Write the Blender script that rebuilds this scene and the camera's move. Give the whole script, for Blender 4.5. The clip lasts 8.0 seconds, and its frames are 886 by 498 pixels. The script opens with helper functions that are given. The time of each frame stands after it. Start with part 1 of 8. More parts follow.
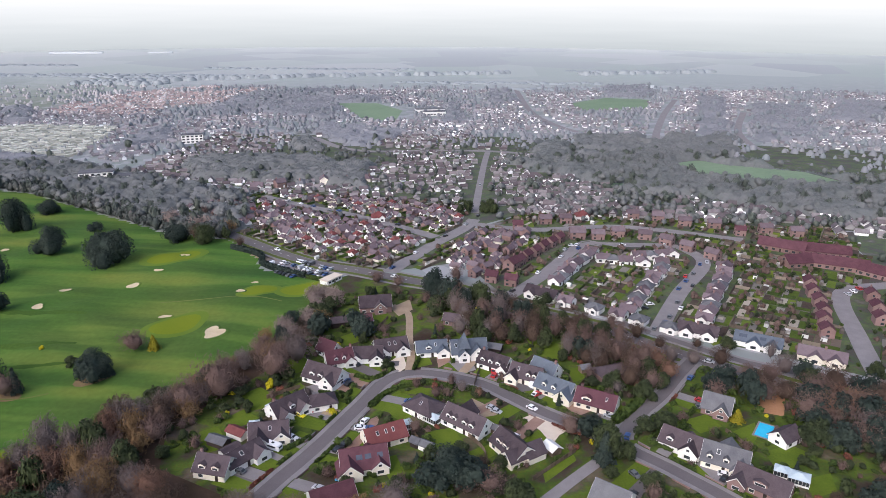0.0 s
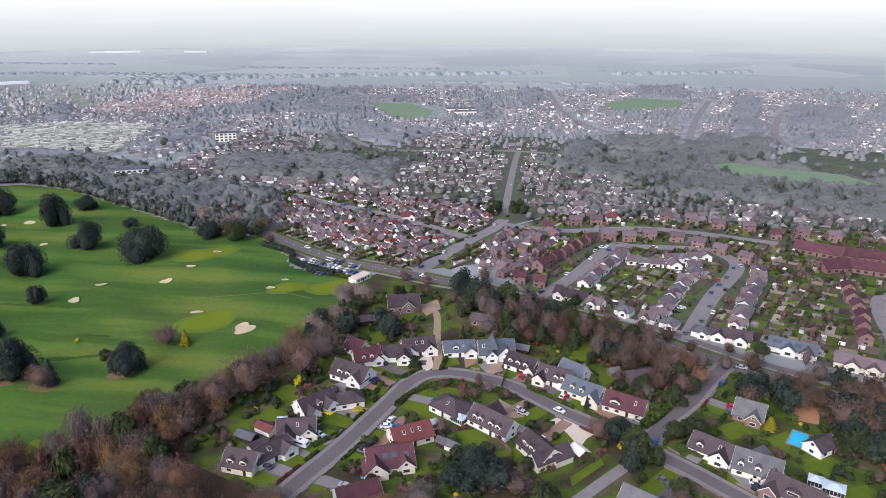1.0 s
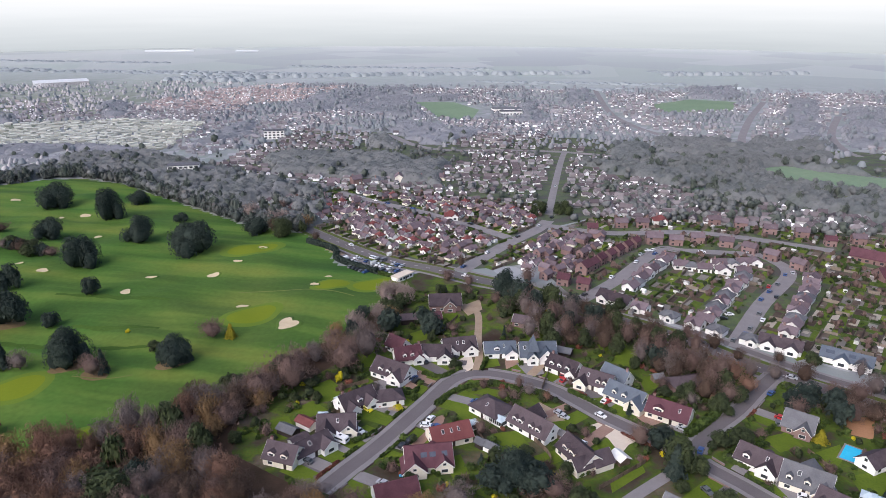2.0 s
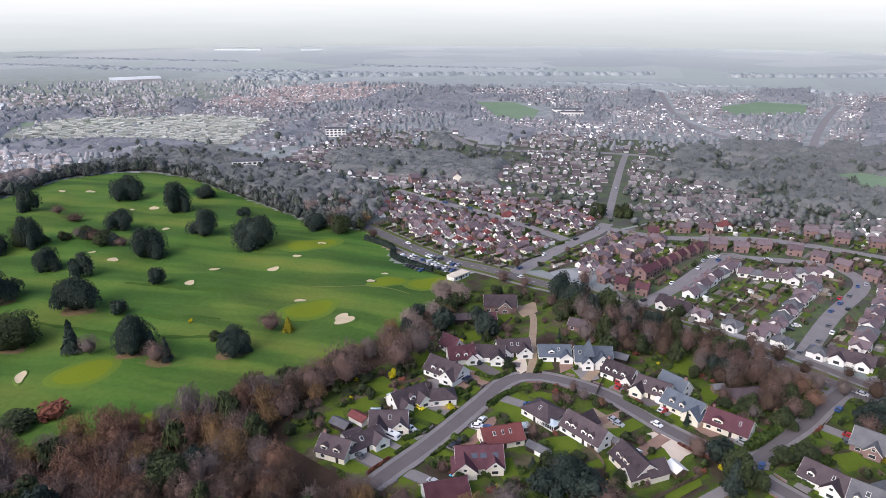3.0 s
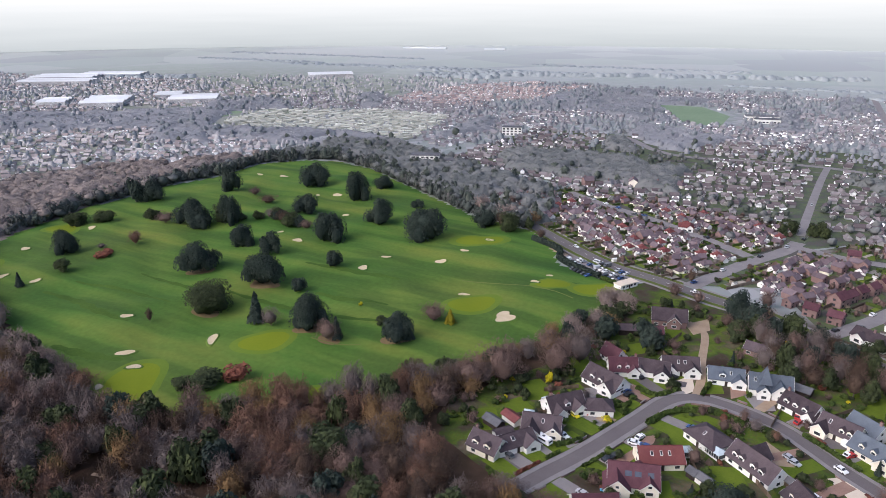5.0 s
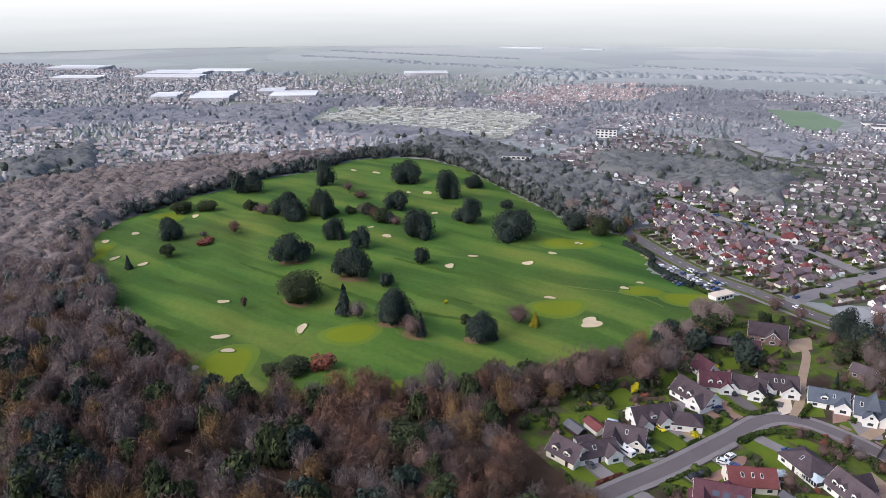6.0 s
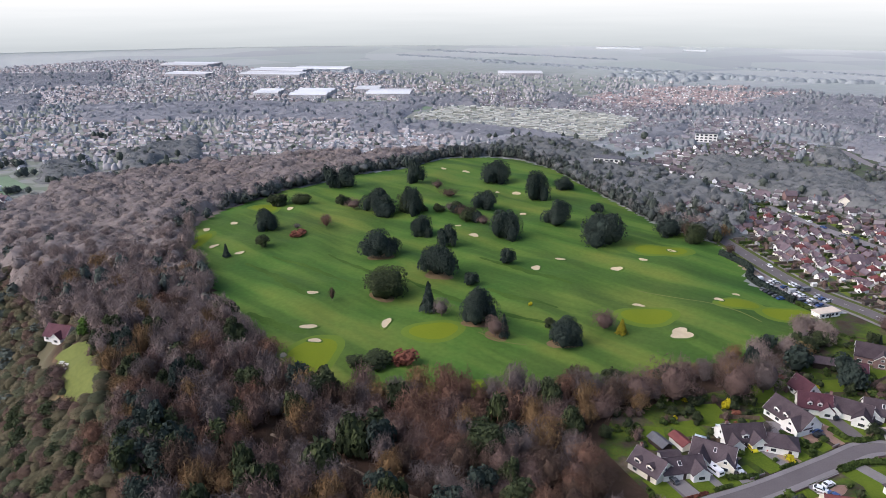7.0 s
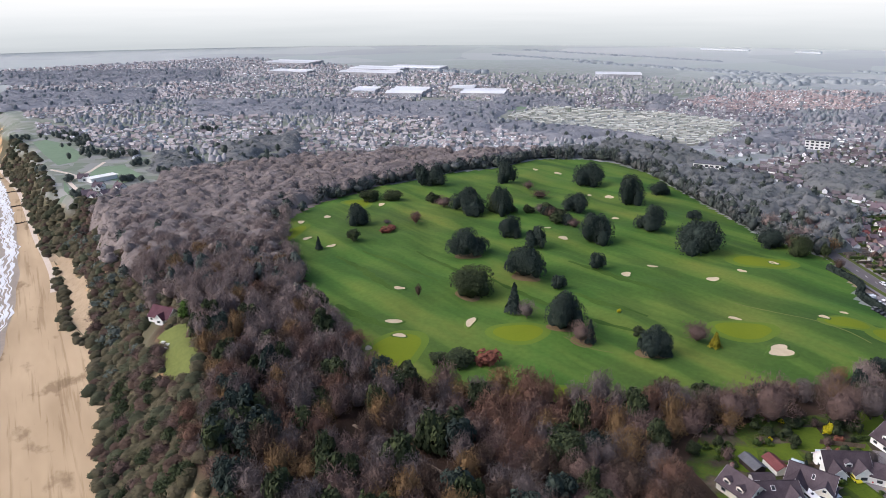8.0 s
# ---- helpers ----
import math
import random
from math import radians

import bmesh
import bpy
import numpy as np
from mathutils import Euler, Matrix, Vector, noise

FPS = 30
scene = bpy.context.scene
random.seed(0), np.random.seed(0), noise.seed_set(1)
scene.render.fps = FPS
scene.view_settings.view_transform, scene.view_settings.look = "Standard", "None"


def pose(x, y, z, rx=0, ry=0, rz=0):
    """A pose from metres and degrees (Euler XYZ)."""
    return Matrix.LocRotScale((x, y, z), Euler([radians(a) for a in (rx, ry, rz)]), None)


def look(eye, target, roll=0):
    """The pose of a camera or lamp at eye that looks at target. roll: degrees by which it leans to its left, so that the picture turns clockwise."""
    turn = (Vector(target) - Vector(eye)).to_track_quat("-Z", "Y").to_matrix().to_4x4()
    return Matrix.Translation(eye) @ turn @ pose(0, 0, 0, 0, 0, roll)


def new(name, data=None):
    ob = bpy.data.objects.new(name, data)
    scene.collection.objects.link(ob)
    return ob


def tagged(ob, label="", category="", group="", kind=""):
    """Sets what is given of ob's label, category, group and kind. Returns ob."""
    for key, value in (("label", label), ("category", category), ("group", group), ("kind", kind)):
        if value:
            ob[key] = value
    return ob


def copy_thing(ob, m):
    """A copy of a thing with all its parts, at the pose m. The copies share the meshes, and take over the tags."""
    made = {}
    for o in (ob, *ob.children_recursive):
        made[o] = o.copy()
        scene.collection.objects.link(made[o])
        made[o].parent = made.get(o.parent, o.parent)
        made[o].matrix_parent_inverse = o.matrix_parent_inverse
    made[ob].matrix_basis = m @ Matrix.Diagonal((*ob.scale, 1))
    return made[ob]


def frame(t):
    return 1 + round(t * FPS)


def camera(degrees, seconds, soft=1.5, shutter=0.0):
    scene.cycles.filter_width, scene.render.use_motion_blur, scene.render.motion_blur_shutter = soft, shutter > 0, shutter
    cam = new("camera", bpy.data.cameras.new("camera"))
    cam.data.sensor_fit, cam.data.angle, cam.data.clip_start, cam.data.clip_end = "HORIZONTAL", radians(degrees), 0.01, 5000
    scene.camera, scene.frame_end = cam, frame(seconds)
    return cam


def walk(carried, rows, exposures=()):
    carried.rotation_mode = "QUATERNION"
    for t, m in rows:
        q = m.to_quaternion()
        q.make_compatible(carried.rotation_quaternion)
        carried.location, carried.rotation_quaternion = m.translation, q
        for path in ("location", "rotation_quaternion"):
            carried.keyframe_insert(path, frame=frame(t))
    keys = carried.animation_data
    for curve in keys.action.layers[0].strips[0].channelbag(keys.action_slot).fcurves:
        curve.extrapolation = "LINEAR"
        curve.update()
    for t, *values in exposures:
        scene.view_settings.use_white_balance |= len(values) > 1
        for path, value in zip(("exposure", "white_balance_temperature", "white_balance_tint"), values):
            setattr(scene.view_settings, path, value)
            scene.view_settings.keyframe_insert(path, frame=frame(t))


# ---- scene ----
# camera: a drone that hovers over the beach and turns to its left
cam = camera(64.83, 8.0, soft=0.8)
ROWS = [  # seconds, x, y, z, yaw, pitch, lean to the left
    (0.0, -0.13, -0.21, 138.97, 0.037, -19.143, 0.258),
    (0.5, -0.06, 0.06, 138.90, 1.124, -19.161, 0.221),
    (1.0, -0.02, 0.34, 138.82, 2.566, -19.177, 0.186),
    (1.5, -0.00, 0.63, 138.74, 4.268, -19.192, 0.151),
    (3.0, -0.10, 1.57, 138.42, 11.185, -19.226, 0.052),
    (3.5, -0.19, 1.89, 138.29, 14.221, -19.235, 0.021),
    (4.0, -0.30, 2.23, 138.16, 18.288, -19.241, -0.008),
    (4.5, -0.44, 2.58, 138.01, 21.861, -19.246, -0.037),
    (6.0, -1.02, 3.68, 137.52, 33.167, -19.249, -0.118),
    (6.5, -1.26, 4.07, 137.33, 36.644, -19.247, -0.144),
    (7.0, -1.53, 4.47, 137.14, 40.685, -19.244, -0.168),
    (7.5, -1.82, 4.87, 136.93, 44.165, -19.238, -0.191),
    (8.0, -2.15, 5.29, 136.72, 48.313, -19.231, -0.213),
]
walk(cam, [(t, pose(x, y, z, 0, 0, yaw) @ pose(0, 0, 0, 90 + pitch) @ pose(0, 0, 0, 0, 0, lean)) for t, x, y, z, yaw, pitch, lean in ROWS],
     ((0.0, 0.14, 6200, 13), (8.0, 0.14, 6250, 13)))

# ---- world and light: hazy overcast ----
SUN_EL, SUN_AZ = radians(38), radians(215)
world = bpy.data.worlds.new("hazy_sky")
scene.world = world
world.use_nodes = True
wn, wl = world.node_tree.nodes, world.node_tree.links
sky = wn.new("ShaderNodeTexSky")
sky.sky_type, sky.sun_disc, sky.sun_elevation, sky.sun_rotation = "NISHITA", False, SUN_EL, SUN_AZ
sky.air_density, sky.dust_density, sky.ozone_density = 1.0, 4.0, 1.5
wn["Background"].inputs["Strength"].default_value = 0.2
wl.new(sky.outputs["Color"], wn["Background"].inputs["Color"])
sun = new("sun", bpy.data.lights.new("sun", "SUN"))
sun.data.energy, sun.data.angle, sun.data.color = 1.7, radians(60), (0.985, 0.97, 1.04)
sun.matrix_world = look((0, 0, 0), (-math.sin(SUN_AZ) * math.cos(SUN_EL), -math.cos(SUN_AZ) * math.cos(SUN_EL), -math.sin(SUN_EL)))


# ---- materials ----
def mat(name, dark, light, scale=0.5, rough=0.85, fine=6.0, bump=0.15, spread=0.0, per="object", metal=0.0, ior=1.45, sheen=0.0, gloss=None):
    """A surface whose colour runs from dark to light in large patches and fine grain; spread varies it from piece to piece."""
    m = bpy.data.materials.new(name)
    m.use_nodes = True
    nt, out = m.node_tree, m.node_tree.nodes["Principled BSDF"]
    geo = nt.nodes.new("ShaderNodeNewGeometry")
    big, small = nt.nodes.new("ShaderNodeTexNoise"), nt.nodes.new("ShaderNodeTexNoise")
    for n, s, d in ((big, scale, 3.0), (small, fine, 2.0)):
        n.inputs["Scale"].default_value, n.inputs["Detail"].default_value = s, d
        nt.links.new(geo.outputs["Position"], n.inputs["Vector"])
    add = nt.nodes.new("ShaderNodeMath")
    add.operation = "MULTIPLY_ADD"
    add.inputs[1].default_value = 0.45
    nt.links.new(small.outputs["Fac"], add.inputs[0])
    mul = nt.nodes.new("ShaderNodeMath")
    mul.operation = "MULTIPLY"
    mul.inputs[1].default_value = 0.6
    nt.links.new(big.outputs["Fac"], mul.inputs[0])
    nt.links.new(mul.outputs[0], add.inputs[2])
    fac = add.outputs[0]
    if spread:
        rnd = nt.nodes.new("ShaderNodeObjectInfo").outputs["Random"] if per == "object" else geo.outputs["Random Per Island"]
        mix = nt.nodes.new("ShaderNodeMath")
        mix.operation = "MULTIPLY_ADD"
        mix.inputs[1].default_value = spread
        nt.links.new(rnd, mix.inputs[0])
        sub = nt.nodes.new("ShaderNodeMath")
        sub.operation = "SUBTRACT"
        sub.inputs[1].default_value = spread / 2
        nt.links.new(fac, sub.inputs[0])
        nt.links.new(sub.outputs[0], mix.inputs[2])
        fac = mix.outputs[0]
    ramp = nt.nodes.new("ShaderNodeValToRGB")
    stops = light if isinstance(light, list) else [light]
    cols = [dark, *stops]
    els = ramp.color_ramp.elements
    els[0].position, els[1].position = 0.22, 0.82
    els[0].color, els[1].color = (*cols[0], 1), (*cols[-1], 1)
    for i, c in enumerate(cols[1:-1]):
        e = els.new(0.22 + 0.6 * (i + 1) / (len(cols) - 1))
        e.color = (*c, 1)
    nt.links.new(fac, ramp.inputs["Fac"])
    nt.links.new(ramp.outputs["Color"], out.inputs["Base Color"])
    out.inputs["Roughness"].default_value, out.inputs["Metallic"].default_value, out.inputs["IOR"].default_value = rough, metal, ior
    out.inputs["Sheen Weight"].default_value = sheen
    out.inputs["Specular IOR Level"].default_value = gloss if gloss is not None else (0.12 if rough > 0.78 else 0.5)
    if bump:
        b = nt.nodes.new("ShaderNodeBump")
        b.inputs["Strength"].default_value, b.inputs["Distance"].default_value = bump, 0.5 / fine
        nt.links.new(small.outputs["Fac"], b.inputs["Height"])
        nt.links.new(b.outputs["Normal"], out.inputs["Normal"])
    return m


VERGE = mat("verge_grass", (0.11, 0.085, 0.05), [(0.075, 0.095, 0.022), (0.1, 0.13, 0.024)], 0.08, 0.9, 0.8, 0.3)
GRASS = mat("lawn_grass", (0.055, 0.09, 0.01), (0.125, 0.165, 0.018), 0.12, 0.9, 1.5, 0.3)
FAIRWAY = mat("fairway_grass", (0.045, 0.1, 0.014), [(0.075, 0.15, 0.02), (0.1, 0.17, 0.025)], 0.022, 0.9, 0.6, 0.2)
ROUGH = mat("rough_grass", (0.03, 0.07, 0.012), (0.07, 0.12, 0.02), 0.05, 0.95, 0.8, 0.3)
# Grass of distant fields, its green greyed in the base colour for haze.
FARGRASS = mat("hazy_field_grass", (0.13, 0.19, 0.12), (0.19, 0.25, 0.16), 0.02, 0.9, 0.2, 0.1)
GREEN = mat("putting_green", (0.12, 0.158, 0.01), (0.155, 0.188, 0.013), 0.06, 0.9, 1.2, 0.1)
COLLAR = mat("mown_collar", (0.088, 0.142, 0.018), (0.12, 0.172, 0.024), 0.06, 0.9, 1.2, 0.1)
SAND = mat("bunker_sand", (0.42, 0.335, 0.22), (0.56, 0.46, 0.32), 0.3, 0.95, 2.0, 0.2)
WETSAND = mat("wet_sand", (0.2, 0.15, 0.1), (0.33, 0.25, 0.17), 0.06, 0.35, 0.5, 0.1)
CLIFF = mat("cliff_earth", (0.25, 0.185, 0.115), (0.41, 0.315, 0.21), 0.15, 0.95, 0.8, 0.6)
ASPHALT = mat("asphalt", (0.1, 0.087, 0.089), (0.155, 0.138, 0.14), 0.1, 0.85, 2.5, 0.1)
PAVING = mat("pavement_tarmac", (0.16, 0.146, 0.148), (0.25, 0.23, 0.232), 0.2, 0.9, 2.5, 0.1)
GRAVEL = mat("tan_gravel", (0.23, 0.165, 0.115), (0.36, 0.275, 0.2), 0.25, 0.95, 2.5, 0.3)
TERRACOTTA = mat("orange_clay", (0.27, 0.14, 0.075), (0.38, 0.21, 0.12), 0.2, 0.95, 1.5, 0.2)
BRICKPAVE = mat("red_block_paving", (0.2, 0.12, 0.09), (0.32, 0.21, 0.17), 0.25, 0.9, 3.0, 0.2)
PALEGRAVEL = mat("pale_gravel", (0.5, 0.42, 0.34), (0.65, 0.56, 0.46), 0.25, 0.95, 2.5, 0.2)
WHITE = mat("white_paint", (0.6, 0.59, 0.56), (0.82, 0.81, 0.78), 0.4, 0.6, 3.0, 0.05)
RENDERW = mat("white_render", (0.64, 0.63, 0.6), (0.84, 0.83, 0.8), 0.3, 0.85, 2.0, 0.1, 0.25)
CREAM = mat("cream_render", (0.62, 0.57, 0.47), (0.82, 0.77, 0.67), 0.3, 0.85, 2.0, 0.1, 0.2)
BRICK = mat("red_brick", (0.16, 0.1, 0.094), (0.26, 0.175, 0.165), 0.4, 0.9, 5.0, 0.3, 0.3)
R_BROWN = mat("brown_roof_tiles", (0.036, 0.027, 0.032), (0.1, 0.078, 0.086), 0.35, 0.85, 4.0, 0.5, 0.35)
R_MAROON = mat("maroon_roof_tiles", (0.055, 0.022, 0.03), (0.12, 0.056, 0.067), 0.35, 0.8, 4.0, 0.5, 0.25)
R_RED = mat("red_roof_tiles", (0.11, 0.036, 0.037), (0.185, 0.068, 0.064), 0.35, 0.85, 4.0, 0.5, 0.25)
# R_BROWN lightened for roofs farther off, haze worked into the tile colour.
R_DUN = mat("hazed_brown_tiles", (0.088, 0.064, 0.073), (0.165, 0.128, 0.142), 0.35, 0.85, 4.0, 0.3, 0.45)
R_SLATE = mat("slate_roof", (0.04, 0.05, 0.07), (0.1, 0.12, 0.15), 0.35, 0.6, 4.0, 0.4, 0.25)
R_GREY = mat("grey_roof_tiles", (0.07, 0.07, 0.08), (0.16, 0.16, 0.17), 0.35, 0.8, 4.0, 0.5, 0.3)
GLASS = mat("window_glass", (0.02, 0.025, 0.03), (0.05, 0.055, 0.06), 0.5, 0.08, 2.0, 0)
TIMBER = mat("weathered_timber", (0.07, 0.05, 0.035), (0.2, 0.15, 0.11), 0.6, 0.9, 5.0, 0.3, 0.4)
DARKTIMBER = mat("dark_timber", (0.02, 0.015, 0.015), (0.06, 0.045, 0.04), 0.6, 0.9, 5.0, 0.3)
BARK = mat("tree_bark", (0.06, 0.05, 0.04), (0.16, 0.13, 0.11), 0.8, 0.95, 5.0, 0.4)
TWIG = mat("bare_twigs", (0.069, 0.046, 0.040), [(0.124, 0.084, 0.073), (0.178, 0.128, 0.106)], 0.06, 0.95, 0.3, 0, 0.12, "island")
TWIGRUST = mat("rusty_bare_twigs", (0.084, 0.046, 0.035), [(0.143, 0.082, 0.059), (0.197, 0.125, 0.088)], 0.06, 0.95, 0.3, 0, 0.12, "island")
TWIGPLUM = mat("plum_grey_twigs", (0.077, 0.060, 0.056), [(0.125, 0.100, 0.094), (0.172, 0.144, 0.134)], 0.06, 0.95, 0.3, 0, 0.1, "island")
TWIGDEEP = mat("deep_brown_twigs", (0.042, 0.028, 0.022), [(0.074, 0.050, 0.038), (0.109, 0.076, 0.058)], 0.06, 0.95, 0.3, 0, 0.12, "island")
# TWIG copied greyer for the middle distance, haze put into its colour.
TWIGMID = mat("hazed_brown_twigs", (0.149, 0.112, 0.099), [(0.213, 0.166, 0.150), (0.269, 0.217, 0.198)], 0.05, 0.95, 0.3, 0, 0.1, "island")
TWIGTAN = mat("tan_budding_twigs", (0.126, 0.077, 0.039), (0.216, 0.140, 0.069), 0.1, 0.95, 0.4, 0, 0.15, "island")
# Four paler copies of bare twigs, haze of farther woods put into the colour.
TWIGHAZE = mat("hazed_town_twigs", (0.152, 0.160, 0.173), [(0.198, 0.202, 0.218), (0.239, 0.241, 0.259)], 0.015, 0.95, 0.15, 0, 0.25, "island")
NORTHTWIG = mat("hazed_belt_twigs", (0.088, 0.103, 0.099), [(0.133, 0.138, 0.138), (0.171, 0.171, 0.173)], 0.035, 0.95, 0.3, 0, 0.18, "island")
WESTHAZETWIG = mat("hazed_west_twigs", (0.154, 0.125, 0.113), [(0.210, 0.176, 0.162), (0.263, 0.227, 0.214)], 0.03, 0.95, 0.3, 0, 0.14, "island")
SEAHAZETWIG = mat("hazed_seaside_twigs", (0.325, 0.312, 0.314), [(0.364, 0.351, 0.352), (0.403, 0.390, 0.390)], 0.012, 0.95, 0.06, 0, 0.1, "island")
PINE = mat("pine_needles", (0.013, 0.021, 0.019), (0.043, 0.056, 0.045), 0.12, 0.9, 0.6, 0, 0.3, "island")
HOLLY = mat("evergreen_leaves", (0.015, 0.021, 0.011), [(0.036, 0.046, 0.022), (0.056, 0.07, 0.026)], 0.08, 0.85, 0.5, 0, 0.25, "island")
BRIGHTLEAF = mat("fresh_green_leaves", (0.03, 0.055, 0.012), (0.075, 0.13, 0.025), 0.1, 0.85, 0.6, 0, 0.25, "island")
GOLDLEAF = mat("golden_conifer_leaves", (0.11, 0.1, 0.01), (0.25, 0.215, 0.018), 0.3, 0.8, 1.0, 0, 0.3, "island")
HEDGE = mat("hedge_leaves", (0.02, 0.036, 0.011), (0.068, 0.096, 0.022), 0.2, 0.85, 1.0, 0, 0.4, "island")
GORSE = mat("yellow_blossom", (0.2, 0.19, 0.01), (0.6, 0.5, 0.02), 0.3, 0.8, 1.0, 0, 0.3, "island")
REDLEAF = mat("red_shrub_leaves", (0.09, 0.03, 0.025), (0.2, 0.08, 0.05), 0.2, 0.85, 1.0, 0, 0.4, "island")
# Evergreen leaves beyond the near woods, greyed as haze would grey them.
HAZEGREEN = mat("hazed_green_leaves", (0.062, 0.074, 0.064), (0.098, 0.112, 0.094), 0.04, 0.9, 0.2, 0, 0.12, "island")
SCRUB = mat("cliff_scrub", (0.05, 0.046, 0.027), [(0.078, 0.069, 0.041), (0.105, 0.09, 0.06)], 0.06, 0.95, 0.5, 0, 0.2, "island")
OLIVE = mat("olive_scrub_leaves", (0.036, 0.04, 0.024), (0.066, 0.07, 0.04), 0.06, 0.9, 0.5, 0, 0.2, "island")
RUBBER = mat("tyre_rubber", (0.015, 0.015, 0.015), (0.03, 0.03, 0.03), 1.0, 0.8, 4.0, 0)
SOLAR = mat("solar_panel", (0.05, 0.06, 0.085), (0.1, 0.11, 0.14), 0.5, 0.2, 3.0, 0)
GLASSROOF = mat("glass_roof", (0.38, 0.46, 0.5), (0.55, 0.62, 0.65), 0.8, 0.15, 3.0, 0)
POOL = mat("pool_water", (0.02, 0.4, 0.62), (0.05, 0.5, 0.72), 0.6, 0.1, 2.0, 0.05)
SEA = mat("sea_water", (0.16, 0.17, 0.16), (0.26, 0.27, 0.26), 0.02, 0.25, 0.2, 0.6)
FOAM = mat("sea_foam", (0.6, 0.6, 0.6), (0.85, 0.85, 0.85), 0.08, 0.8, 0.5, 0.2)
PAINTS = [mat(n, d, l, 0.5, 0.3, 3.0, 0) for n, d, l in (
    ("white_car_paint", (0.7, 0.7, 0.7), (0.8, 0.8, 0.8)), ("black_car_paint", (0.012, 0.012, 0.015), (0.025, 0.025, 0.03)),
    ("silver_car_paint", (0.35, 0.36, 0.38), (0.45, 0.46, 0.48)), ("blue_car_paint", (0.02, 0.05, 0.16), (0.04, 0.09, 0.24)),
    ("red_car_paint", (0.35, 0.015, 0.015), (0.45, 0.03, 0.03)), ("grey_car_paint", (0.08, 0.085, 0.09), (0.13, 0.13, 0.14)),
    ("yellow_car_paint", (0.7, 0.6, 0.02), (0.8, 0.68, 0.04)), ("sky_blue_car_paint", (0.05, 0.35, 0.6), (0.08, 0.42, 0.68)))]


# ---- mesh helpers ----
class Shape:
    """Vertices and faces of one mesh, gathered from simple solids."""

    def __init__(self):
        self.v, self.f = [], []

    def add(self, v, f):
        n = len(self.v)
        self.v += [tuple(p) for p in v]
        self.f += [tuple(i + n for i in q) for q in f]
        return self

    def box(self, x0, y0, z0, x1, y1, z1):
        v = [(x, y, z) for z in (z0, z1) for x, y in ((x0, y0), (x1, y0), (x1, y1), (x0, y1))]
        return self.add(v, [(3, 2, 1, 0), (4, 5, 6, 7), (0, 1, 5, 4), (1, 2, 6, 5), (2, 3, 7, 6), (3, 0, 4, 7)])

    def prism(self, ring, lift):
        """A closed outline, drawn out along the vector lift."""
        n = len(ring)
        v = [*ring, *[tuple(a + b for a, b in zip(p, lift)) for p in ring]]
        return self.add(v, [tuple(range(n))[::-1], tuple(range(n, 2 * n)), *[(i, (i + 1) % n, n + (i + 1) % n, n + i) for i in range(n)]])

    def tube(self, a, b, ra, rb, n=6):
        a, b = Vector(a), Vector(b)
        q = (b - a).to_track_quat("Z", "Y")
        v = [c + q @ Vector((r * math.cos(6.2832 * i / n), r * math.sin(6.2832 * i / n), 0)) for c, r in ((a, ra), (b, rb)) for i in range(n)]
        return self.add(v, [tuple(range(n))[::-1], tuple(range(n, 2 * n)), *[(i, (i + 1) % n, n + (i + 1) % n, n + i) for i in range(n)]])

    def mesh(self, name, *materials):
        me = bpy.data.meshes.new(name)
        me.from_pydata(self.v, [], self.f)
        for m in materials:
            me.materials.append(m)
        return me


def np_mesh(name, v, f, *materials):
    """A mesh from arrays of vertices and of faces of equal length."""
    me = bpy.data.meshes.new(name)
    n, k = f.shape
    me.vertices.add(len(v))
    me.vertices.foreach_set("co", np.ascontiguousarray(v, dtype=np.float32).ravel())
    me.loops.add(n * k)
    me.loops.foreach_set("vertex_index", np.ascontiguousarray(f, dtype=np.int32).ravel())
    me.polygons.add(n)
    me.polygons.foreach_set("loop_start", np.arange(0, n * k, k, dtype=np.int32))
    me.polygons.foreach_set("loop_total", np.full(n, k, dtype=np.int32))
    for m in materials:
        me.materials.append(m)
    me.update(calc_edges=True)
    me.validate()
    return me


def part(name, shape, material, parent, label=""):
    me = shape if isinstance(shape, bpy.types.Mesh) else shape.mesh(name, material)
    ob = new(name, me)
    ob.parent = parent
    return tagged(ob, label)


def thing(name, m, label, category, group="", kind=""):
    ob = new(name)
    ob.empty_display_size = 0.5
    ob.matrix_basis = m
    return tagged(ob, label, category, group, kind)


def inside(x, y, ring):
    """Which of the points lie inside the closed outline."""
    x, y = np.asarray(x, float), np.asarray(y, float)
    hit = np.zeros(x.shape, bool)
    for (x0, y0), (x1, y1) in zip(ring, ring[1:] + ring[:1]):
        if y0 != y1:
            hit ^= ((y0 > y) != (y1 > y)) & (x < (x1 - x0) * (y - y0) / (y1 - y0) + x0)
    return hit


def smooth(points, step=4.0):
    """A curve through the points."""
    p = [Vector((*q, 0)) for q in points]
    p = [2 * p[0] - p[1], *p, 2 * p[-1] - p[-2]]
    out = []
    for a, b, c, d in zip(p, p[1:], p[2:], p[3:]):
        n = max(2, int((c - b).length / step))
        for i in range(n):
            t = i / n
            out.append(0.5 * (2 * b + (c - a) * t + (2 * a - 5 * b + 4 * c - d) * t * t + (3 * b - a - 3 * c + d) * t ** 3))
    return out + [p[-2]]


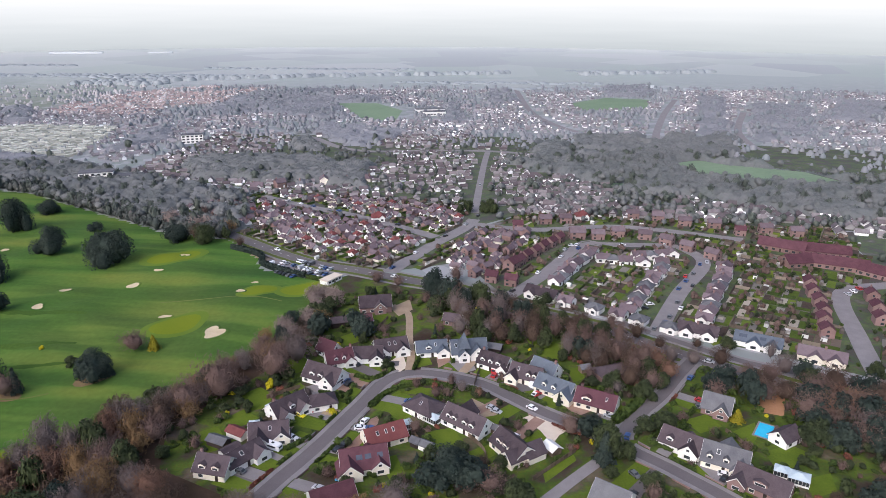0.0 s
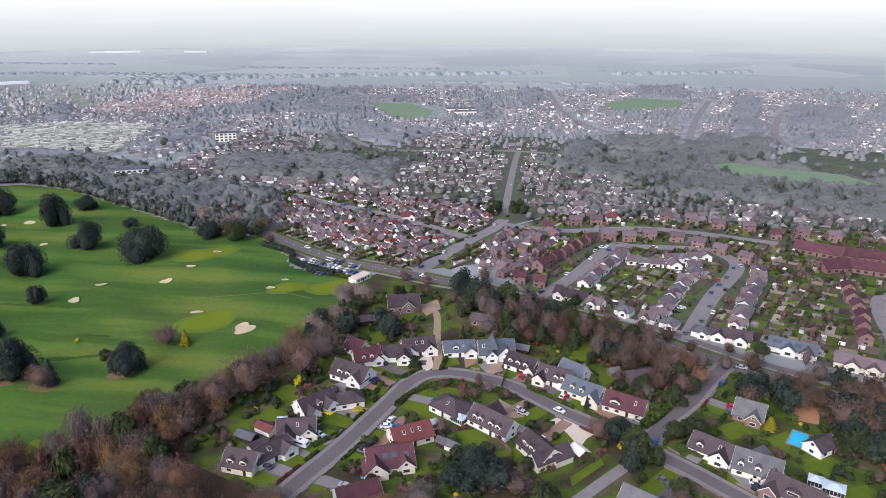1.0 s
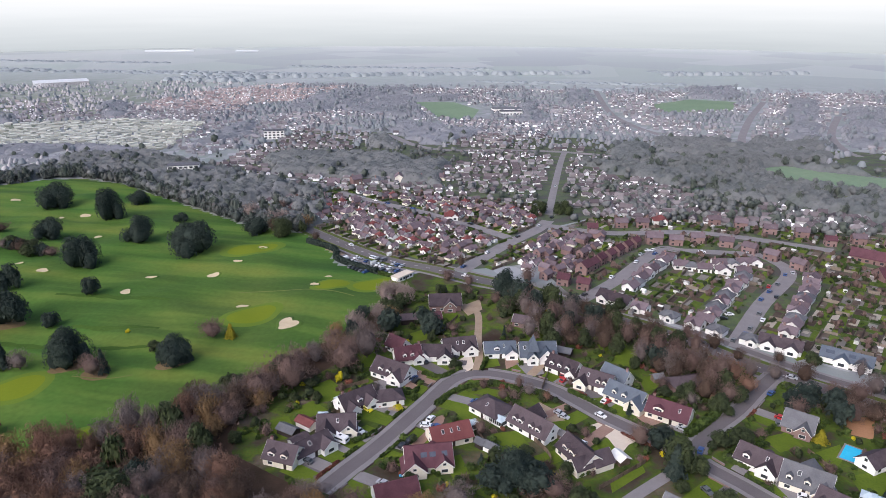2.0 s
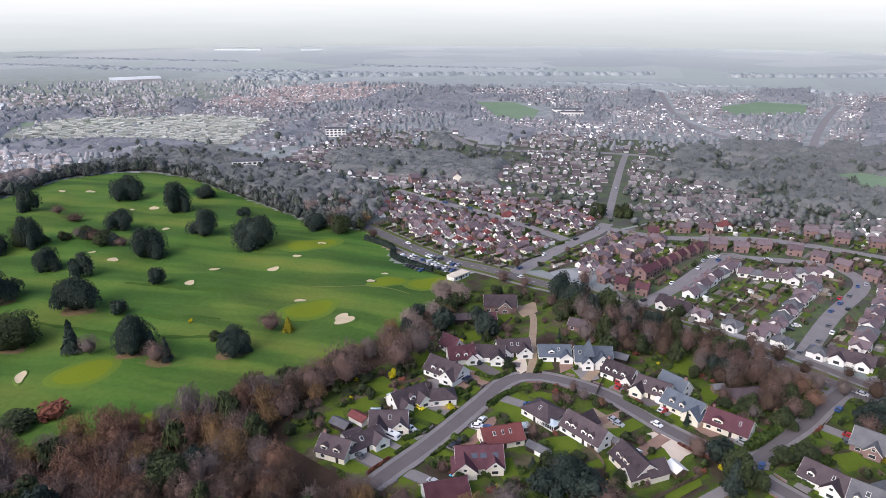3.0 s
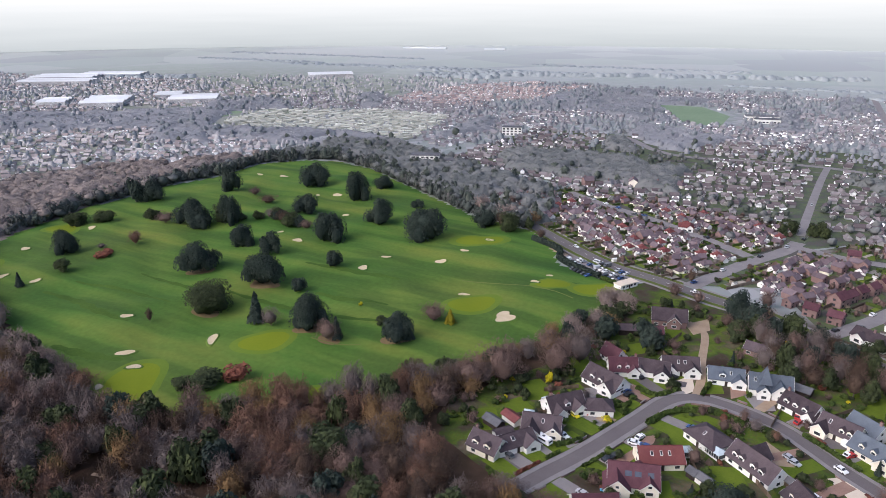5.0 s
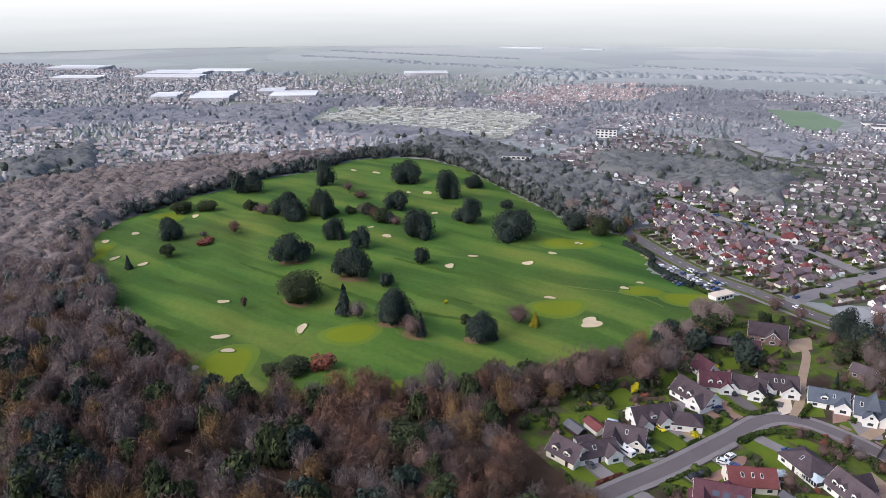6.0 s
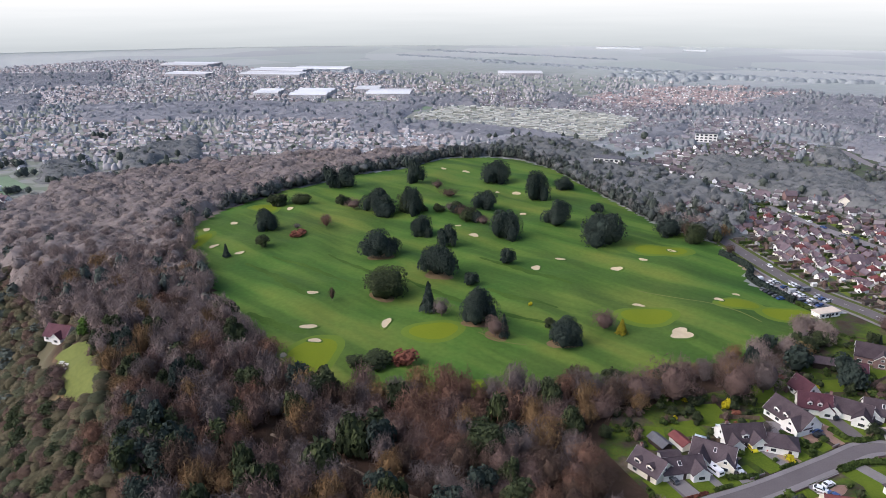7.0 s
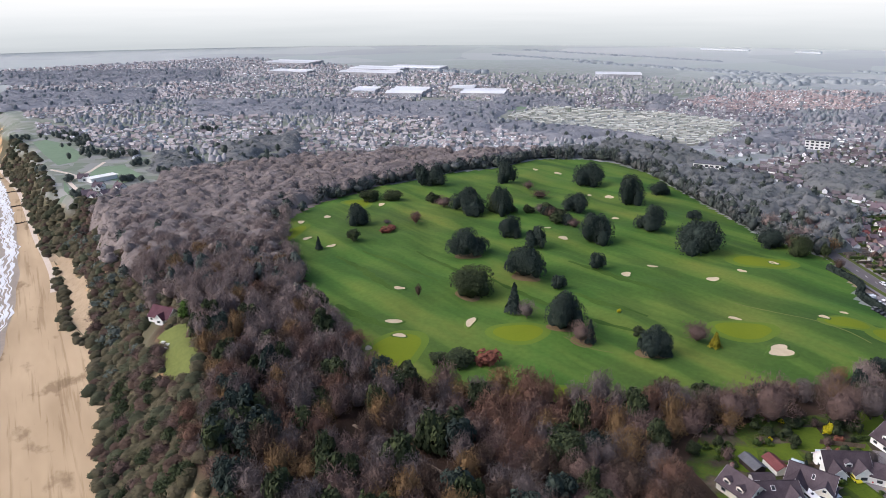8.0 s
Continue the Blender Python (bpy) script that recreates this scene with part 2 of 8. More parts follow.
def to_line(x, y, points):
    """The distance of points from a line of points."""
    x, y = np.asarray(x, float), np.asarray(y, float)
    best = np.full(x.shape, 1e9)
    for (x0, y0), (x1, y1) in zip(points, points[1:]):
        dx, dy = x1 - x0, y1 - y0
        t = np.clip(((x - x0) * dx + (y - y0) * dy) / (dx * dx + dy * dy), 0, 1)
        best = np.minimum(best, np.hypot(x - x0 - t * dx, y - y0 - t * dy))
    return best


# ---- the lie of the land ----
GOLF = [(-65, 348), (-80, 354), (-101, 363), (-110, 384), (-135, 416), (-179, 428), (-259, 483), (-324, 528), (-369, 540), (-397, 533), (-426, 500), (-423, 450), (-440, 398), (-440, 362),
        (-442, 327), (-430, 263), (-410, 228), (-367, 203), (-325, 187), (-284, 169), (-247, 158), (-206, 150), (-187, 148), (-174, 159), (-146, 182), (-121, 205), (-105, 226), (-95, 243), (-82, 263), (-66, 302)]
FOOT = [(2000, -260), (0, 8), (-243, 52), (-349, 82), (-420, 84), (-500, 102), (-588, 112), (-752, 136), (-877, 144), (-1300, 190), (-6000, 700)]
TIDE = [(2000, -330), (0, -60), (-243, -5), (-387, 40), (-433, 58), (-570, 92), (-714, 117), (-819, 130), (-1300, 172), (-6000, 660)]
BEACH_Z = -30.0


def coast(x, line):
    """The y of a shore line at x."""
    q = sorted(line)
    return np.interp(x, [a for a, b in q], [b for a, b in q])


def waves(x, y, s):
    return np.sin(x / s + 1.3 * np.sin(y / (1.7 * s))) * np.sin(y / (1.2 * s) + 0.9 * np.sin(x / (2.1 * s)))


def land(x, y):
    """The height of the ground: a plain, a wooded cliff and the beach below it."""
    x, y = np.asarray(x, float), np.asarray(y, float)
    inland = (y - coast(x, FOOT)) * 0.985
    width = np.interp(x, [-620, -500], [20, 46]) + 5 * waves(x, y, 17.0) + 3 * waves(y, x, 6.0)
    s = np.clip(inland / width, 0, 1)
    z = BEACH_Z * (1 - s * s * (3 - 2 * s))
    out = np.clip((coast(x, FOOT) - y) / 60, 0, 3)
    return z - 2.2 * out


def golf_z(x, y):
    """The golf course rolls a little above the plain."""
    edge = np.clip(to_line(x, y, GOLF + GOLF[:1]) / 25, 0, 1)
    return 0.12 + edge * (1.3 + 0.9 * waves(x + 0.6 * y, y, 13.0) + 0.6 * waves(y, x, 7.0))


def ground_z(x, y):
    return float(golf_z(x, y)) if bool(inside(x, y, GOLF)) else float(land(x, y))


def grid(name, xs, ys, height, material, keep=None):
    xx, yy = np.meshgrid(xs, ys)
    v = np.stack([xx, yy, height(xx, yy)], -1).reshape(-1, 3)
    i = np.arange(len(v)).reshape(xx.shape)
    f = np.stack([i[:-1, :-1], i[:-1, 1:], i[1:, 1:], i[1:, :-1]], -1).reshape(-1, 4)
    if keep is not None:
        f = f[keep(v[f].mean(1))]
    me = np_mesh(name, v, f, material)
    me.shade_smooth()
    return new(name, me)


def ring_sheet(name, ring, z, material, depth=0.05):
    """A flat sheet with a closed outline and a thin edge."""
    return new(name, Shape().prism([(x, y, z) for x, y in ring], (0, 0, depth)).mesh(name, material))


def ribbon(name, points, width, material, z=0.05, depth=0.05, side=0.0, step=5.0, avoid=()):
    """A strip of ground along a curve, side metres to its left, broken where it meets the lines to avoid."""
    c = smooth(points, step)
    s = Shape()
    for i, p in enumerate(c):
        d = (c[min(i + 1, len(c) - 1)] - c[max(i - 1, 0)]).normalized()
        n = Vector((-d.y, d.x, 0))
        for k in (side + width / 2, side - width / 2):
            q = p + n * k
            s.v += [(q.x, q.y, float(land(q.x, q.y)) + z), (q.x, q.y, float(land(q.x, q.y)) + z + depth)]
    for i in range(len(c) - 1):
        a, b = 4 * i, 4 * i + 4
        mx, my = (s.v[a][0] + s.v[b + 2][0]) / 2, (s.v[a][1] + s.v[b + 2][1]) / 2
        if any(float(to_line(mx, my, l)) < w for l, w in avoid):
            continue
        s.f += [(a + 1, a + 3, b + 3, b + 1), (a, a + 1, b + 1, b), (a + 3, a + 2, b + 2, b + 3)]
    return new(name, s.mesh(name, material))


# ---- ground, golf course, beach, sea ----
xs = np.concatenate([-np.geomspace(5600, 960, 14), np.arange(-950, -430, 5.0), np.arange(-430, -220, 2.5), np.arange(-220, 260, 6.0), np.geomspace(265, 5600, 24)])
ys = np.concatenate([-np.geomspace(5600, 60, 16), np.arange(-52, 36, 4.0), np.arange(36, 152, 2.0), np.arange(152, 260, 4.0), np.geomspace(266, 5600, 40)])
ground = tagged(grid("ground", xs, ys, land, None), "brown and olive winter ground of woods, gardens and fields", "ground", kind="structure")


def ground_material():
    """Woodland floor and cliff scrub by the sea, a patchwork of gardens under the town, fields far inland; colours pale
    with distance to stand for haze.
    """
    m = bpy.data.materials.new("ground_cover")
    m.use_nodes = True
    nt, out = m.node_tree, m.node_tree.nodes["Principled BSDF"]
    geo = nt.nodes.new("ShaderNodeNewGeometry")
    sep = nt.nodes.new("ShaderNodeSeparateXYZ")
    nt.links.new(geo.outputs["Position"], sep.inputs[0])

    def ramp(fac, *stops):
        r = nt.nodes.new("ShaderNodeValToRGB")
        e = r.color_ramp.elements
        e[0].position, e[0].color = stops[0][0], (*stops[0][1], 1)
        e[1].position, e[1].color = stops[-1][0], (*stops[-1][1], 1)
        for p, c in stops[1:-1]:
            k = e.new(p)
            k.color = (*c, 1)
        nt.links.new(fac, r.inputs["Fac"])
        return r.outputs["Color"]

    def tex(kind, scale, detail=3.0):
        n = nt.nodes.new(kind)
        n.inputs["Scale"].default_value = scale
        if kind == "ShaderNodeTexNoise":
            n.inputs["Detail"].default_value = detail
        nt.links.new(geo.outputs["Position"], n.inputs["Vector"])
        return n

    def mix(fac, a, b):
        n = nt.nodes.new("ShaderNodeMix")
        n.data_type = "RGBA"
        nt.links.new(fac, n.inputs["Factor"])
        nt.links.new(a, n.inputs["A"])
        nt.links.new(b, n.inputs["B"])
        return n.outputs["Result"]

    def band(value, lo, hi):
        n = nt.nodes.new("ShaderNodeMapRange")
        n.inputs["From Min"].default_value, n.inputs["From Max"].default_value = lo, hi
        nt.links.new(value, n.inputs["Value"])
        return n.outputs["Result"]

    wood = ramp(tex("ShaderNodeTexNoise", 0.06, 5).outputs["Fac"], (0.3, (0.035, 0.025, 0.016)), (0.55, (0.075, 0.046, 0.032)), (0.75, (0.05, 0.052, 0.022)))
    # Floor under far woods lightened; haze that lifts dark gaps is coloured in.
    hazed_floor = ramp(tex("ShaderNodeTexNoise", 0.05, 4).outputs["Fac"], (0.3, (0.11, 0.088, 0.08)), (0.7, (0.19, 0.155, 0.145)))
    wood = mix(band(sep.outputs["X"], -330, -430), wood, hazed_floor)
    plots = tex("ShaderNodeTexVoronoi", 0.085)
    # Town, field and seaside tones lightened by distance, haze put into the ground colour.
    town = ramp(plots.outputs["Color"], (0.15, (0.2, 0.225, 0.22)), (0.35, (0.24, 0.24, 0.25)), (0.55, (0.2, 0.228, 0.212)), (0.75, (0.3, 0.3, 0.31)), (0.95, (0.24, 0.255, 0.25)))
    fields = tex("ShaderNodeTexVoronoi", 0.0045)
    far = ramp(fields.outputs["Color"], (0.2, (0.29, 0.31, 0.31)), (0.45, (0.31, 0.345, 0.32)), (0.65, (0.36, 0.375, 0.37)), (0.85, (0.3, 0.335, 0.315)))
    scar = ramp(tex("ShaderNodeTexNoise", 0.035, 4).outputs["Fac"], (0.6, (0.1, 0.09, 0.055)), (0.66, (0.4, 0.26, 0.14)), (0.74, (0.46, 0.33, 0.2)))
    col = mix(band(sep.outputs["Y"], 330, 350), wood, town)
    col = mix(band(sep.outputs["X"], 60, 70), col, town)
    seaside = ramp(plots.outputs["Color"], (0.2, (0.15, 0.18, 0.13)), (0.5, (0.2, 0.21, 0.17)), (0.8, (0.25, 0.25, 0.235)))
    col = mix(band(sep.outputs["X"], -540, -590), col, seaside)
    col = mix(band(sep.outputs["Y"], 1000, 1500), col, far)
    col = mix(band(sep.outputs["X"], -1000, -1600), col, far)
    # meadow and plain are paler again, colouring in the haze near the horizon.
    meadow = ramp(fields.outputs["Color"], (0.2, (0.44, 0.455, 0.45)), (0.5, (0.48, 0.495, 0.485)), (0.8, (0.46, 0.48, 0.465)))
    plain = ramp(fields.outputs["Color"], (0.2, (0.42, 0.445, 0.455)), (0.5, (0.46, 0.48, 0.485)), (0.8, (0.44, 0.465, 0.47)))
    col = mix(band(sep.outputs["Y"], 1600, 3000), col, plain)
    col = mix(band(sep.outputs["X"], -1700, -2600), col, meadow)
    col = mix(band(sep.outputs["Z"], -6.0, -11.0), col, scar)
    nt.links.new(col, out.inputs["Base Color"])
    out.inputs["Roughness"].default_value, out.inputs["Specular IOR Level"].default_value = 0.95, 0.12
    b = nt.nodes.new("ShaderNodeBump")
    b.inputs["Strength"].default_value, b.inputs["Distance"].default_value = 0.4, 0.6
    nt.links.new(tex("ShaderNodeTexNoise", 0.8).outputs["Fac"], b.inputs["Height"])
    nt.links.new(b.outputs["Normal"], out.inputs["Normal"])
    return m


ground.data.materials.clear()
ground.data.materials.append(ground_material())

golf = tagged(grid("golf_course", np.arange(-450, -55, 3.5), np.arange(130, 545, 3.5), golf_z, FAIRWAY, lambda c: inside(c[:, 0], c[:, 1], GOLF)),
              "rolling green golf course with mown fairways", "golf course", kind="structure")


def fairway_material():
    """Mown bands of lighter and darker grass that run across the course, with worn yellow patches."""
    m = bpy.data.materials.new("mown_fairways")
    m.use_nodes = True
    nt, out = m.node_tree, m.node_tree.nodes["Principled BSDF"]
    geo = nt.nodes.new("ShaderNodeNewGeometry")
    warp = nt.nodes.new("ShaderNodeTexNoise")
    warp.inputs["Scale"].default_value = 0.012
    place = nt.nodes.new("ShaderNodeMapping")
    turn = nt.nodes.new("ShaderNodeMapping")
    turn.inputs["Rotation"].default_value = (0, 0, radians(3))
    place.inputs["Scale"].default_value = (0.12, 1.0, 1.0)
    nt.links.new(geo.outputs["Position"], warp.inputs["Vector"])
    nt.links.new(geo.outputs["Position"], turn.inputs["Vector"])
    nt.links.new(turn.outputs[0], place.inputs["Vector"])
    bands = nt.nodes.new("ShaderNodeTexNoise")
    bands.inputs["Scale"].default_value, bands.inputs["Detail"].default_value = 0.055, 3.0
    nt.links.new(place.outputs[0], bands.inputs["Vector"])
    ramp = nt.nodes.new("ShaderNodeValToRGB")
    e = ramp.color_ramp.elements
    e[0].position, e[0].color = 0.3, (0.047, 0.1, 0.024, 1)
    e[1].position, e[1].color = 0.72, (0.155, 0.2, 0.042, 1)
    k = e.new(0.47)
    k.color = (0.074, 0.138, 0.028, 1)
    k = e.new(0.53)
    k.color = (0.1, 0.17, 0.034, 1)
    nt.links.new(bands.outputs["Fac"], ramp.inputs["Fac"])
    tired = nt.nodes.new("ShaderNodeValToRGB")
    t = tired.color_ramp.elements
    t[0].position, t[0].color, t[1].position, t[1].color = 0.42, (0.78, 0.94, 0.8, 1), 0.66, (1.32, 1.06, 1.0, 1)
    warp.inputs["Detail"].default_value = 4.0
    nt.links.new(warp.outputs["Fac"], tired.inputs["Fac"])
    worn = nt.nodes.new("ShaderNodeMix")
    worn.data_type, worn.blend_type = "RGBA", "MULTIPLY"
    worn.inputs["Factor"].default_value = 1.0
    nt.links.new(ramp.outputs["Color"], worn.inputs["A"])
    nt.links.new(tired.outputs["Color"], worn.inputs["B"])
    fine = nt.nodes.new("ShaderNodeTexNoise")
    fine.inputs["Scale"].default_value = 0.5
    nt.links.new(geo.outputs["Position"], fine.inputs["Vector"])
    mix = nt.nodes.new("ShaderNodeMix")
    mix.data_type, mix.blend_type = "RGBA", "MULTIPLY"
    mix.inputs["Factor"].default_value = 0.35
    nt.links.new(worn.outputs["Result"], mix.inputs["A"])
    nt.links.new(fine.outputs["Fac"], mix.inputs["B"])
    nt.links.new(mix.outputs["Result"], out.inputs["Base Color"])
    out.inputs["Roughness"].default_value, out.inputs["Specular IOR Level"].default_value = 0.9, 0.12
    return m


golf.data.materials.clear()
FAIRWAYS = fairway_material()
golf.data.materials.append(FAIRWAYS)


def blob_ring(w, d, rot, seed, n=20, wobble=0.15):
    r = random.Random(seed)
    a, b = r.random() * 6.3, r.random() * 6.3
    out = []
    for i in range(n):
        t = 6.28319 * i / n
        k = 1 + wobble * math.sin(2 * t + a) + 0.7 * wobble * math.sin(3 * t + b)
        x, y = 0.5 * w * k * math.cos(t), 0.5 * d * k * math.sin(t)
        out.append((x * math.cos(rot) - y * math.sin(rot), x * math.sin(rot) + y * math.cos(rot)))
    return out


def putting_green(x, y, w, d, rot, seed):
    ring = blob_ring(w, d, radians(rot), seed, 28, 0.1)
    n = len(ring)
    s = Shape()
    for k in (1.0, 0.75, 0.5, 0.25):
        s.v += [(x + k * a, y + k * b, float(golf_z(x + k * a, y + k * b)) + 0.12) for a, b in ring]
    s.v.append((x, y, float(golf_z(x, y)) + 0.12))
    for r in (0, 1, 2):
        s.f += [(r * n + i, r * n + (i + 1) % n, (r + 1) * n + (i + 1) % n, (r + 1) * n + i) for i in range(n)]
    s.f += [(3 * n + i, 3 * n + (i + 1) % n, 4 * n) for i in range(n)]
    tagged(new("putting_green", s.mesh("putting_green", GREEN)), "close-mown yellow-green putting green", "green", "greens of the golf course", "structure")
    s = Shape()
    for k, lift in ((1.32, 0.02), (1.15, 0.1), (0.98, 0.1)):
        s.v += [(x + k * a, y + k * b, float(golf_z(x + k * a, y + k * b)) + lift) for a, b in ring]
    for r in (0, 1):
        s.f += [(r * n + i, r * n + (i + 1) % n, (r + 1) * n + (i + 1) % n, (r + 1) * n + i) for i in range(n)]
    return tagged(new("green_collar", s.mesh("green_collar", COLLAR)), "collar of longer mown grass round a putting green", "grass", "collars of the greens", "structure")


def bunker(x, y, w, d, rot, seed, wobble=0.16):
    """A sand bowl with a raised grass lip."""
    ring = blob_ring(w, d, radians(rot), seed, 24, wobble)
    base = ground_z(x, y)
    b = thing("bunker", Matrix.Translation((x, y, base)), "pale sand bunker in the mown grass", "bunker", "bunkers of the golf course")
    n = len(ring)

    def rise(p, q):
        return float(golf_z(x + p, y + q)) - base

    s = Shape()
    for k, z in ((1.0, 0.3), (0.72, 0.2), (0.35, 0.14)):
        s.v += [(k * p, k * q, rise(k * p, k * q) + z) for p, q in ring]
    s.v.append((0, 0, 0.12))
    for r in (0, 1):
        s.f += [(r * n + i, r * n + (i + 1) % n, (r + 1) * n + (i + 1) % n, (r + 1) * n + i) for i in range(n)]
    s.f += [(2 * n + i, 2 * n + (i + 1) % n, 3 * n) for i in range(n)]
    part("sand", s, SAND, b)
    s = Shape()
    for k, z in ((1.45, -0.1), (1.18, 0.3), (1.0, 0.32)):
        s.v += [(k * p, k * q, rise(k * p, k * q) + z) for p, q in ring]
    for r in (0, 1):
        s.f += [(r * n + i, r * n + (i + 1) % n, (r + 1) * n + (i + 1) % n, (r + 1) * n + i) for i in range(n)]
    part("lip", s, FAIRWAYS, b)
    return b


for i, (x, y, w, d) in enumerate(((-211, 165, 21, 25), (-186, 213, 20, 17), (-122, 289, 24, 17), (-94, 329, 17, 12), (-73, 335, 22, 14), (-411, 286, 20, 18), (-381, 215, 11, 30), (-156, 379, 27, 20), (-140, 190, 13, 12))):
    putting_green(x, y, w, d, 37, i)
for i, (x, y, w, d) in enumerate(((-102, 280, 13, 7.5), (-232, 180, 7, 5), (-209, 206, 4, 9), (-219, 173, 5, 4), (-261, 206, 5, 4.5), (-256, 330, 6.3, 6.5), (-195, 307, 5.6, 5), (-192, 327, 5, 5.5),
                                  (-161, 335, 5.6, 6), (-156, 356, 4.5, 5), (-151, 383, 5, 5), (-131, 299, 5.5, 4), (-103, 327, 4, 4.5), (-99, 340, 3.4, 3.2), (-340, 217, 4.5, 6), (-364, 215, 5, 5.5))):
    bunker(x, y, w, d, 37 if i else 70, i, 0.16 if i else 0.3)
for i, (x, y, w, d) in enumerate(((-398, 231, 4.3, 6), (-394, 249, 4.4, 6.4), (-394, 295, 5, 6), (-275, 338, 4, 5), (-298, 436, 6, 8.5), (-261, 391, 4, 4.2), (-308, 425, 3.5, 5), (-372, 466, 6, 6.5), (-392, 460, 5, 6.6), (-233, 158, 6, 7), (-220, 157, 3, 4))):
    bunker(x, y, w, d, 37, 40 + i)

sea = tagged(new("sea", Shape().add([(-5600, -5600, -32.0), (5600, -5600, -32.0), (5600, 900, -32.0), (-5600, 900, -32.0)], [(0, 1, 2, 3)]).mesh("sea", SEA)), "grey-brown sea rolling onto the beach", "sea", kind="structure")


def shore_strip(name, a, b, lift, material, x0=-950, x1=160, wob=0.0, kind="structure", label="", category=""):
    """Ground between two lines that run along the shore; each is a share of the way from cliff foot to tide."""
    s = Shape()
    q = np.arange(x0, x1, 6.0)
    for x in q:
        f, t = float(coast(x, FOOT)), float(coast(x, TIDE))
        for k in (a, 0.5 * (a + b), b):
            y = f + (t - f) * (k + wob * math.sin(x / 13.0) * math.sin(x / 31.0 + 7 * a))
            s.v.append((x, y, float(land(x, y)) + lift))
    for i in range(len(q) - 1):
        for k in (0, 1):
            s.f.append((3 * i + k, 3 * i + k + 1, 3 * i + k + 4, 3 * i + k + 3))
    return tagged(new(name, s.mesh(name, material)), label, category, kind=kind)


def beach_material():
    """Sand raked into long streaks along the shore, with dark scuffed patches and tracks."""
    m = bpy.data.materials.new("tracked_sand")
    m.use_nodes = True
    nt, out = m.node_tree, m.node_tree.nodes["Principled BSDF"]
    geo = nt.nodes.new("ShaderNodeNewGeometry")

    def layer(along, across, scale, lo, hi, a, b):
        place, noise, ramp = (nt.nodes.new("ShaderNode" + k) for k in ("Mapping", "TexNoise", "ValToRGB"))
        turn = nt.nodes.new("ShaderNodeMapping")
        turn.inputs["Rotation"].default_value = (0, 0, radians(11))
        place.inputs["Scale"].default_value = (along, across, 1)
        noise.inputs["Scale"].default_value, noise.inputs["Detail"].default_value = scale, 5.0
        nt.links.new(geo.outputs["Position"], turn.inputs["Vector"])
        nt.links.new(turn.outputs[0], place.inputs["Vector"])
        nt.links.new(place.outputs[0], noise.inputs["Vector"])
        nt.links.new(noise.outputs["Fac"], ramp.inputs["Fac"])
        e = ramp.color_ramp.elements
        e[0].position, e[0].color, e[1].position, e[1].color = lo, (*a, 1), hi, (*b, 1)
        return ramp.outputs["Color"]

    def times(p, q):
        n = nt.nodes.new("ShaderNodeMix")
        n.data_type, n.blend_type = "RGBA", "MULTIPLY"
        n.inputs["Factor"].default_value = 1.0
        nt.links.new(p, n.inputs["A"])
        nt.links.new(q, n.inputs["B"])
        return n.outputs["Result"]

    sand = layer(0.25, 1.0, 0.06, 0.3, 0.7, (0.36, 0.255, 0.145), (0.48, 0.355, 0.215))
    scuff = layer(0.6, 1.0, 0.09, 0.3, 0.4, (0.6, 0.56, 0.5), (1, 1, 1))
    track = layer(0.04, 1.0, 0.45, 0.36, 0.44, (0.78, 0.75, 0.7), (1, 1, 1))
    nt.links.new(times(times(sand, scuff), track), out.inputs["Base Color"])
    out.inputs["Roughness"].default_value = 0.92
    return m


BEACHSAND = beach_material()
shore_strip("beach", -0.06, 1.25, 0.06, BEACHSAND, label="wide beach of tan sand below the cliff", category="beach")
shore_strip("wet_sand", 0.84, 1.6, 0.12, WETSAND, wob=0.05, label="dark wet sand along the tide line", category="sand")


def breaker(k, seed, label):
    """A broken line of foam: short tapering streaks that follow the shore."""
    r = random.Random(seed)
    s = Shape()
    x = -950.0
    while x < 150:
        long_ = r.uniform(6, 34)
        wide, shift, bow = r.uniform(0.6, 2.6), r.uniform(-0.05, 0.05), r.uniform(-1.5, 1.5)
        n = 8
        for i in range(n + 1):
            u = i / n
            px = x + long_ * u
            f, t = float(coast(px, FOOT)), float(coast(px, TIDE))
            y = f + (t - f) * (k + shift) + bow * math.sin(3.1416 * u) + 0.7 * math.sin(px / 2.3) - 1.2 * math.sin(px / 17.0)
            w = wide * math.sin(3.1416 * min(max(u, 0.03), 0.97)) * (0.7 + 0.5 * r.random())
            z = max(float(land(px, y)), -32.0) + 0.3
            s.v += [(px, y - w / 2, z), (px, y + w / 2, z)]
            if i:
                q = len(s.v) - 4
                s.f.append((q, q + 1, q + 3, q + 2))
        x += long_ * r.uniform(0.45, 1.25)
    return tagged(new("foam_line", s.mesh("foam_line", FOAM)), label, "foam", kind="structure")


for i in range(11):
    breaker(0.98 + 0.055 * i + (0.5 if i > 8 else 0), 60 + i, "broken white foam of waves running up the sand")
CLIFFSCAR = [(-540, 108), (-527, 113), (-496, 114), (-470, 108), (-440, 108), (-424, 103), (-400, 99), (-386, 93), (-380, 84), (-398, 85), (-424, 90), (-453, 96), (-500, 103)]
tagged(grid("cliff_scar", np.arange(-545, -375, 2.5), np.arange(78, 122, 2.0), lambda x, y: land(x, y) + 0.3, CLIFF, lambda c: inside(c[:, 0], c[:, 1] + 2.5 * np.sin(c[:, 0] / 5.0), CLIFFSCAR)),
       "bare sandy cliff face above the beach", "cliff", kind="structure")


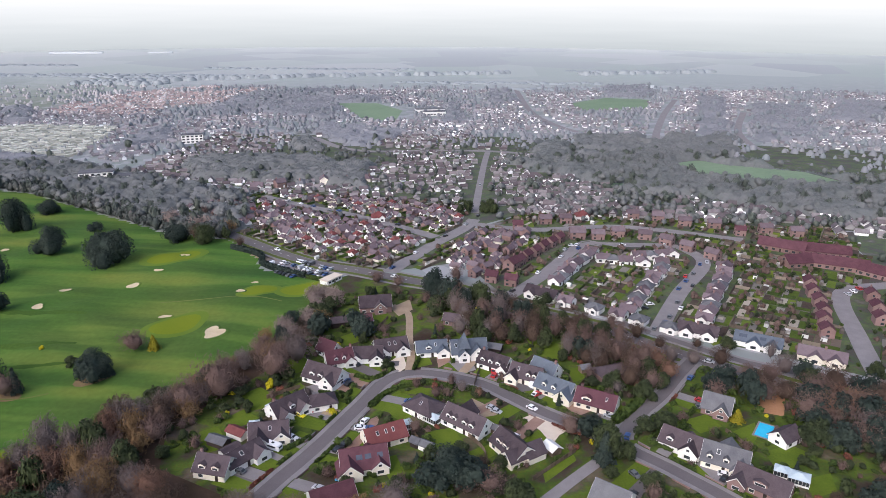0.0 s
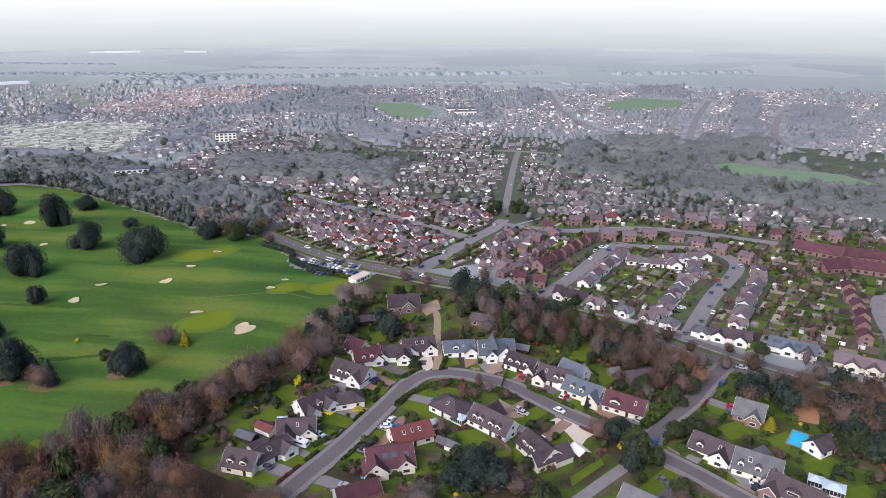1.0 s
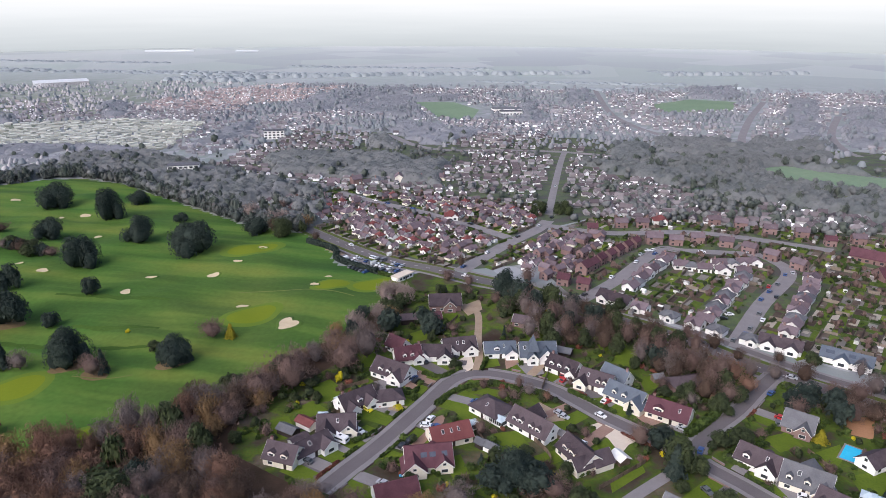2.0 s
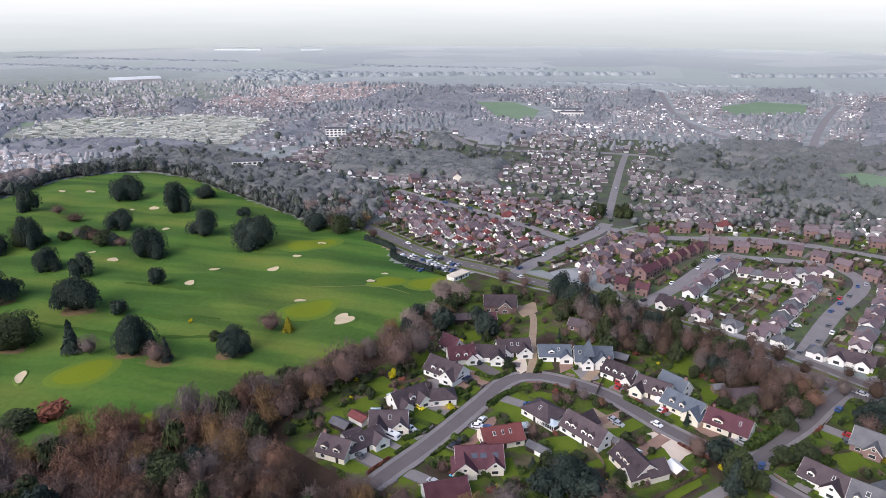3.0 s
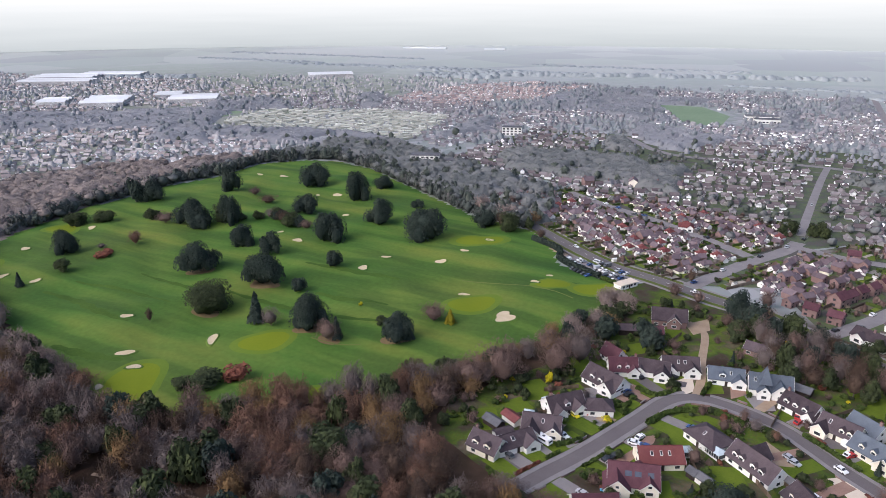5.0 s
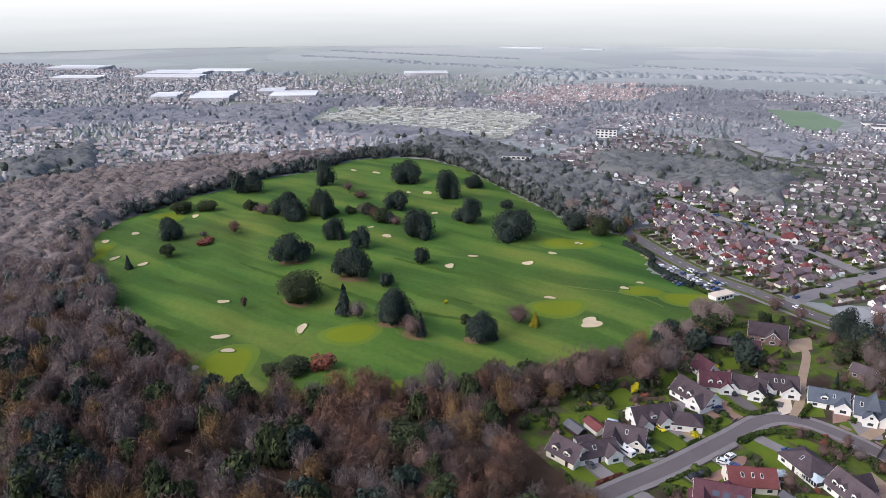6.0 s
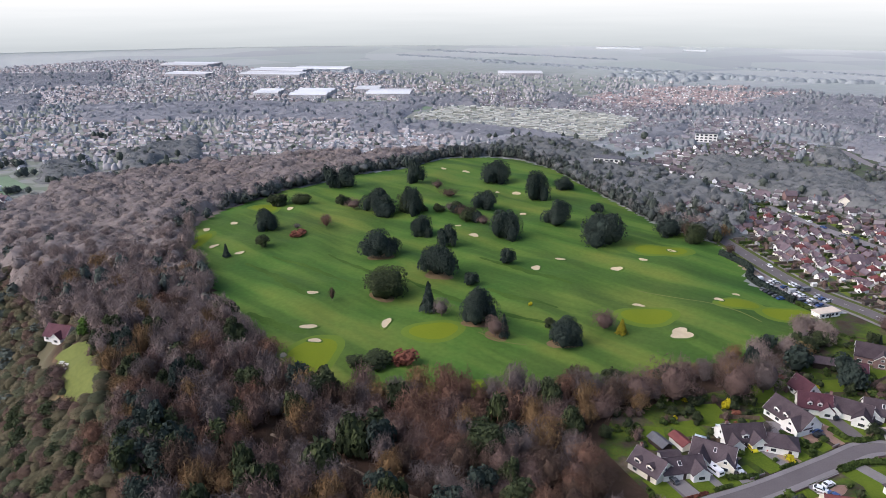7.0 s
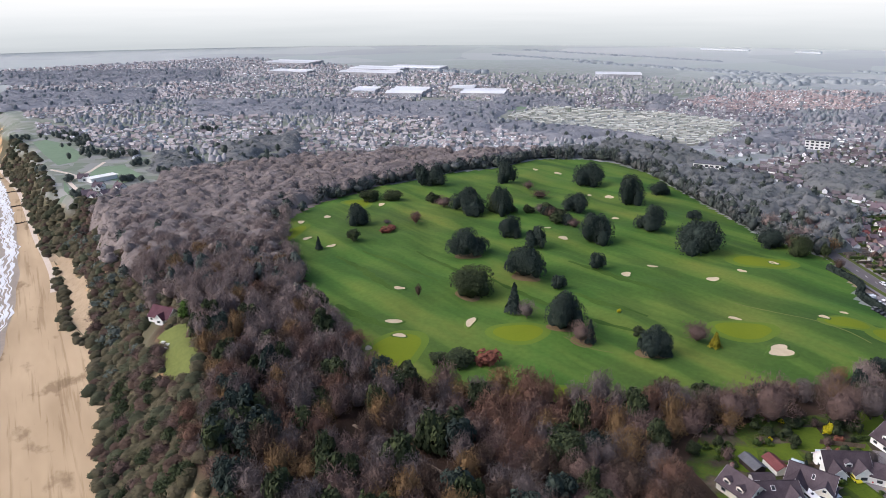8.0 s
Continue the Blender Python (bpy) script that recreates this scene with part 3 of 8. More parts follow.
# ---- trees ----
def ball(nu, nv, centre, radius, lump, r):
    """A rough closed ball as triangles."""
    v, f = [], []
    for k in range(nv + 1):
        for i in range(nu):
            a, b = 6.2832 * (i + 0.5 * (k % 2)) / nu, math.pi * k / nv
            q = radius * (1 + lump * (r.rand() - 0.5))
            v.append((centre[0] + q * math.sin(b) * math.cos(a), centre[1] + q * math.sin(b) * math.sin(a), centre[2] + q * math.cos(b)))
    for k in range(nv):
        for i in range(nu):
            a, b, c, d = k * nu + i, k * nu + (i + 1) % nu, (k + 1) * nu + i, (k + 1) * nu + (i + 1) % nu
            f += [(a, c, b), (b, c, d)]
    return np.array(v), np.array(f)


def crown(kind, n, seed, fine=1.0):
    """Leaf clumps or sprays of twigs round a dense heart, as triangles, in a crown one metre in radius and two high with its base at 0."""
    r = np.random.RandomState(seed)
    hearts = []
    if kind == "cone":
        z = r.rand(n) ** 1.4
        tier = 0.8 + 0.2 * np.sin(z * 46.0)
        a = r.rand(n) * 6.2832
        rad = (1 - z) * tier * (0.7 + 0.3 * r.rand(n)) * (1 + 0.12 * np.sin(5 * a + seed)) + 0.04
        c = np.stack([rad * np.cos(a), rad * np.sin(a), 2 * z], -1)
        out = np.stack([np.cos(a), np.sin(a), np.full(n, 0.7)], -1)
        size = (0.1 + 0.08 * r.rand(n)) * fine
        m = 9
        v = np.array([(0.72 * (1 - k / 6) * math.cos(6.2832 * i / m), 0.72 * (1 - k / 6) * math.sin(6.2832 * i / m), 1.9 * k / 6) for k in range(7) for i in range(m)])
        f = np.array([q for k in range(6) for i in range(m) for q in ((k * m + i, k * m + (i + 1) % m, (k + 1) * m + i), (k * m + (i + 1) % m, (k + 1) * m + (i + 1) % m, (k + 1) * m + i))])
        hearts.append((v, f))
    else:
        d = r.randn(n, 3)
        d /= np.linalg.norm(d, axis=1)[:, None]
        d[:, 2] = np.where(d[:, 2] < -0.3, -d[:, 2], d[:, 2])
        stretch = np.array({"bare": (1.0, 1.0, 0.9), "round": (1.05, 1.05, 1.1), "flat": (1.15, 1.15, 0.7), "shrub": (1.1, 1.1, 1.0)}[kind])
        if kind == "bare":
            a, b = r.rand(2) * 6.28
            az = np.arctan2(d[:, 1], d[:, 0])
            lump = 0.95 + 0.2 * np.sin(3 * az + a) * np.cos(2.5 * d[:, 2] + b) + 0.15 * np.sin(5 * az + 4 * d[:, 2] + b) + 0.09 * np.sin(11 * az + 9 * d[:, 2])
            c = d * (lump * (0.55 + 0.45 * r.rand(n) ** 0.7 if n > 300 else 0.82 + 0.2 * r.rand(n)))[:, None]
            hearts.append(ball(*((9, 6) if n > 500 else ((7, 5) if n > 95 else (6, 4))), (0, 0, 0), 0.54 if n > 300 else 0.86, 0.4, r))
        else:
            k = {"round": 12, "flat": 9, "shrub": 6}[kind]
            lobes = r.randn(k, 3)
            lobes /= np.linalg.norm(lobes, axis=1)[:, None]
            lobes *= np.array([0.62, 0.62, 0.6]) * (0.6 + 0.5 * r.rand(k))[:, None]
            lobes[:, 2] = np.abs(lobes[:, 2]) * 1.15 - 0.25
            lr = 0.3 + 0.2 * r.rand(k)
            w = r.randint(0, k, n)
            c = lobes[w] + d * (lr[w] * (0.8 + 0.28 * r.rand(n)))[:, None]
            if n > 1000:
                hearts += [ball(6, 4, lobes[i], lr[i] * 0.62, 0.3, r) for i in range(k)]
            elif n > 700:
                hearts += [ball(4, 3, lobes[i], lr[i] * 0.6, 0.3, r) for i in range(k)]
            hearts.append(ball(*((9, 6) if n > 400 else ((6, 4) if n > 60 else (5, 3))), (0, 0, 0.05), 0.42 if n > 1000 else (0.3 if n > 700 else (0.5 if n > 60 else 0.72)), 0.4, r))
        c = c * stretch + (0, 0, 0.75)
        hearts = [(v * stretch + (0, 0, 0.75), f) for v, f in hearts]
        out = d + np.array([0, 0, 0.35])
        size = {"bare": 0.05, "round": 0.06, "flat": 0.06, "shrub": 0.13}[kind] * fine * (0.6 + 0.9 * r.rand(n)) * min(2.2, max(1.0, {"bare": 2100.0, "shrub": 260.0}.get(kind, 1500.0) / n) ** 0.5)
    out = out + 0.4 * r.randn(n, 3)
    out /= np.linalg.norm(out, axis=1)[:, None]
    t = np.cross(out, r.randn(n, 3))
    t /= np.linalg.norm(t, axis=1)[:, None]
    b = np.cross(out, t)
    long_, wide = 1.15, 0.95
    if kind == "bare":
        radial = c - np.array([0, 0, 0.3])
        t = radial / (np.linalg.norm(radial, axis=1)[:, None] + 1e-6) + 0.9 * r.randn(n, 3)
        t /= np.linalg.norm(t, axis=1)[:, None]
        b = np.cross(t, r.randn(n, 3))
        b /= np.linalg.norm(b, axis=1)[:, None]
        long_, wide = (1.6, 0.2 if n > 500 else 0.28) if n > 300 else (1.5, 0.36)
    q = []
    for u, v in ((-1, -1), (1, -0.2), (-0.9, 1)):
        j = 1 + 0.35 * (r.rand(n) - 0.5)
        q.append(c + t * (u * long_ * size * j)[:, None] + b * (v * wide * size * j)[:, None])
    vs, fs = [np.stack(q, 1).reshape(-1, 3)], [np.arange(3 * n).reshape(n, 3)]
    for v, f in hearts:
        fs.append(f + sum(len(p) for p in vs))
        vs.append(v)
    v = np.concatenate(vs)
    v[:, :2] /= np.percentile(np.hypot(v[:3 * n, 0], v[:3 * n, 1]), 96)
    lo, hi = np.percentile(v[:, 2], 0.5), np.percentile(v[:, 2], 99.5)
    v[:, 2] = 2 * (v[:, 2] - lo) / (hi - lo)
    return v, np.concatenate(fs)


def limbs(seed, bare):
    """A tapered trunk and limbs for a crown one metre in radius whose base is at 0; the trunk reaches down to -1."""
    r = random.Random(seed)
    s = Shape()
    lean = Vector((r.uniform(-0.06, 0.06), r.uniform(-0.06, 0.06), 0))
    top = Vector((0, 0, 0.5 if bare else 0.9)) + lean
    s.tube((0, 0, -1.05), lean * 0.5, 0.055, 0.04, 7)
    s.tube(lean * 0.5, top, 0.04, 0.02, 6)
    for i in range(9 if bare else 5):
        a = i * 2.4 + r.random()
        z = r.uniform(0.0, 0.5)
        p = Vector((0, 0, z)) + lean
        q = p + Vector((math.cos(a) * 0.45, math.sin(a) * 0.45, r.uniform(0.2, 0.5)))
        s.tube(p, q, 0.02, 0.01, 5)
        if bare:
            for k in (-0.6, 0.5):
                s.tube(q, q + Vector((math.cos(a + k) * 0.35, math.sin(a + k) * 0.35, r.uniform(0.2, 0.5))), 0.01, 0.003, 4)
    return s


def canopy(n, seed):
    """The upper side of a far crown: a lumpy dome with small sprays of twig lying close over it, one metre in radius and two high."""
    r = np.random.RandomState(seed)
    a0, b0 = r.rand(2) * 6.28
    nu, nv = (9, 4) if n > 60 else (7, 3)

    def top(a, k):
        swell = 1 + 0.13 * np.sin(3 * a + a0) * k + 0.09 * np.sin(5 * a + b0) * k
        return swell * k, 2 * np.sqrt(np.clip(1 - k * k, 0, 1)) * (1 + 0.1 * np.sin(2 * a + b0) * k)

    v, f = [(0.0, 0.0, 1.95)], []
    for j in range(1, nv + 1):
        k = math.sin(0.5 * math.pi * j / nv)
        for i in range(nu):
            a = 6.2832 * (i + 0.5 * (j % 2)) / nu
            p, z = top(a, k)
            p, z = 0.97 * p * (1 + 0.1 * (r.rand() - 0.5)), 0.96 * z * (1 + 0.1 * (r.rand() - 0.5))
            v.append((p * math.cos(a), p * math.sin(a), z))
    f += [(0, 1 + i, 1 + (i + 1) % nu) for i in range(nu)]
    for j in range(nv - 1):
        for i in range(nu):
            a, b, c, d = 1 + j * nu + i, 1 + j * nu + (i + 1) % nu, 1 + (j + 1) * nu + i, 1 + (j + 1) * nu + (i + 1) % nu
            f += [(a, c, b), (b, c, d)]
    a, k = r.rand(n) * 6.2832, np.sqrt(r.rand(n))
    p, z = top(a, k)
    c = np.stack([p * np.cos(a), p * np.sin(a), z + 0.03], -1)
    out = np.stack([k * np.cos(a), k * np.sin(a), 2 * np.sqrt(np.clip(1 - k * k, 0, 1)) + 0.3], -1) + 0.12 * r.randn(n, 3)
    out /= np.linalg.norm(out, axis=1)[:, None]
    t = np.cross(out, r.randn(n, 3))
    t /= np.linalg.norm(t, axis=1)[:, None]
    b = np.cross(out, t)
    size = 0.1 * (0.6 + 0.8 * r.rand(n))
    q = [c + t * (u * 1.5 * size)[:, None] + b * (w * 0.7 * size)[:, None] for u, w in ((-1, -1), (1, -0.2), (-0.9, 1))]
    v = np.concatenate([np.stack(q, 1).reshape(-1, 3), np.array(v)])
    return v, np.concatenate([np.arange(3 * n).reshape(n, 3), np.array(f) + 3 * n])


TREE = {}


def tree_source(name, kind, n, leaf, label, category, seed, fine=1.0):
    """One tree of a kind with its crown radius 1 m, standing far below ground only as data for copies."""
    me = np_mesh("crown", *crown(kind, n, seed, fine), leaf)
    trunk = None if kind == "shrub" else limbs(seed, kind == "bare").mesh("trunk", BARK)
    TREE.setdefault(name, []).append((me, trunk, label, category))


for i, (leaf, tone) in enumerate(((TWIG, "brown"), (TWIGRUST, "rust-brown"), (TWIG, "brown"), (TWIGPLUM, "purplish grey"), (TWIGDEEP, "dark brown"))):
    tree_source("bare", "bare", 1700, leaf, "bare " + tone + " deciduous tree with fine twigs", "tree", 10 + i, 0.85)
for i, (leaf, tone) in enumerate(((TWIG, "grey-brown"), (TWIGPLUM, "purplish grey"), (TWIGDEEP, "dark brown"))):
    tree_source("misty", "bare", 1300, leaf, "bare " + tone + " tree with fine twigs", "tree", 16 + i, 0.9)
for i in range(2):
    tree_source("tan", "bare", 2000, TWIGTAN, "tan tree just coming into bud", "tree", 20 + i)
for i in range(3):
    tree_source("pine", "round", 1300, PINE, "dark green pine with a broad rounded crown", "tree", 30 + i)
for i in range(2):
    tree_source("spreading", "flat", 1300, PINE, "dark pine with a wide flat spreading crown", "tree", 40 + i)
for i in range(3):
    tree_source("great_pine", "round", 5600, PINE, "large dark green pine with a dense rounded crown", "tree", 33 + i, 0.42)
for i in range(2):
    tree_source("great_spreading", "flat", 5600, PINE, "large dark pine with a wide spreading crown", "tree", 43 + i, 0.42)
tree_source("great_holly", "round", 5600, HOLLY, "large domed evergreen tree on the grass", "tree", 66, 0.42)
for i in range(2):
    tree_source("conifer", "cone", 700, PINE, "narrow dark green conifer tree", "tree", 50 + i)
for i in range(3):
    tree_source("holly", "round", 1200, HOLLY, "dense evergreen tree with dull green leaves", "tree", 60 + i)
for i in range(2):
    tree_source("shrub", "shrub", 240, HEDGE, "rounded green garden shrub", "shrub", 70 + i)
tree_source("gorse", "shrub", 240, GORSE, "garden shrub covered in bright yellow blossom", "shrub", 75)
tree_source("red", "shrub", 260, REDLEAF, "spreading dark red-leaved shrub", "shrub", 76)
tree_source("golden", "cone", 600, GOLDLEAF, "small golden yellow conifer tree", "tree", 77)


def tree(kind, x, y, radius, height, group="", seed=None, z=None):
    """A tree of a kind with a crown of that radius and that height overall."""
    if radius > 7 and "great_" + kind in TREE:
        kind = "great_" + kind
    r = random.Random(seed if seed is not None else int(x * 31 + y * 17))
    me, trunk, label, category = TREE[kind][r.randrange(len(TREE[kind]))]
    z = ground_z(x, y) if z is None else z
    t = thing(category, pose(x, y, z - 0.05, 0, 0, r.uniform(0, 360)), label, category, group)
    low = 0.0 if trunk is None else {"conifer": 0.06, "golden": 0.03, "pine": 0.06, "great_pine": 0.04, "holly": 0.06, "great_holly": 0.03, "spreading": 0.16, "great_spreading": 0.16}.get(kind, 0.24) * height
    sz = (height - low) / 2.0 if kind in ("conifer", "golden") or trunk is None else min((height - low) / 2.0, 1.25 * radius)
    low = height - 2 * sz
    c = part("crown", me, None, t)
    c.matrix_basis = Matrix.LocRotScale((0, 0, low), None, (radius, radius, sz))
    if trunk is not None:
        k = part("trunk", trunk, None, t)
        k.matrix_basis = Matrix.LocRotScale((0, 0, low), None, (radius, radius, max(low, sz)))
    return t


def wood(name, spots, kinds, n, leaf, label, low=0.1, seed=1, group="", category="woodland"):
    """Many trees as one mesh; spots are rows of x, y, radius, height."""
    r = np.random.RandomState(seed)
    src = [canopy(n, seed * 7 + i) if k == "canopy" else crown(k, n, seed * 7 + i) for i, k in enumerate(kinds)]
    vs, fs, base = [], [], 0
    for x, y, rad, h in spots:
        v, f = src[r.randint(len(src))]
        a = r.rand() * 6.2832
        ca, sa = math.cos(a), math.sin(a)
        z = ground_z(x, y)
        kx = rad * (0.85 + 0.3 * r.rand())
        p = np.empty_like(v)
        p[:, 0] = x + kx * (v[:, 0] * ca - v[:, 1] * sa)
        p[:, 1] = y + kx * (v[:, 0] * sa + v[:, 1] * ca)
        p[:, 2] = z + h * low + v[:, 2] * h * (1 - low) / 2
        vs.append(p)
        fs.append(f + base)
        base += len(v)
    if not vs:
        return None
    me = np_mesh(name, np.concatenate(vs), np.concatenate(fs), leaf)
    if n < 140:
        me.shade_smooth()
    return tagged(new(name, me), label, category, group, "stuff")


def scatter(ring, gap, seed, holes=(), lines=(), clear=6.0):
    """Spots on a jittered grid inside an outline and outside its holes, clear of lines."""
    r = np.random.RandomState(seed)
    q = np.array(ring, float)
    gx, gy = np.meshgrid(np.arange(q[:, 0].min(), q[:, 0].max(), gap), np.arange(q[:, 1].min(), q[:, 1].max(), gap))
    x = gx.ravel() + gap * 0.9 * (r.rand(gx.size) - 0.5)
    y = gy.ravel() + gap * 0.9 * (r.rand(gx.size) - 0.5)
    ok = inside(x, y, ring)
    for h in holes:
        ok &= ~inside(x, y, h)
    for l in lines:
        ok &= to_line(x, y, l) > clear
    return np.stack([x[ok], y[ok]], -1)


def canopy_sheet(name, box, covered, step, spacing, height, leaf, label, seed, sprays=8.0, size=0.8):
    """The closed roof of a far wood: rounded crowns of uneven height that run into one another and come down to the ground at the edges, rough with sprays of twigs."""
    r = np.random.RandomState(seed)
    x0, y0, x1, y1 = box
    xs, ys = np.arange(x0, x1, step), np.arange(y0, y1, step)
    xx, yy = np.meshgrid(xs, ys)
    xx, yy = xx + 0.6 * step * (r.rand(*xx.shape) - 0.5), yy + 0.6 * step * (r.rand(*yy.shape) - 0.5)
    nx, ny = int((x1 - x0) / spacing) + 4, int((y1 - y0) / spacing) + 4
    px, py, ph, pr = r.rand(nx, ny), r.rand(nx, ny), 0.72 + 0.5 * r.rand(nx, ny), 0.62 + 0.35 * r.rand(nx, ny)
    ci, cj = ((xx - x0) / spacing + 1).astype(int), ((yy - y0) / spacing + 1).astype(int)
    z = np.zeros(xx.shape)
    for di in (-1, 0, 1):
        for dj in (-1, 0, 1):
            i, j = np.clip(ci + di, 0, nx - 1), np.clip(cj + dj, 0, ny - 1)
            d = np.hypot((xx - x0) / spacing + 1 - i - px[i, j], (yy - y0) / spacing + 1 - j - py[i, j]) / pr[i, j]
            z = np.maximum(z, ph[i, j] * np.where(d < 1, 0.42 + 0.58 * np.sqrt(np.clip(1 - d * d, 0, 1)), 0))
    z = np.maximum(z, 0.38) * (1 + 0.05 * r.randn(*z.shape))
    inn = covered(xx + 7 * waves(xx, yy, 11.0), yy + 7 * waves(yy, xx, 13.0))
    rim = inn.astype(float)
    for _ in range(4):
        p = np.pad(rim, 1, mode="edge")
        rim = sum(p[i:i + rim.shape[0], j:j + rim.shape[1]] for i in range(3) for j in range(3)) / 9
    z *= np.clip(1.9 * rim - 0.75, 0.1, 1)
    v = np.stack([xx, yy, land(xx, yy) + np.where(inn, height * z, -0.2)], -1).reshape(-1, 3)
    k = np.arange(len(v)).reshape(xx.shape)
    f = np.stack([k[:-1, :-1], k[:-1, 1:], k[1:, 1:], k[1:, :-1]], -1).reshape(-1, 4)
    f = f[inn.ravel()[f].any(1)]
    used, f = np.unique(f, return_inverse=True)
    v, f = v[used], f.reshape(-1, 4)
    n = int(len(f) * sprays)
    if not n:
        return None
    pick, u, w = f[r.randint(0, len(f), n)], r.rand(n, 1), r.rand(n, 1)
    c = (v[pick[:, 0]] * (1 - u) + v[pick[:, 1]] * u) * (1 - w) + (v[pick[:, 3]] * (1 - u) + v[pick[:, 2]] * u) * w
    c[:, 2] += size * (1.2 * r.rand(n) - 0.2)
    up = r.randn(n, 3) * (0.45, 0.45, 0.2) + (0, -0.25, 1)
    t = np.cross(up, r.randn(n, 3))
    t /= np.linalg.norm(t, axis=1)[:, None]
    b = np.cross(up, t)
    b /= np.linalg.norm(b, axis=1)[:, None]
    long_ = size * (0.6 + 0.9 * r.rand(n))[:, None]
    tri = np.stack([c - t * long_ - b * 0.35 * long_, c + t * long_, c - 0.8 * t * long_ + b * 0.45 * long_], 1).reshape(-1, 3)
    me = np_mesh(name, np.concatenate([v, tri]), np.concatenate([f[:, (0, 1, 2)], f[:, (0, 2, 3)], len(v) + np.arange(3 * n).reshape(n, 3)]), leaf)
    me.shade_smooth()
    return tagged(new(name, me), label, "woodland", "", "stuff")


CLEARING = [(-306, 100), (-297, 111), (-282, 108), (-267, 103), (-255, 95), (-258, 87), (-272, 90), (-287, 94)]
YARD = [(-338, 101), (-340, 112), (-328, 120), (-310, 110), (-300, 98), (-318, 94)]
WOODS = [(-46, 345), (-52, 300), (-62, 264), (-78, 240), (-86, 222), (-95, 203), (-95, 182), (-77, 165), (-50, 156), (-28, 150), (0, 144), (40, 142), (40, 60), (0, 20), (-243, 58), (-349, 88), (-420, 92),
         (-505, 104), (-528, 122), (-538, 145), (-550, 165), (-560, 200), (-588, 215), (-585, 245), (-575, 290), (-562, 350), (-528, 420), (-470, 480), (-440, 520), (-420, 560), (-365, 560), (-255, 505), (-170, 455), (-125, 440), (-140, 428), (-150, 405), (-125, 372), (-100, 348), (-72, 335)]
LOWVEG = [(-258, 86), (-236, 76), (-232, 90), (-248, 100), (-264, 104)]
GAP = [(-112, 282), (-95, 288), (-82, 262), (-88, 244), (-104, 252)]
CARGAP = [(-128, 398), (-106, 381), (-99, 366), (-86, 338), (-66, 326), (-42, 332), (-42, 352), (-50, 372), (-100, 400)]
PATH = [(-178, 120), (-158, 123), (-143, 125), (-130, 126), (-118, 128)]
spots = scatter(WOODS, 7.2, 5, (GOLF, CLEARING, YARD, GAP, CARGAP, LOWVEG, CLIFFSCAR), ([(x, y - 2) for x, y in PATH],), 4.2)
rw = np.random.RandomState(3)
# a few hundred trees of the wood, nearest the beach and the houses, are trees of their own
pick = np.hypot(spots[:, 0] + 90, spots[:, 1] - 150)
order = np.argsort(pick)
single = set(order[:60].tolist())
rest = {"mid": [], "north": [], "dull": [], "twig": [], "rust": [], "plum": [], "deep": [], "fresh": [], "tan": [], "holly": [], "pine": [], "grey": [], "scrub": [], "low": [], "brush": []}
for i, (x, y) in enumerate(spots):
    inland = (y - float(coast(x, FOOT))) * 0.985
    k = rw.rand()
    patch = float(waves(x, y, 19.0))
    if inland < 5:
        continue
    if inland < 30:
        rest["scrub" if k < 0.5 else ("holly" if k < 0.8 else "twig")].append((x, y, 3.0 + 2.6 * k, 3.0 + 3.0 * k))
        continue
    h = 8.5 + 6.0 * rw.rand()
    rad = 4.0 + 2.8 * rw.rand()
    if x > -118 and y > 215:
        h, rad = h * 0.68, rad * 0.8
    away = float(np.hypot(x, y))
    green = (0.24 + 0.18 * patch) * float(np.interp(away, [300, 420], [1, 0.4]))
    kind = "pine" if k < 0.4 * green else ("holly" if k < green else ("tan" if k > 0.93 else "bare"))
    if i in single:
        tree(kind, x, y, rad, h, "trees of the wood")
    elif away < 360 + 130 * rw.rand():
        tone = rw.rand() + 0.25 * patch
        near_kind = "rust" if tone < 0.22 else ("twig" if tone < 0.52 else ("plum" if tone < 0.88 else "deep"))
        rest[{"bare": near_kind if away < 250 + 90 * rw.rand() else "mid", "holly": "fresh" if rw.rand() < 0.06 else "holly"}.get(kind, kind)].append((x, y, rad, h))
    elif y > 390 and x > -440:
        rest["dull" if rw.rand() < 0.35 else "north"].append((x, y, rad * 1.35, 9 + 3 * rw.rand()))
    else:
        rest["grey" if kind in ("bare", "tan") else kind].append((x, y, rad * 1.55, 7.5 + 2 * rw.rand()))
q = scatter([(-200, 40), (-200, 110), (-300, 125), (-500, 160), (-640, 165), (-900, 185), (-900, 140), (-640, 110), (-420, 76), (-349, 72), (-243, 42)], 3.9, 91, (CLEARING, YARD, CLIFFSCAR))
for x, y in q:
    inland = y - float(coast(x, FOOT))
    k = rw.rand()
    fringe = 2.5 * float(np.sin(x / 7.0) * np.sin(x / 17.0 + 1)) - 0.5
    if x < -560 and (k > 0.85 or inland > 19):
        continue
    if fringe < inland < 46 and (x > -560 or inland < 19) and k < 0.97:
        a = rw.rand()
        rest["scrub" if k < 0.5 else ("low" if k < 0.75 else "brush")].append((x, y, 2.0 + 2.4 * a, 1.4 + 2.6 * a))
wood("low_evergreens", rest["low"], ["canopy"] * 4, 70, OLIVE, "dark evergreen bushes on the cliff slope", 0.0, 7)
wood("low_brush", rest["brush"], ["canopy"] * 4, 80, TWIGDEEP, "bare brown bushes on the cliff slope", 0.0, 8)
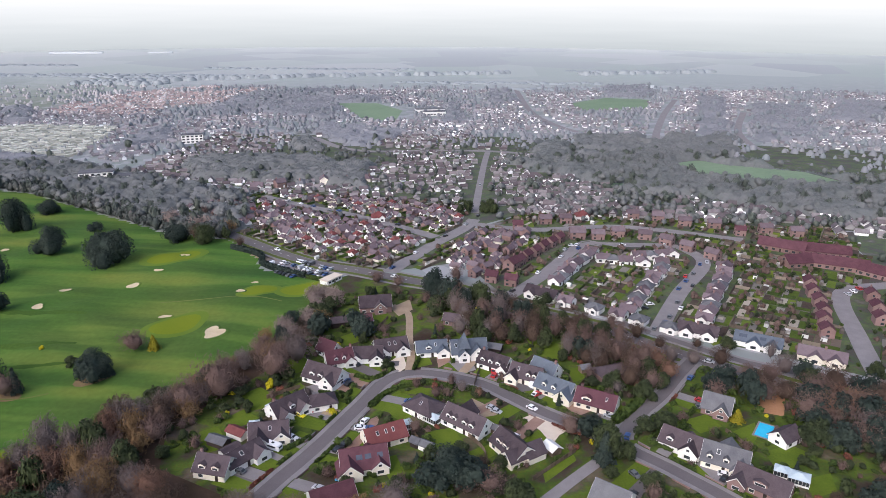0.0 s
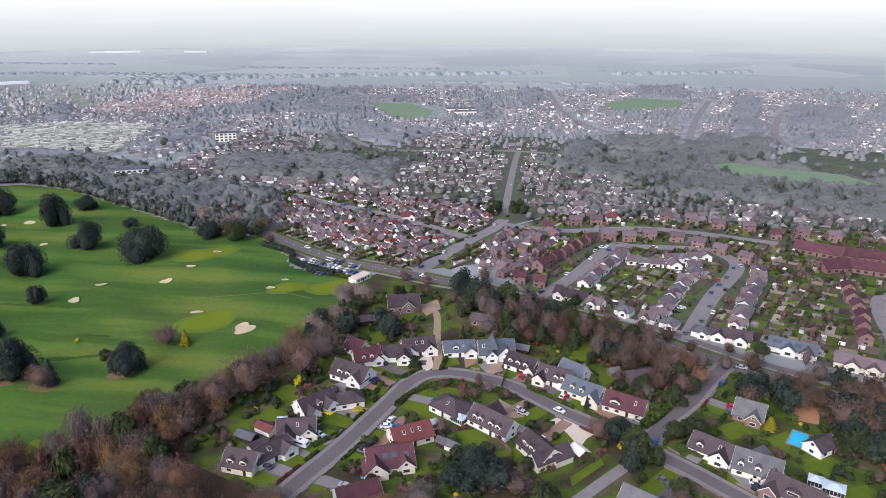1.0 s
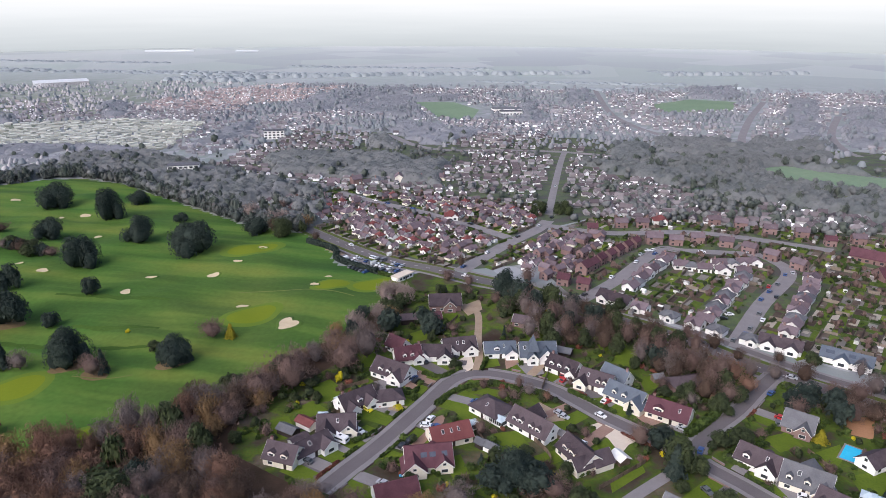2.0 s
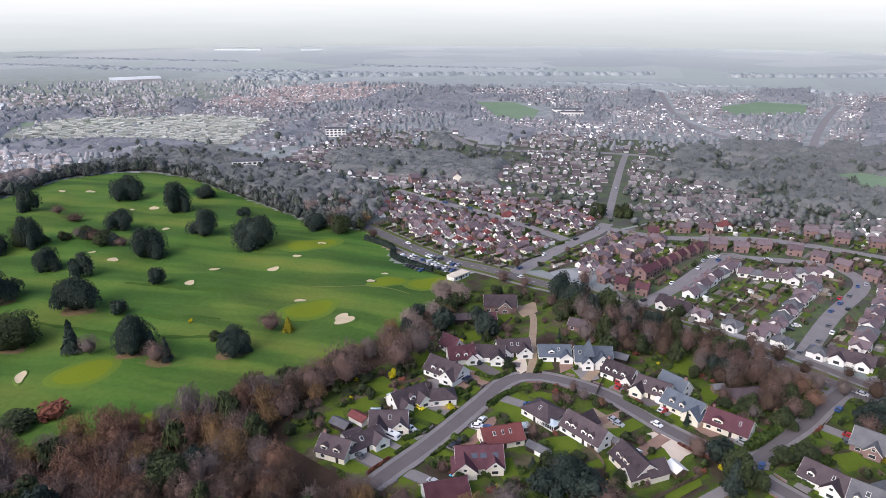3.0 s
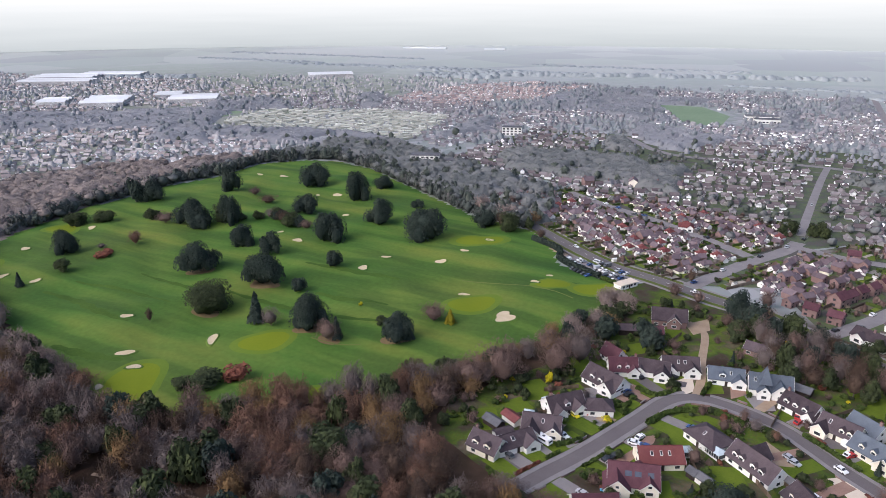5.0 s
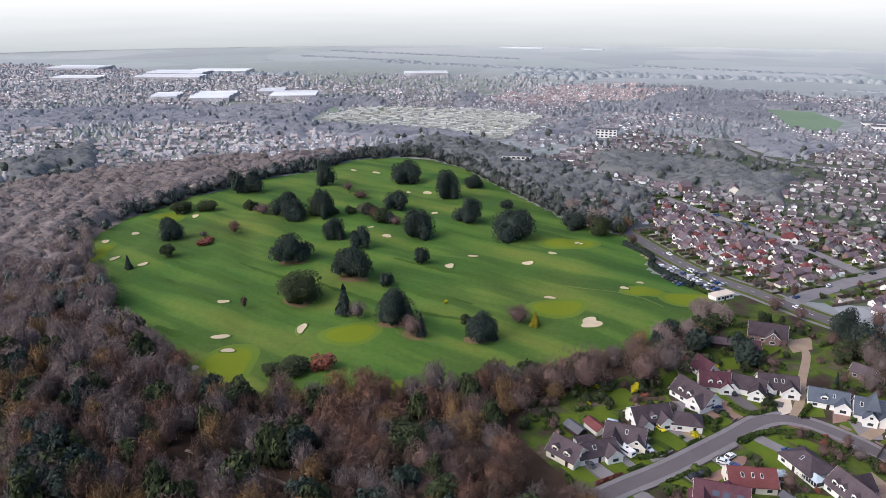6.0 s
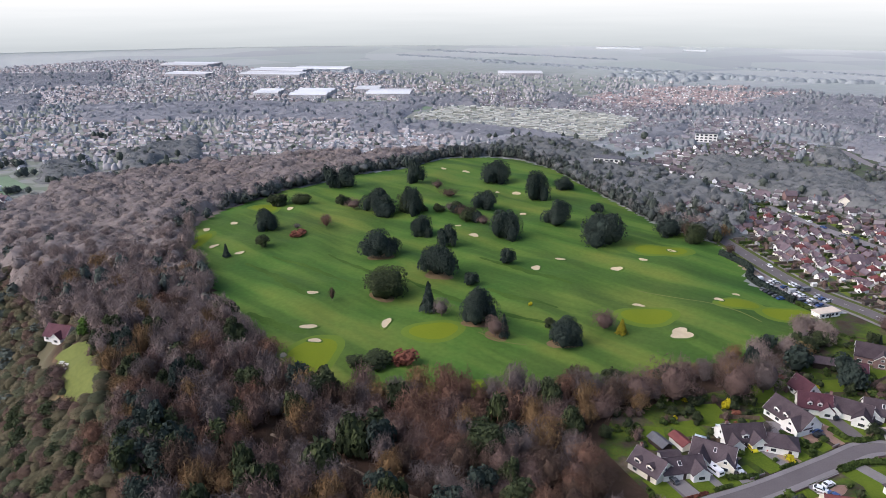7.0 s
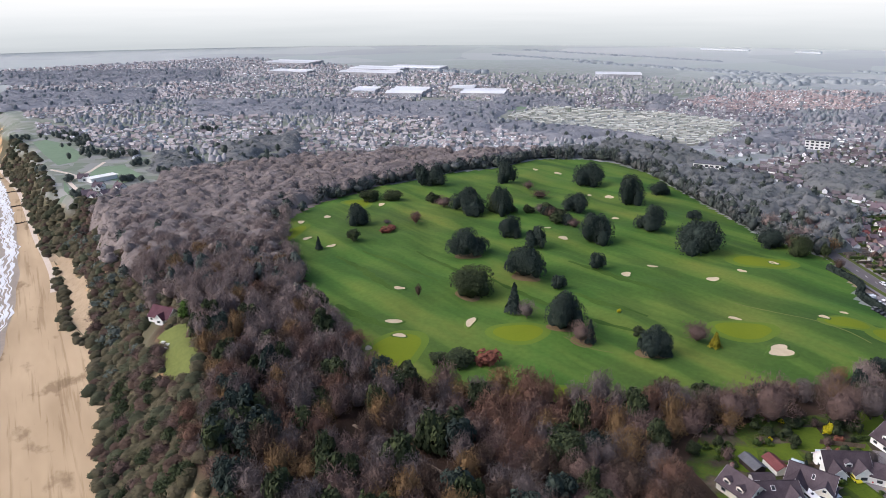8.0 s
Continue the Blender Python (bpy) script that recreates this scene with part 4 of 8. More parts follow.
for key, leaf, label in (("twig", TWIG, "leafless brown woodland on the cliff top"), ("rust", TWIGRUST, "leafless rust-brown trees in the wood"), ("plum", TWIGPLUM, "leafless purplish grey trees in the wood"), ("deep", TWIGDEEP, "leafless dark brown trees in the wood")):
    wood("bare_wood", rest[key], ["bare"] * 4, 900, leaf, label, 0.12, 1)
wood("fresh_leaved_wood", rest["fresh"], ["round"] * 2, 850, BRIGHTLEAF, "bright green evergreens in the wood", 0.06, 15)
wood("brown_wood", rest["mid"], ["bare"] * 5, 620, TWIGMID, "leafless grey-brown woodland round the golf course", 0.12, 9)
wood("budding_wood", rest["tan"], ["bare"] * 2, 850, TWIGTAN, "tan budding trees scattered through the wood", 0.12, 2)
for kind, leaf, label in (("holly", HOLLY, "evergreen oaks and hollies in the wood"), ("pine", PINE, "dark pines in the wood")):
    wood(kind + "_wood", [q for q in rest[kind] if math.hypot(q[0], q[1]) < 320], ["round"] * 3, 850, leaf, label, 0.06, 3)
    wood(kind + "_wood", [(x, y, min(a, 4.6), h) for x, y, a, h in rest[kind] if math.hypot(x, y) >= 320], ["round"] * 4, 120, HAZEGREEN, label, 0.1, 4)



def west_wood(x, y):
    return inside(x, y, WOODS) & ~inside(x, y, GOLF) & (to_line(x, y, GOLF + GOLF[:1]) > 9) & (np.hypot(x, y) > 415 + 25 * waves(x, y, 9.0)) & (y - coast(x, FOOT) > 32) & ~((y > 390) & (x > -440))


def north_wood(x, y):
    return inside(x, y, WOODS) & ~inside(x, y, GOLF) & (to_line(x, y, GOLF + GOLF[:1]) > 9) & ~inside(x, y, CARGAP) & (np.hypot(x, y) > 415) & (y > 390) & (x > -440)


canopy_sheet("far_bare_wood", (-600, 100, -280, 560), west_wood, 2.0, 8.0, 8.5, WESTHAZETWIG, "leafless grey-brown woodland beside the golf course", 5, 3.5, 0.75)
canopy_sheet("north_wood", (-440, 388, -40, 570), north_wood, 2.2, 8.0, 8.0, NORTHTWIG, "leafless trees behind the golf course, greyed for haze", 6, 4.0, 0.75)
wood("far_bare_wood", [(x, y, 3.6 + 0.2 * a, 10.0) for x, y, a, h in rest["grey"][::3]], ["bare"] * 4, 220, WESTHAZETWIG, "taller leafless crowns in the grey-brown woodland", 0.35, 5)
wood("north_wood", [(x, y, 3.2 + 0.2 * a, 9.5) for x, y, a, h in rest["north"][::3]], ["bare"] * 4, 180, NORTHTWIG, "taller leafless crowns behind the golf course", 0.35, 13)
wood("north_evergreens", [(x, y, 0.5 * a, 1.05 * h) for x, y, a, h in rest["dull"]], ["round"] * 4, 110, HAZEGREEN, "evergreens behind the golf course, dulled for haze", 0.1, 14)
wood("cliff_scrub", rest["scrub"], ["canopy"] * 4, 80, SCRUB, "olive and brown scrub on the cliff slope", 0.0, 6)

# ---- trees of the golf course: kind, x, y, radius, height ----
for spec in (("spreading", -274, 267, 12, 17), ("pine", -281, 310, 7.5, 14), ("pine", -257, 306, 6.2, 14), ("spreading", -230, 267, 11.5, 17), ("holly", -233, 228, 12.5, 14), ("pine", -242, 342, 10.5, 18),
             ("pine", -210, 302, 4.5, 10), ("pine", -207, 266, 4, 8), ("conifer", -201, 226, 4, 15), ("bare", -193, 226, 5, 9), ("pine", -177, 231, 9, 17), ("bare", -163, 227, 6, 10), ("conifer", -160, 229, 2.6, 11), ("pine", -137, 241, 7.5, 12)):
    tree(*spec, group="trees of the golf course")
for spec in (("bare", -131, 265, 6.3, 9), ("golden", -123, 266, 2.6, 7), ("pine", -188, 370, 14, 19), ("pine", -230, 385, 10, 16), ("pine", -276, 428, 10, 22), ("pine", -276, 470, 8, 10), ("pine", -290, 386, 9, 13),
             ("pine", -331, 453, 13, 18), ("pine", -378, 407, 8, 19), ("pine", -319, 341, 8, 19), ("spreading", -345, 333, 11, 16), ("pine", -333, 328, 9, 14), ("holly", -325, 345, 9, 12), ("pine", -367, 256, 8.5, 13)):
    tree(*spec, group="trees of the golf course")
for spec in (("holly", -339, 233, 4.3, 7), ("conifer", -341, 209, 2.2, 8), ("red", -340, 259, 5, 3.5), ("bare", -341, 283, 4.3, 8.5), ("holly", -412, 296, 8, 9), ("holly", -398, 310, 8, 7), ("pine", -420, 354, 6.6, 18),
             ("pine", -410, 361, 8.5, 15), ("bare", -330, 394, 8, 5.5), ("holly", -185, 176, 6.5, 5.5), ("red", -177, 185, 5.5, 6), ("holly", -191, 171, 4, 4), ("pine", -224, 428, 5, 6), ("pine", -165, 412, 8, 11), ("holly", -146, 408, 7.5, 12), ("bare", -155, 416, 6, 10)):
    tree(*spec, group="trees of the golf course")
for spec in (("holly", -296, 363, 6, 8), ("bare", -289, 359, 7, 8), ("holly", -281, 354, 6, 8), ("bare", -247, 207, 2, 7), ("gorse", -168, 262, 1.3, 1.8), ("bare", -352, 268, 3, 3), ("holly", -150, 250, 3, 4), ("conifer", -131, 243, 1.8, 5)):
    tree(*spec, group="trees of the golf course")
for spec in (("holly", -316, 349, 4, 5), ("holly", -308, 356, 4.5, 6), ("bare", -300, 360, 5, 7), ("pine", -294, 361, 5, 7), ("holly", -285, 362, 5, 7), ("pine", -276, 358, 5, 7), ("bare", -268, 355, 5, 6), ("bare", -349, 290, 4, 6), ("red", -342, 264, 3, 2.5), ("bare", -353, 407, 5, 7), ("holly", -375, 327, 6, 8), ("bare", -358, 323, 7, 8)):
    tree(*spec, group="trees of the golf course")


# ---- roads ----
CRESCENT = [(-56, 171), (-51, 181), (-42, 198), (-30, 225), (-23, 241), (-14, 248), (-1, 247), (15, 240), (25, 231), (34, 222), (45, 213), (61, 201)]
HILLROAD = [(106, 262), (94, 247), (83, 232), (68, 215), (61, 201), (73, 187), (87, 171), (100, 152)]
TRACK = [(59, 199), (40, 181), (30, 171), (15, 158)]
LANE = [(-14, 248), (-13.5, 262), (-15, 278), (-17, 306), (-25, 315)]
MAIN = [(-190, 480), (-133, 423), (-80, 378), (-45, 362), (-20, 349), (5, 338), (32, 316), (72, 291), (93, 271.5), (115, 254.5), (135, 239.5), (153, 226), (175, 208), (215, 178)]
SERVICE = [(81, 298), (99, 281), (118, 264), (134, 253.5), (157, 244), (171, 238), (200, 228)]
ROAD_C = [(33, 327), (54, 356), (86, 410), (100, 410), (145, 408)]
ROAD_D = [(95, 283), (121, 331), (150, 378), (145, 408)]
ROAD_E = [(171, 237), (185, 280), (205, 332), (235, 344), (300, 350)]
ROAD_F = [(-30, 360), (-21, 379), (-5, 411), (13, 441), (21, 463)]
AVENUE = [(22, 478), (31, 576), (39, 656), (45, 705)]
FAR_LANE = [(-160, 790), (-142, 773), (-110, 724), (-72, 701), (-15, 708), (45, 705), (90, 690)]
HILL_STREET = [(128, 1281), (122, 1002), (136, 888), (157, 821)]
HILL_LANE = [(369, 1133), (304, 972), (251, 824), (234, 765)]
EAST_LANE = [(422, 993), (353, 839), (330, 745), (332, 715)]
STREET_G = [(-5, 423), (-32, 447), (-66, 473), (-102, 495), (-140, 522)]
STREET_H = [(13, 454), (60, 440), (120, 447), (190, 420)]
ROADS = [CRESCENT, HILLROAD, TRACK, LANE, MAIN, SERVICE, ROAD_C, ROAD_D, ROAD_E, ROAD_F, AVENUE, FAR_LANE, HILL_STREET, HILL_LANE, EAST_LANE, STREET_G, STREET_H]


def road(name, points, width, label, verge=0.0, walk_w=1.6, surface=ASPHALT, lift=0.05):
    tagged(ribbon(name, points, width, surface, lift), label, "road", kind="structure")
    others = [(l, 3.4) for l in ROADS if l is not points]
    if walk_w:
        for side in (1, -1):
            if verge:
                tagged(ribbon("verge", points, verge, VERGE, 0.0, 0.08 + lift, side * (width / 2 + verge / 2), 2.5, others), "mown grass verge beside the road", "verge", kind="structure")
            tagged(ribbon("pavement", points, walk_w, PAVING, 0.0, 0.095 + lift, side * (width / 2 + verge + walk_w / 2), 2.5, others), "tarmac footpath behind a raised kerb", "pavement", kind="structure")
            tagged(ribbon("kerb", points, 0.16, PAVING, 0.0, 0.11 + lift, side * (width / 2 + 0.06), 2.5, others), "concrete kerb of the road", "kerb", kind="structure")


road("crescent_road", CRESCENT, 5.0, "grey tarmac residential crescent", 0.0)
road("hill_road", HILLROAD, 4.8, "grey tarmac road down to the crescent", 0.0, lift=0.062)
road("track", TRACK, 4.0, "pale gravel track between grass banks", 0, 0, PAVING, 0.04)
road("lane", LANE, 3.3, "unmade tan gravel lane", 0, 0, GRAVEL, 0.04)
road("main_road", MAIN, 8.0, "wide grey main road with white markings", 3.0, 1.8, lift=0.07)
road("service_road", SERVICE, 4.2, "grey service road in front of bungalows", 0.0, lift=0.056)
road("side_road", ROAD_C, 4.6, "grey residential road", 0.0, surface=PAVING, lift=0.053)
road("side_road", ROAD_D, 4.8, "grey residential road", 0.0, surface=PAVING, lift=0.058)
road("side_road", ROAD_E, 5.2, "grey residential road", 0.0, surface=PAVING, lift=0.06)
road("side_road", ROAD_F, 5.6, "grey residential road up from the main road", 0.0, surface=PAVING, lift=0.065)
road("avenue", AVENUE, 5.6, "long straight pale tarmac avenue", 0.0, 0, PAVING, 0.065)
for line in (FAR_LANE, HILL_STREET, HILL_LANE, EAST_LANE):
    road("far_road", line, 8.5, "pale road climbing through the houses", 0, 0, PAVING, 0.06)
road("street", STREET_G, 5.0, "grey residential street", 0.0, surface=PAVING, lift=0.054)
road("street", STREET_H, 5.0, "grey residential street", 0.0, surface=PAVING, lift=0.057)


# ---- houses ----
SIMPLE = False


def window(parent, x, y, z, w, h, rot, label=""):
    """A window in a wall: white frame and dark pane, facing along rot degrees."""
    f = Shape()
    k = 0.1
    ring = [(-w / 2, -h / 2), (w / 2, -h / 2), (w / 2, h / 2), (-w / 2, h / 2), (-w / 2 + k, -h / 2 + k), (w / 2 - k, -h / 2 + k), (w / 2 - k, h / 2 - k), (-w / 2 + k, h / 2 - k)]
    f.add([(a, y2, b) for y2 in (-0.05, 0.06) for a, b in ring],
          [q for i in range(4) for q in ((i, (i + 1) % 4, 4 + (i + 1) % 4, 4 + i), (8 + i, 8 + (i + 1) % 4, 12 + (i + 1) % 4, 12 + i), (i, (i + 1) % 4, 8 + (i + 1) % 4, 8 + i), (4 + i, 4 + (i + 1) % 4, 12 + (i + 1) % 4, 12 + i))])
    if SIMPLE:
        ob = part("window", Shape().box(-w / 2, -0.04, -h / 2, w / 2, 0.05, h / 2), GLASS, parent)
        ob.matrix_basis = pose(x, y, z, 0, 0, rot + 90)
        return ob
    ob = part("window", f, WHITE, parent, label)
    ob.matrix_basis = pose(x, y, z, 0, 0, rot + 90)
    part("pane", Shape().box(-w / 2 + 0.08, -0.02, -h / 2 + 0.08, w / 2 - 0.08, 0.02, h / 2 - 0.08), GLASS, ob)
    return ob


HOUSES = []
FRONTS = []
CH = "houses of the crescent"


def gable_wall(s, L, W, he, hr, hip):
    s.box(-L / 2, -W / 2, -0.3, L / 2, W / 2, he)
    if not hip:
        s.prism([(-L / 2, -W / 2, he), (-L / 2, W / 2, he), (-L / 2, 0, hr)], (L, 0, 0))


def gable_roof(s, L, W, he, hr, over=0.45, thick=0.22):
    """A roof of two slopes along x, with overhang and thickness."""
    k = (hr - he) / (W / 2)
    y, ze = W / 2 + over, he - over * k
    s.prism([(-L / 2 - over, -y, ze), (-L / 2 - over, -y, ze + thick), (-L / 2 - over, 0, hr + thick), (-L / 2 - over, y, ze + thick), (-L / 2 - over, y, ze), (-L / 2 - over, 0, hr)], (L + 2 * over, 0, 0))


def hip_roof(s, L, W, he, hr, over=0.5, thick=0.2):
    x, y, r = L / 2 + over, W / 2 + over, max(0.2, (L - W) / 2)
    z = he - 0.15
    s.add([(-x, -y, z), (x, -y, z), (x, y, z), (-x, y, z), (-x, -y, z + thick), (x, -y, z + thick), (x, y, z + thick), (-x, y, z + thick), (-r, 0, hr + thick), (r, 0, hr + thick)],
          [(3, 2, 1, 0), (0, 1, 5, 4), (1, 2, 6, 5), (2, 3, 7, 6), (3, 0, 4, 7), (4, 5, 9, 8), (5, 6, 9), (6, 7, 8, 9), (7, 4, 8)])


def turned(s, rot, dx, dy):
    """The shape turned about z and moved."""
    c, q = math.cos(radians(rot)), math.sin(radians(rot))
    s.v = [(x * c - y * q + dx, x * q + y * c + dy, z) for x, y, z in s.v]
    return s


def house(x, y, rot, L, W, wall, roof, label, he=2.7, hr=6.6, hip=False, wings=(), dormers=(), chimneys=(), skylights=(), solar=(), group="", windows=True, name="house", category="house", door=True):
    """A house whose ridge runs along rot degrees. wings: place along the ridge, side, width, projection; dormers and skylights: place along the ridge, side, width."""
    if group == CH:
        L, W, hr = L * 0.98, W * 0.96, he + (hr - he) * 0.95
        FRONTS.append((x, y, L, W))
    h = thing(name, pose(x, y, 0.0, 0, 0, rot), label, category, group)
    HOUSES.append((x, y, 0.5 * (L + W) + 2.0))
    s = Shape()
    gable_wall(s, L, W, he, hr, hip)
    part("wall", s, wall, h)
    s = Shape()
    (hip_roof if hip else gable_roof)(s, L, W, he, hr)
    part("roof", s, roof, h)
    if not hip and not SIMPLE:
        part("ridge", Shape().tube((-L / 2 - 0.45, 0, hr + 0.24), (L / 2 + 0.45, 0, hr + 0.24), 0.14, 0.14, 6), roof, h)
        for e in (-1, 1):
            k = (hr - he) / (W / 2)
            b = Shape()
            for q in (-1, 1):
                b.prism([(e * (L / 2 + 0.46), q * (W / 2 + 0.45), he - 0.45 * k - 0.1), (e * (L / 2 + 0.46), q * (W / 2 + 0.45), he - 0.45 * k + 0.16), (e * (L / 2 + 0.46), 0, hr + 0.18), (e * (L / 2 + 0.46), 0, hr - 0.1)], (e * 0.05, 0, 0))
            part("bargeboard", b, WHITE, h)
    for px, side, w, proj in wings:
        d = W / 2 + proj
        wr = min(hr - 0.3, he + (hr - he) * min(1.0, w / W * 1.05))
        s = Shape()
        s.box(-d / 2, -w / 2, -0.3, d / 2, w / 2, he)
        s.prism([(-d / 2, -w / 2, he), (-d / 2, w / 2, he), (-d / 2, 0, wr)], (d, 0, 0))
        wing = part("wing", turned(s, side * 90, px, side * d / 2), wall, h)
        s = Shape()
        gable_roof(s, d, w, he, wr, 0.4)
        part("roof", turned(s, side * 90, px, side * d / 2), roof, wing)
        k = (wr - he) / (w / 2)
        b = Shape()
        for q in (-1, 1):
            b.prism([(d / 2 + 0.41, q * (w / 2 + 0.4), he - 0.4 * k - 0.1), (d / 2 + 0.41, q * (w / 2 + 0.4), he - 0.4 * k + 0.16), (d / 2 + 0.41, 0, wr + 0.18), (d / 2 + 0.41, 0, wr - 0.1)], (0.05, 0, 0))
        if not SIMPLE:
            part("bargeboard", turned(b, side * 90, px, side * d / 2), WHITE, wing)
        window(wing, px, side * (d + 0.03), 1.35, min(2.2, w * 0.45), 1.3, side * 90)
        if wr > 5:
            window(wing, px, side * (d + 0.03), 3.7, 1.2, 1.0, side * 90)
    slope = math.atan2(hr - he, W / 2)
    for px, side, w in dormers:
        zf = he + 0.35
        yf = (W / 2) * (1 - (zf - he) / (hr - he)) * 0.92
        s = Shape().box(-w / 2, 0.05, zf, w / 2, yf, zf + 1.5)
        s.prism([(-w / 2, yf, zf + 1.5), (w / 2, yf, zf + 1.5), (0, yf, zf + 2.1)], (0, -yf + 0.05, 0))
        dm = part("dormer", turned(s, 0 if side > 0 else 180, px, 0), wall, h)
        s = Shape()
        s.prism([(-w / 2 - 0.2, yf + 0.2, zf + 1.42), (-w / 2 - 0.2, yf + 0.2, zf + 1.55), (0, yf + 0.2, zf + 2.3), (w / 2 + 0.2, yf + 0.2, zf + 1.55), (w / 2 + 0.2, yf + 0.2, zf + 1.42), (0, yf + 0.2, zf + 2.15)], (0, -yf - 0.1, 0))
        part("roof", turned(s, 0 if side > 0 else 180, px, 0), roof, dm)
        window(dm, px, side * (yf + 0.03), zf + 0.85, w * 0.78, 1.0, side * 90)
    for px, py in chimneys:
        z = hr - abs(py) * math.tan(slope) if not hip else hr - 1.0
        c = part("chimney", Shape().box(px - 0.45, py - 0.35, z - 1.2, px + 0.45, py + 0.35, hr + 1.0).box(px - 0.52, py - 0.42, hr + 1.0, px + 0.52, py + 0.42, hr + 1.15), BRICK, h, "brick chimney")
        if not SIMPLE:
            part("chimney_pot", Shape().tube((px - 0.2, py, hr + 1.15), (px - 0.2, py, hr + 1.6), 0.14, 0.11, 8).tube((px + 0.2, py, hr + 1.15), (px + 0.2, py, hr + 1.6), 0.14, 0.11, 8), R_RED, c)
    for px, side, w, names, ma, t in [(*q, "skylight", GLASS, 0.55) for q in skylights] + [(*q, "solar_panel", SOLAR, 0.5) for q in solar]:
        yc = (W / 2) * (1 - t)
        z = he + (hr - he) * t + 0.3
        s = Shape().box(-w / 2, -0.8, -0.05, w / 2, 0.8, 0.06)
        ob = part(names, s, WHITE if names == "skylight" else SOLAR, h)
        ob.matrix_basis = pose(px, side * yc, z) @ pose(0, 0, 0, -side * math.degrees(slope))
        part("pane", Shape().box(-w / 2 + 0.1, -0.7, 0.06, w / 2 - 0.1, 0.7, 0.09), ma, ob)
    if windows:
        for side in ((-1,) if SIMPLE else (-1, 1)):
            n = max(2, int(L / 3.6))
            for i in range(n):
                px = -L / 2 + L * (i + 0.5) / n
                if any(sd == side and abs(px - q) < w / 2 + 0.9 for q, sd, w, p in wings):
                    continue
                if door and side < 0 and i == n // 2:
                    part("door", Shape().box(px - 0.5, side * W / 2 - 0.06, 0, px + 0.5, side * W / 2 + 0.06, 2.05), DARKTIMBER, h, "dark front door")
                    continue
                window(h, px, side * (W / 2 + 0.03), 1.35, 1.7, 1.25, side * 90)
                if he > 4:
                    window(h, px, side * (W / 2 + 0.03), 3.95, 1.5, 1.15, side * 90)
        if not hip:
            for side in (-1, 1):
                for z in ((1.35, 3.9) if hr > 5 else (1.35,)):
                    window(h, side * (L / 2 + 0.03), 0, z, 1.7 if z < 2 else 1.2, 1.2, 0 if side > 0 else 180)
    return h


for i, p in enumerate(smooth(MAIN, 4.0)):
    q = smooth(MAIN, 4.0)[i - 1]
    if i and i % 2 and p.x > -120:
        a = math.atan2(p.y - q.y, p.x - q.x)
        dash = Shape().box(-1.1, -0.09, 0.125, 1.1, 0.09, 0.135)
        turned(dash, math.degrees(a), p.x, p.y)
        tagged(new("road_marking", dash.mesh("road_marking", WHITE)), "white dash painted along the main road", "marking", "centre line of the main road", "structure")
house(-71.5, 184.6, -13, 11, 9, CREAM, R_BROWN, "cream house with a dark tiled roof and two dormers", dormers=((-2.6, -1, 2.4), (2.0, -1, 2.4)), chimneys=((-4.5, 0.5),), group=CH)
house(-64.8, 190.0, 51, 14, 8, RENDERW, R_BROWN, "white bungalow with a long brown tiled roof", hr=5.6, wings=((4.5, -1, 5.5, 2.0),), skylights=((-1, -1, 1.2), (-4, 1, 1.0)), group=CH)
house(-59.0, 203.2, 11, 13, 9.5, CREAM, R_BROWN, "cream chalet bungalow with two tall gables", wings=((-3.4, -1, 6.5, 2.2), (4.2, -1, 5.5, 1.0)), skylights=((0.5, -1, 0.9),), group=CH)
house(-56.2, 219.0, 46, 14, 9, RENDERW, R_BROWN, "white house with a brown roof and jutting gables", wings=((3.5, -1, 5, 2.2), (-4, -1, 4.5, 2.5)), dormers=((0, -1, 2.2),), chimneys=((-5, 0.3),), group=CH)
house(-44.4, 223.3, 20, 10, 8, RENDERW, R_BROWN, "small white bungalow with a hipped brown roof", hr=5.4, hip=True, group=CH)
house(-46.1, 241.9, -27, 16, 10, RENDERW, R_BROWN, "large white house with a dark tiled roof", hr=7.2, wings=((4.4, -1, 6.5, 1.5),), dormers=((-3.5, -1, 2.2), (0.3, -1, 2.0)), group=CH)
house(-42.9, 255.7, 22, 11, 9, RENDERW, R_MAROON, "white house with a maroon roof and two small dormers", dormers=((-1.8, -1, 1.5), (1.4, -1, 1.5)), wings=((3.8, -1, 4.5, 1.2),), group=CH)
house(-48.2, 264.1, -35, 9, 7, RENDERW, R_MAROON, "small white house with a steep maroon roof", group=CH)
house(-32.6, 259.6, 5, 15, 8.5, RENDERW, R_BROWN, "white bungalow with brown roof and projecting gables", hr=6.0, wings=((5, -1, 6, 3.0), (-3.5, -1, 4, 1.0)), chimneys=((-6, 0.2),), group=CH)
house(-22.4, 266.2, 18, 14, 9, RENDERW, R_BROWN, "white house with dark roof and a glazed gable", wings=((4, -1, 6, 2.0), (-4.5, -1, 5, 1.5)), skylights=((-1, -1, 1.0), (1.5, -1, 1.0)), group=CH)
house(-5.2, 265.5, 10, 13, 8.5, RENDERW, R_SLATE, "white house with a blue slate roof and a wide dormer", hr=6.0, wings=((4.5, -1, 5, 2.0),), dormers=((-1.5, -1, 2.4),), skylights=((1.6, -1, 0.8),), group=CH)
hm = house(10.4, 263.6, 9, 15, 9, RENDERW, R_SLATE, "modern white house with steep slate roofs and a pointed tower", he=3.2, hr=7.8, wings=((-2.6, -1, 4.4, 2.5), (3.2, -1, 6, 1.6)), skylights=((-5.5, -1, 1.0),), group=CH)
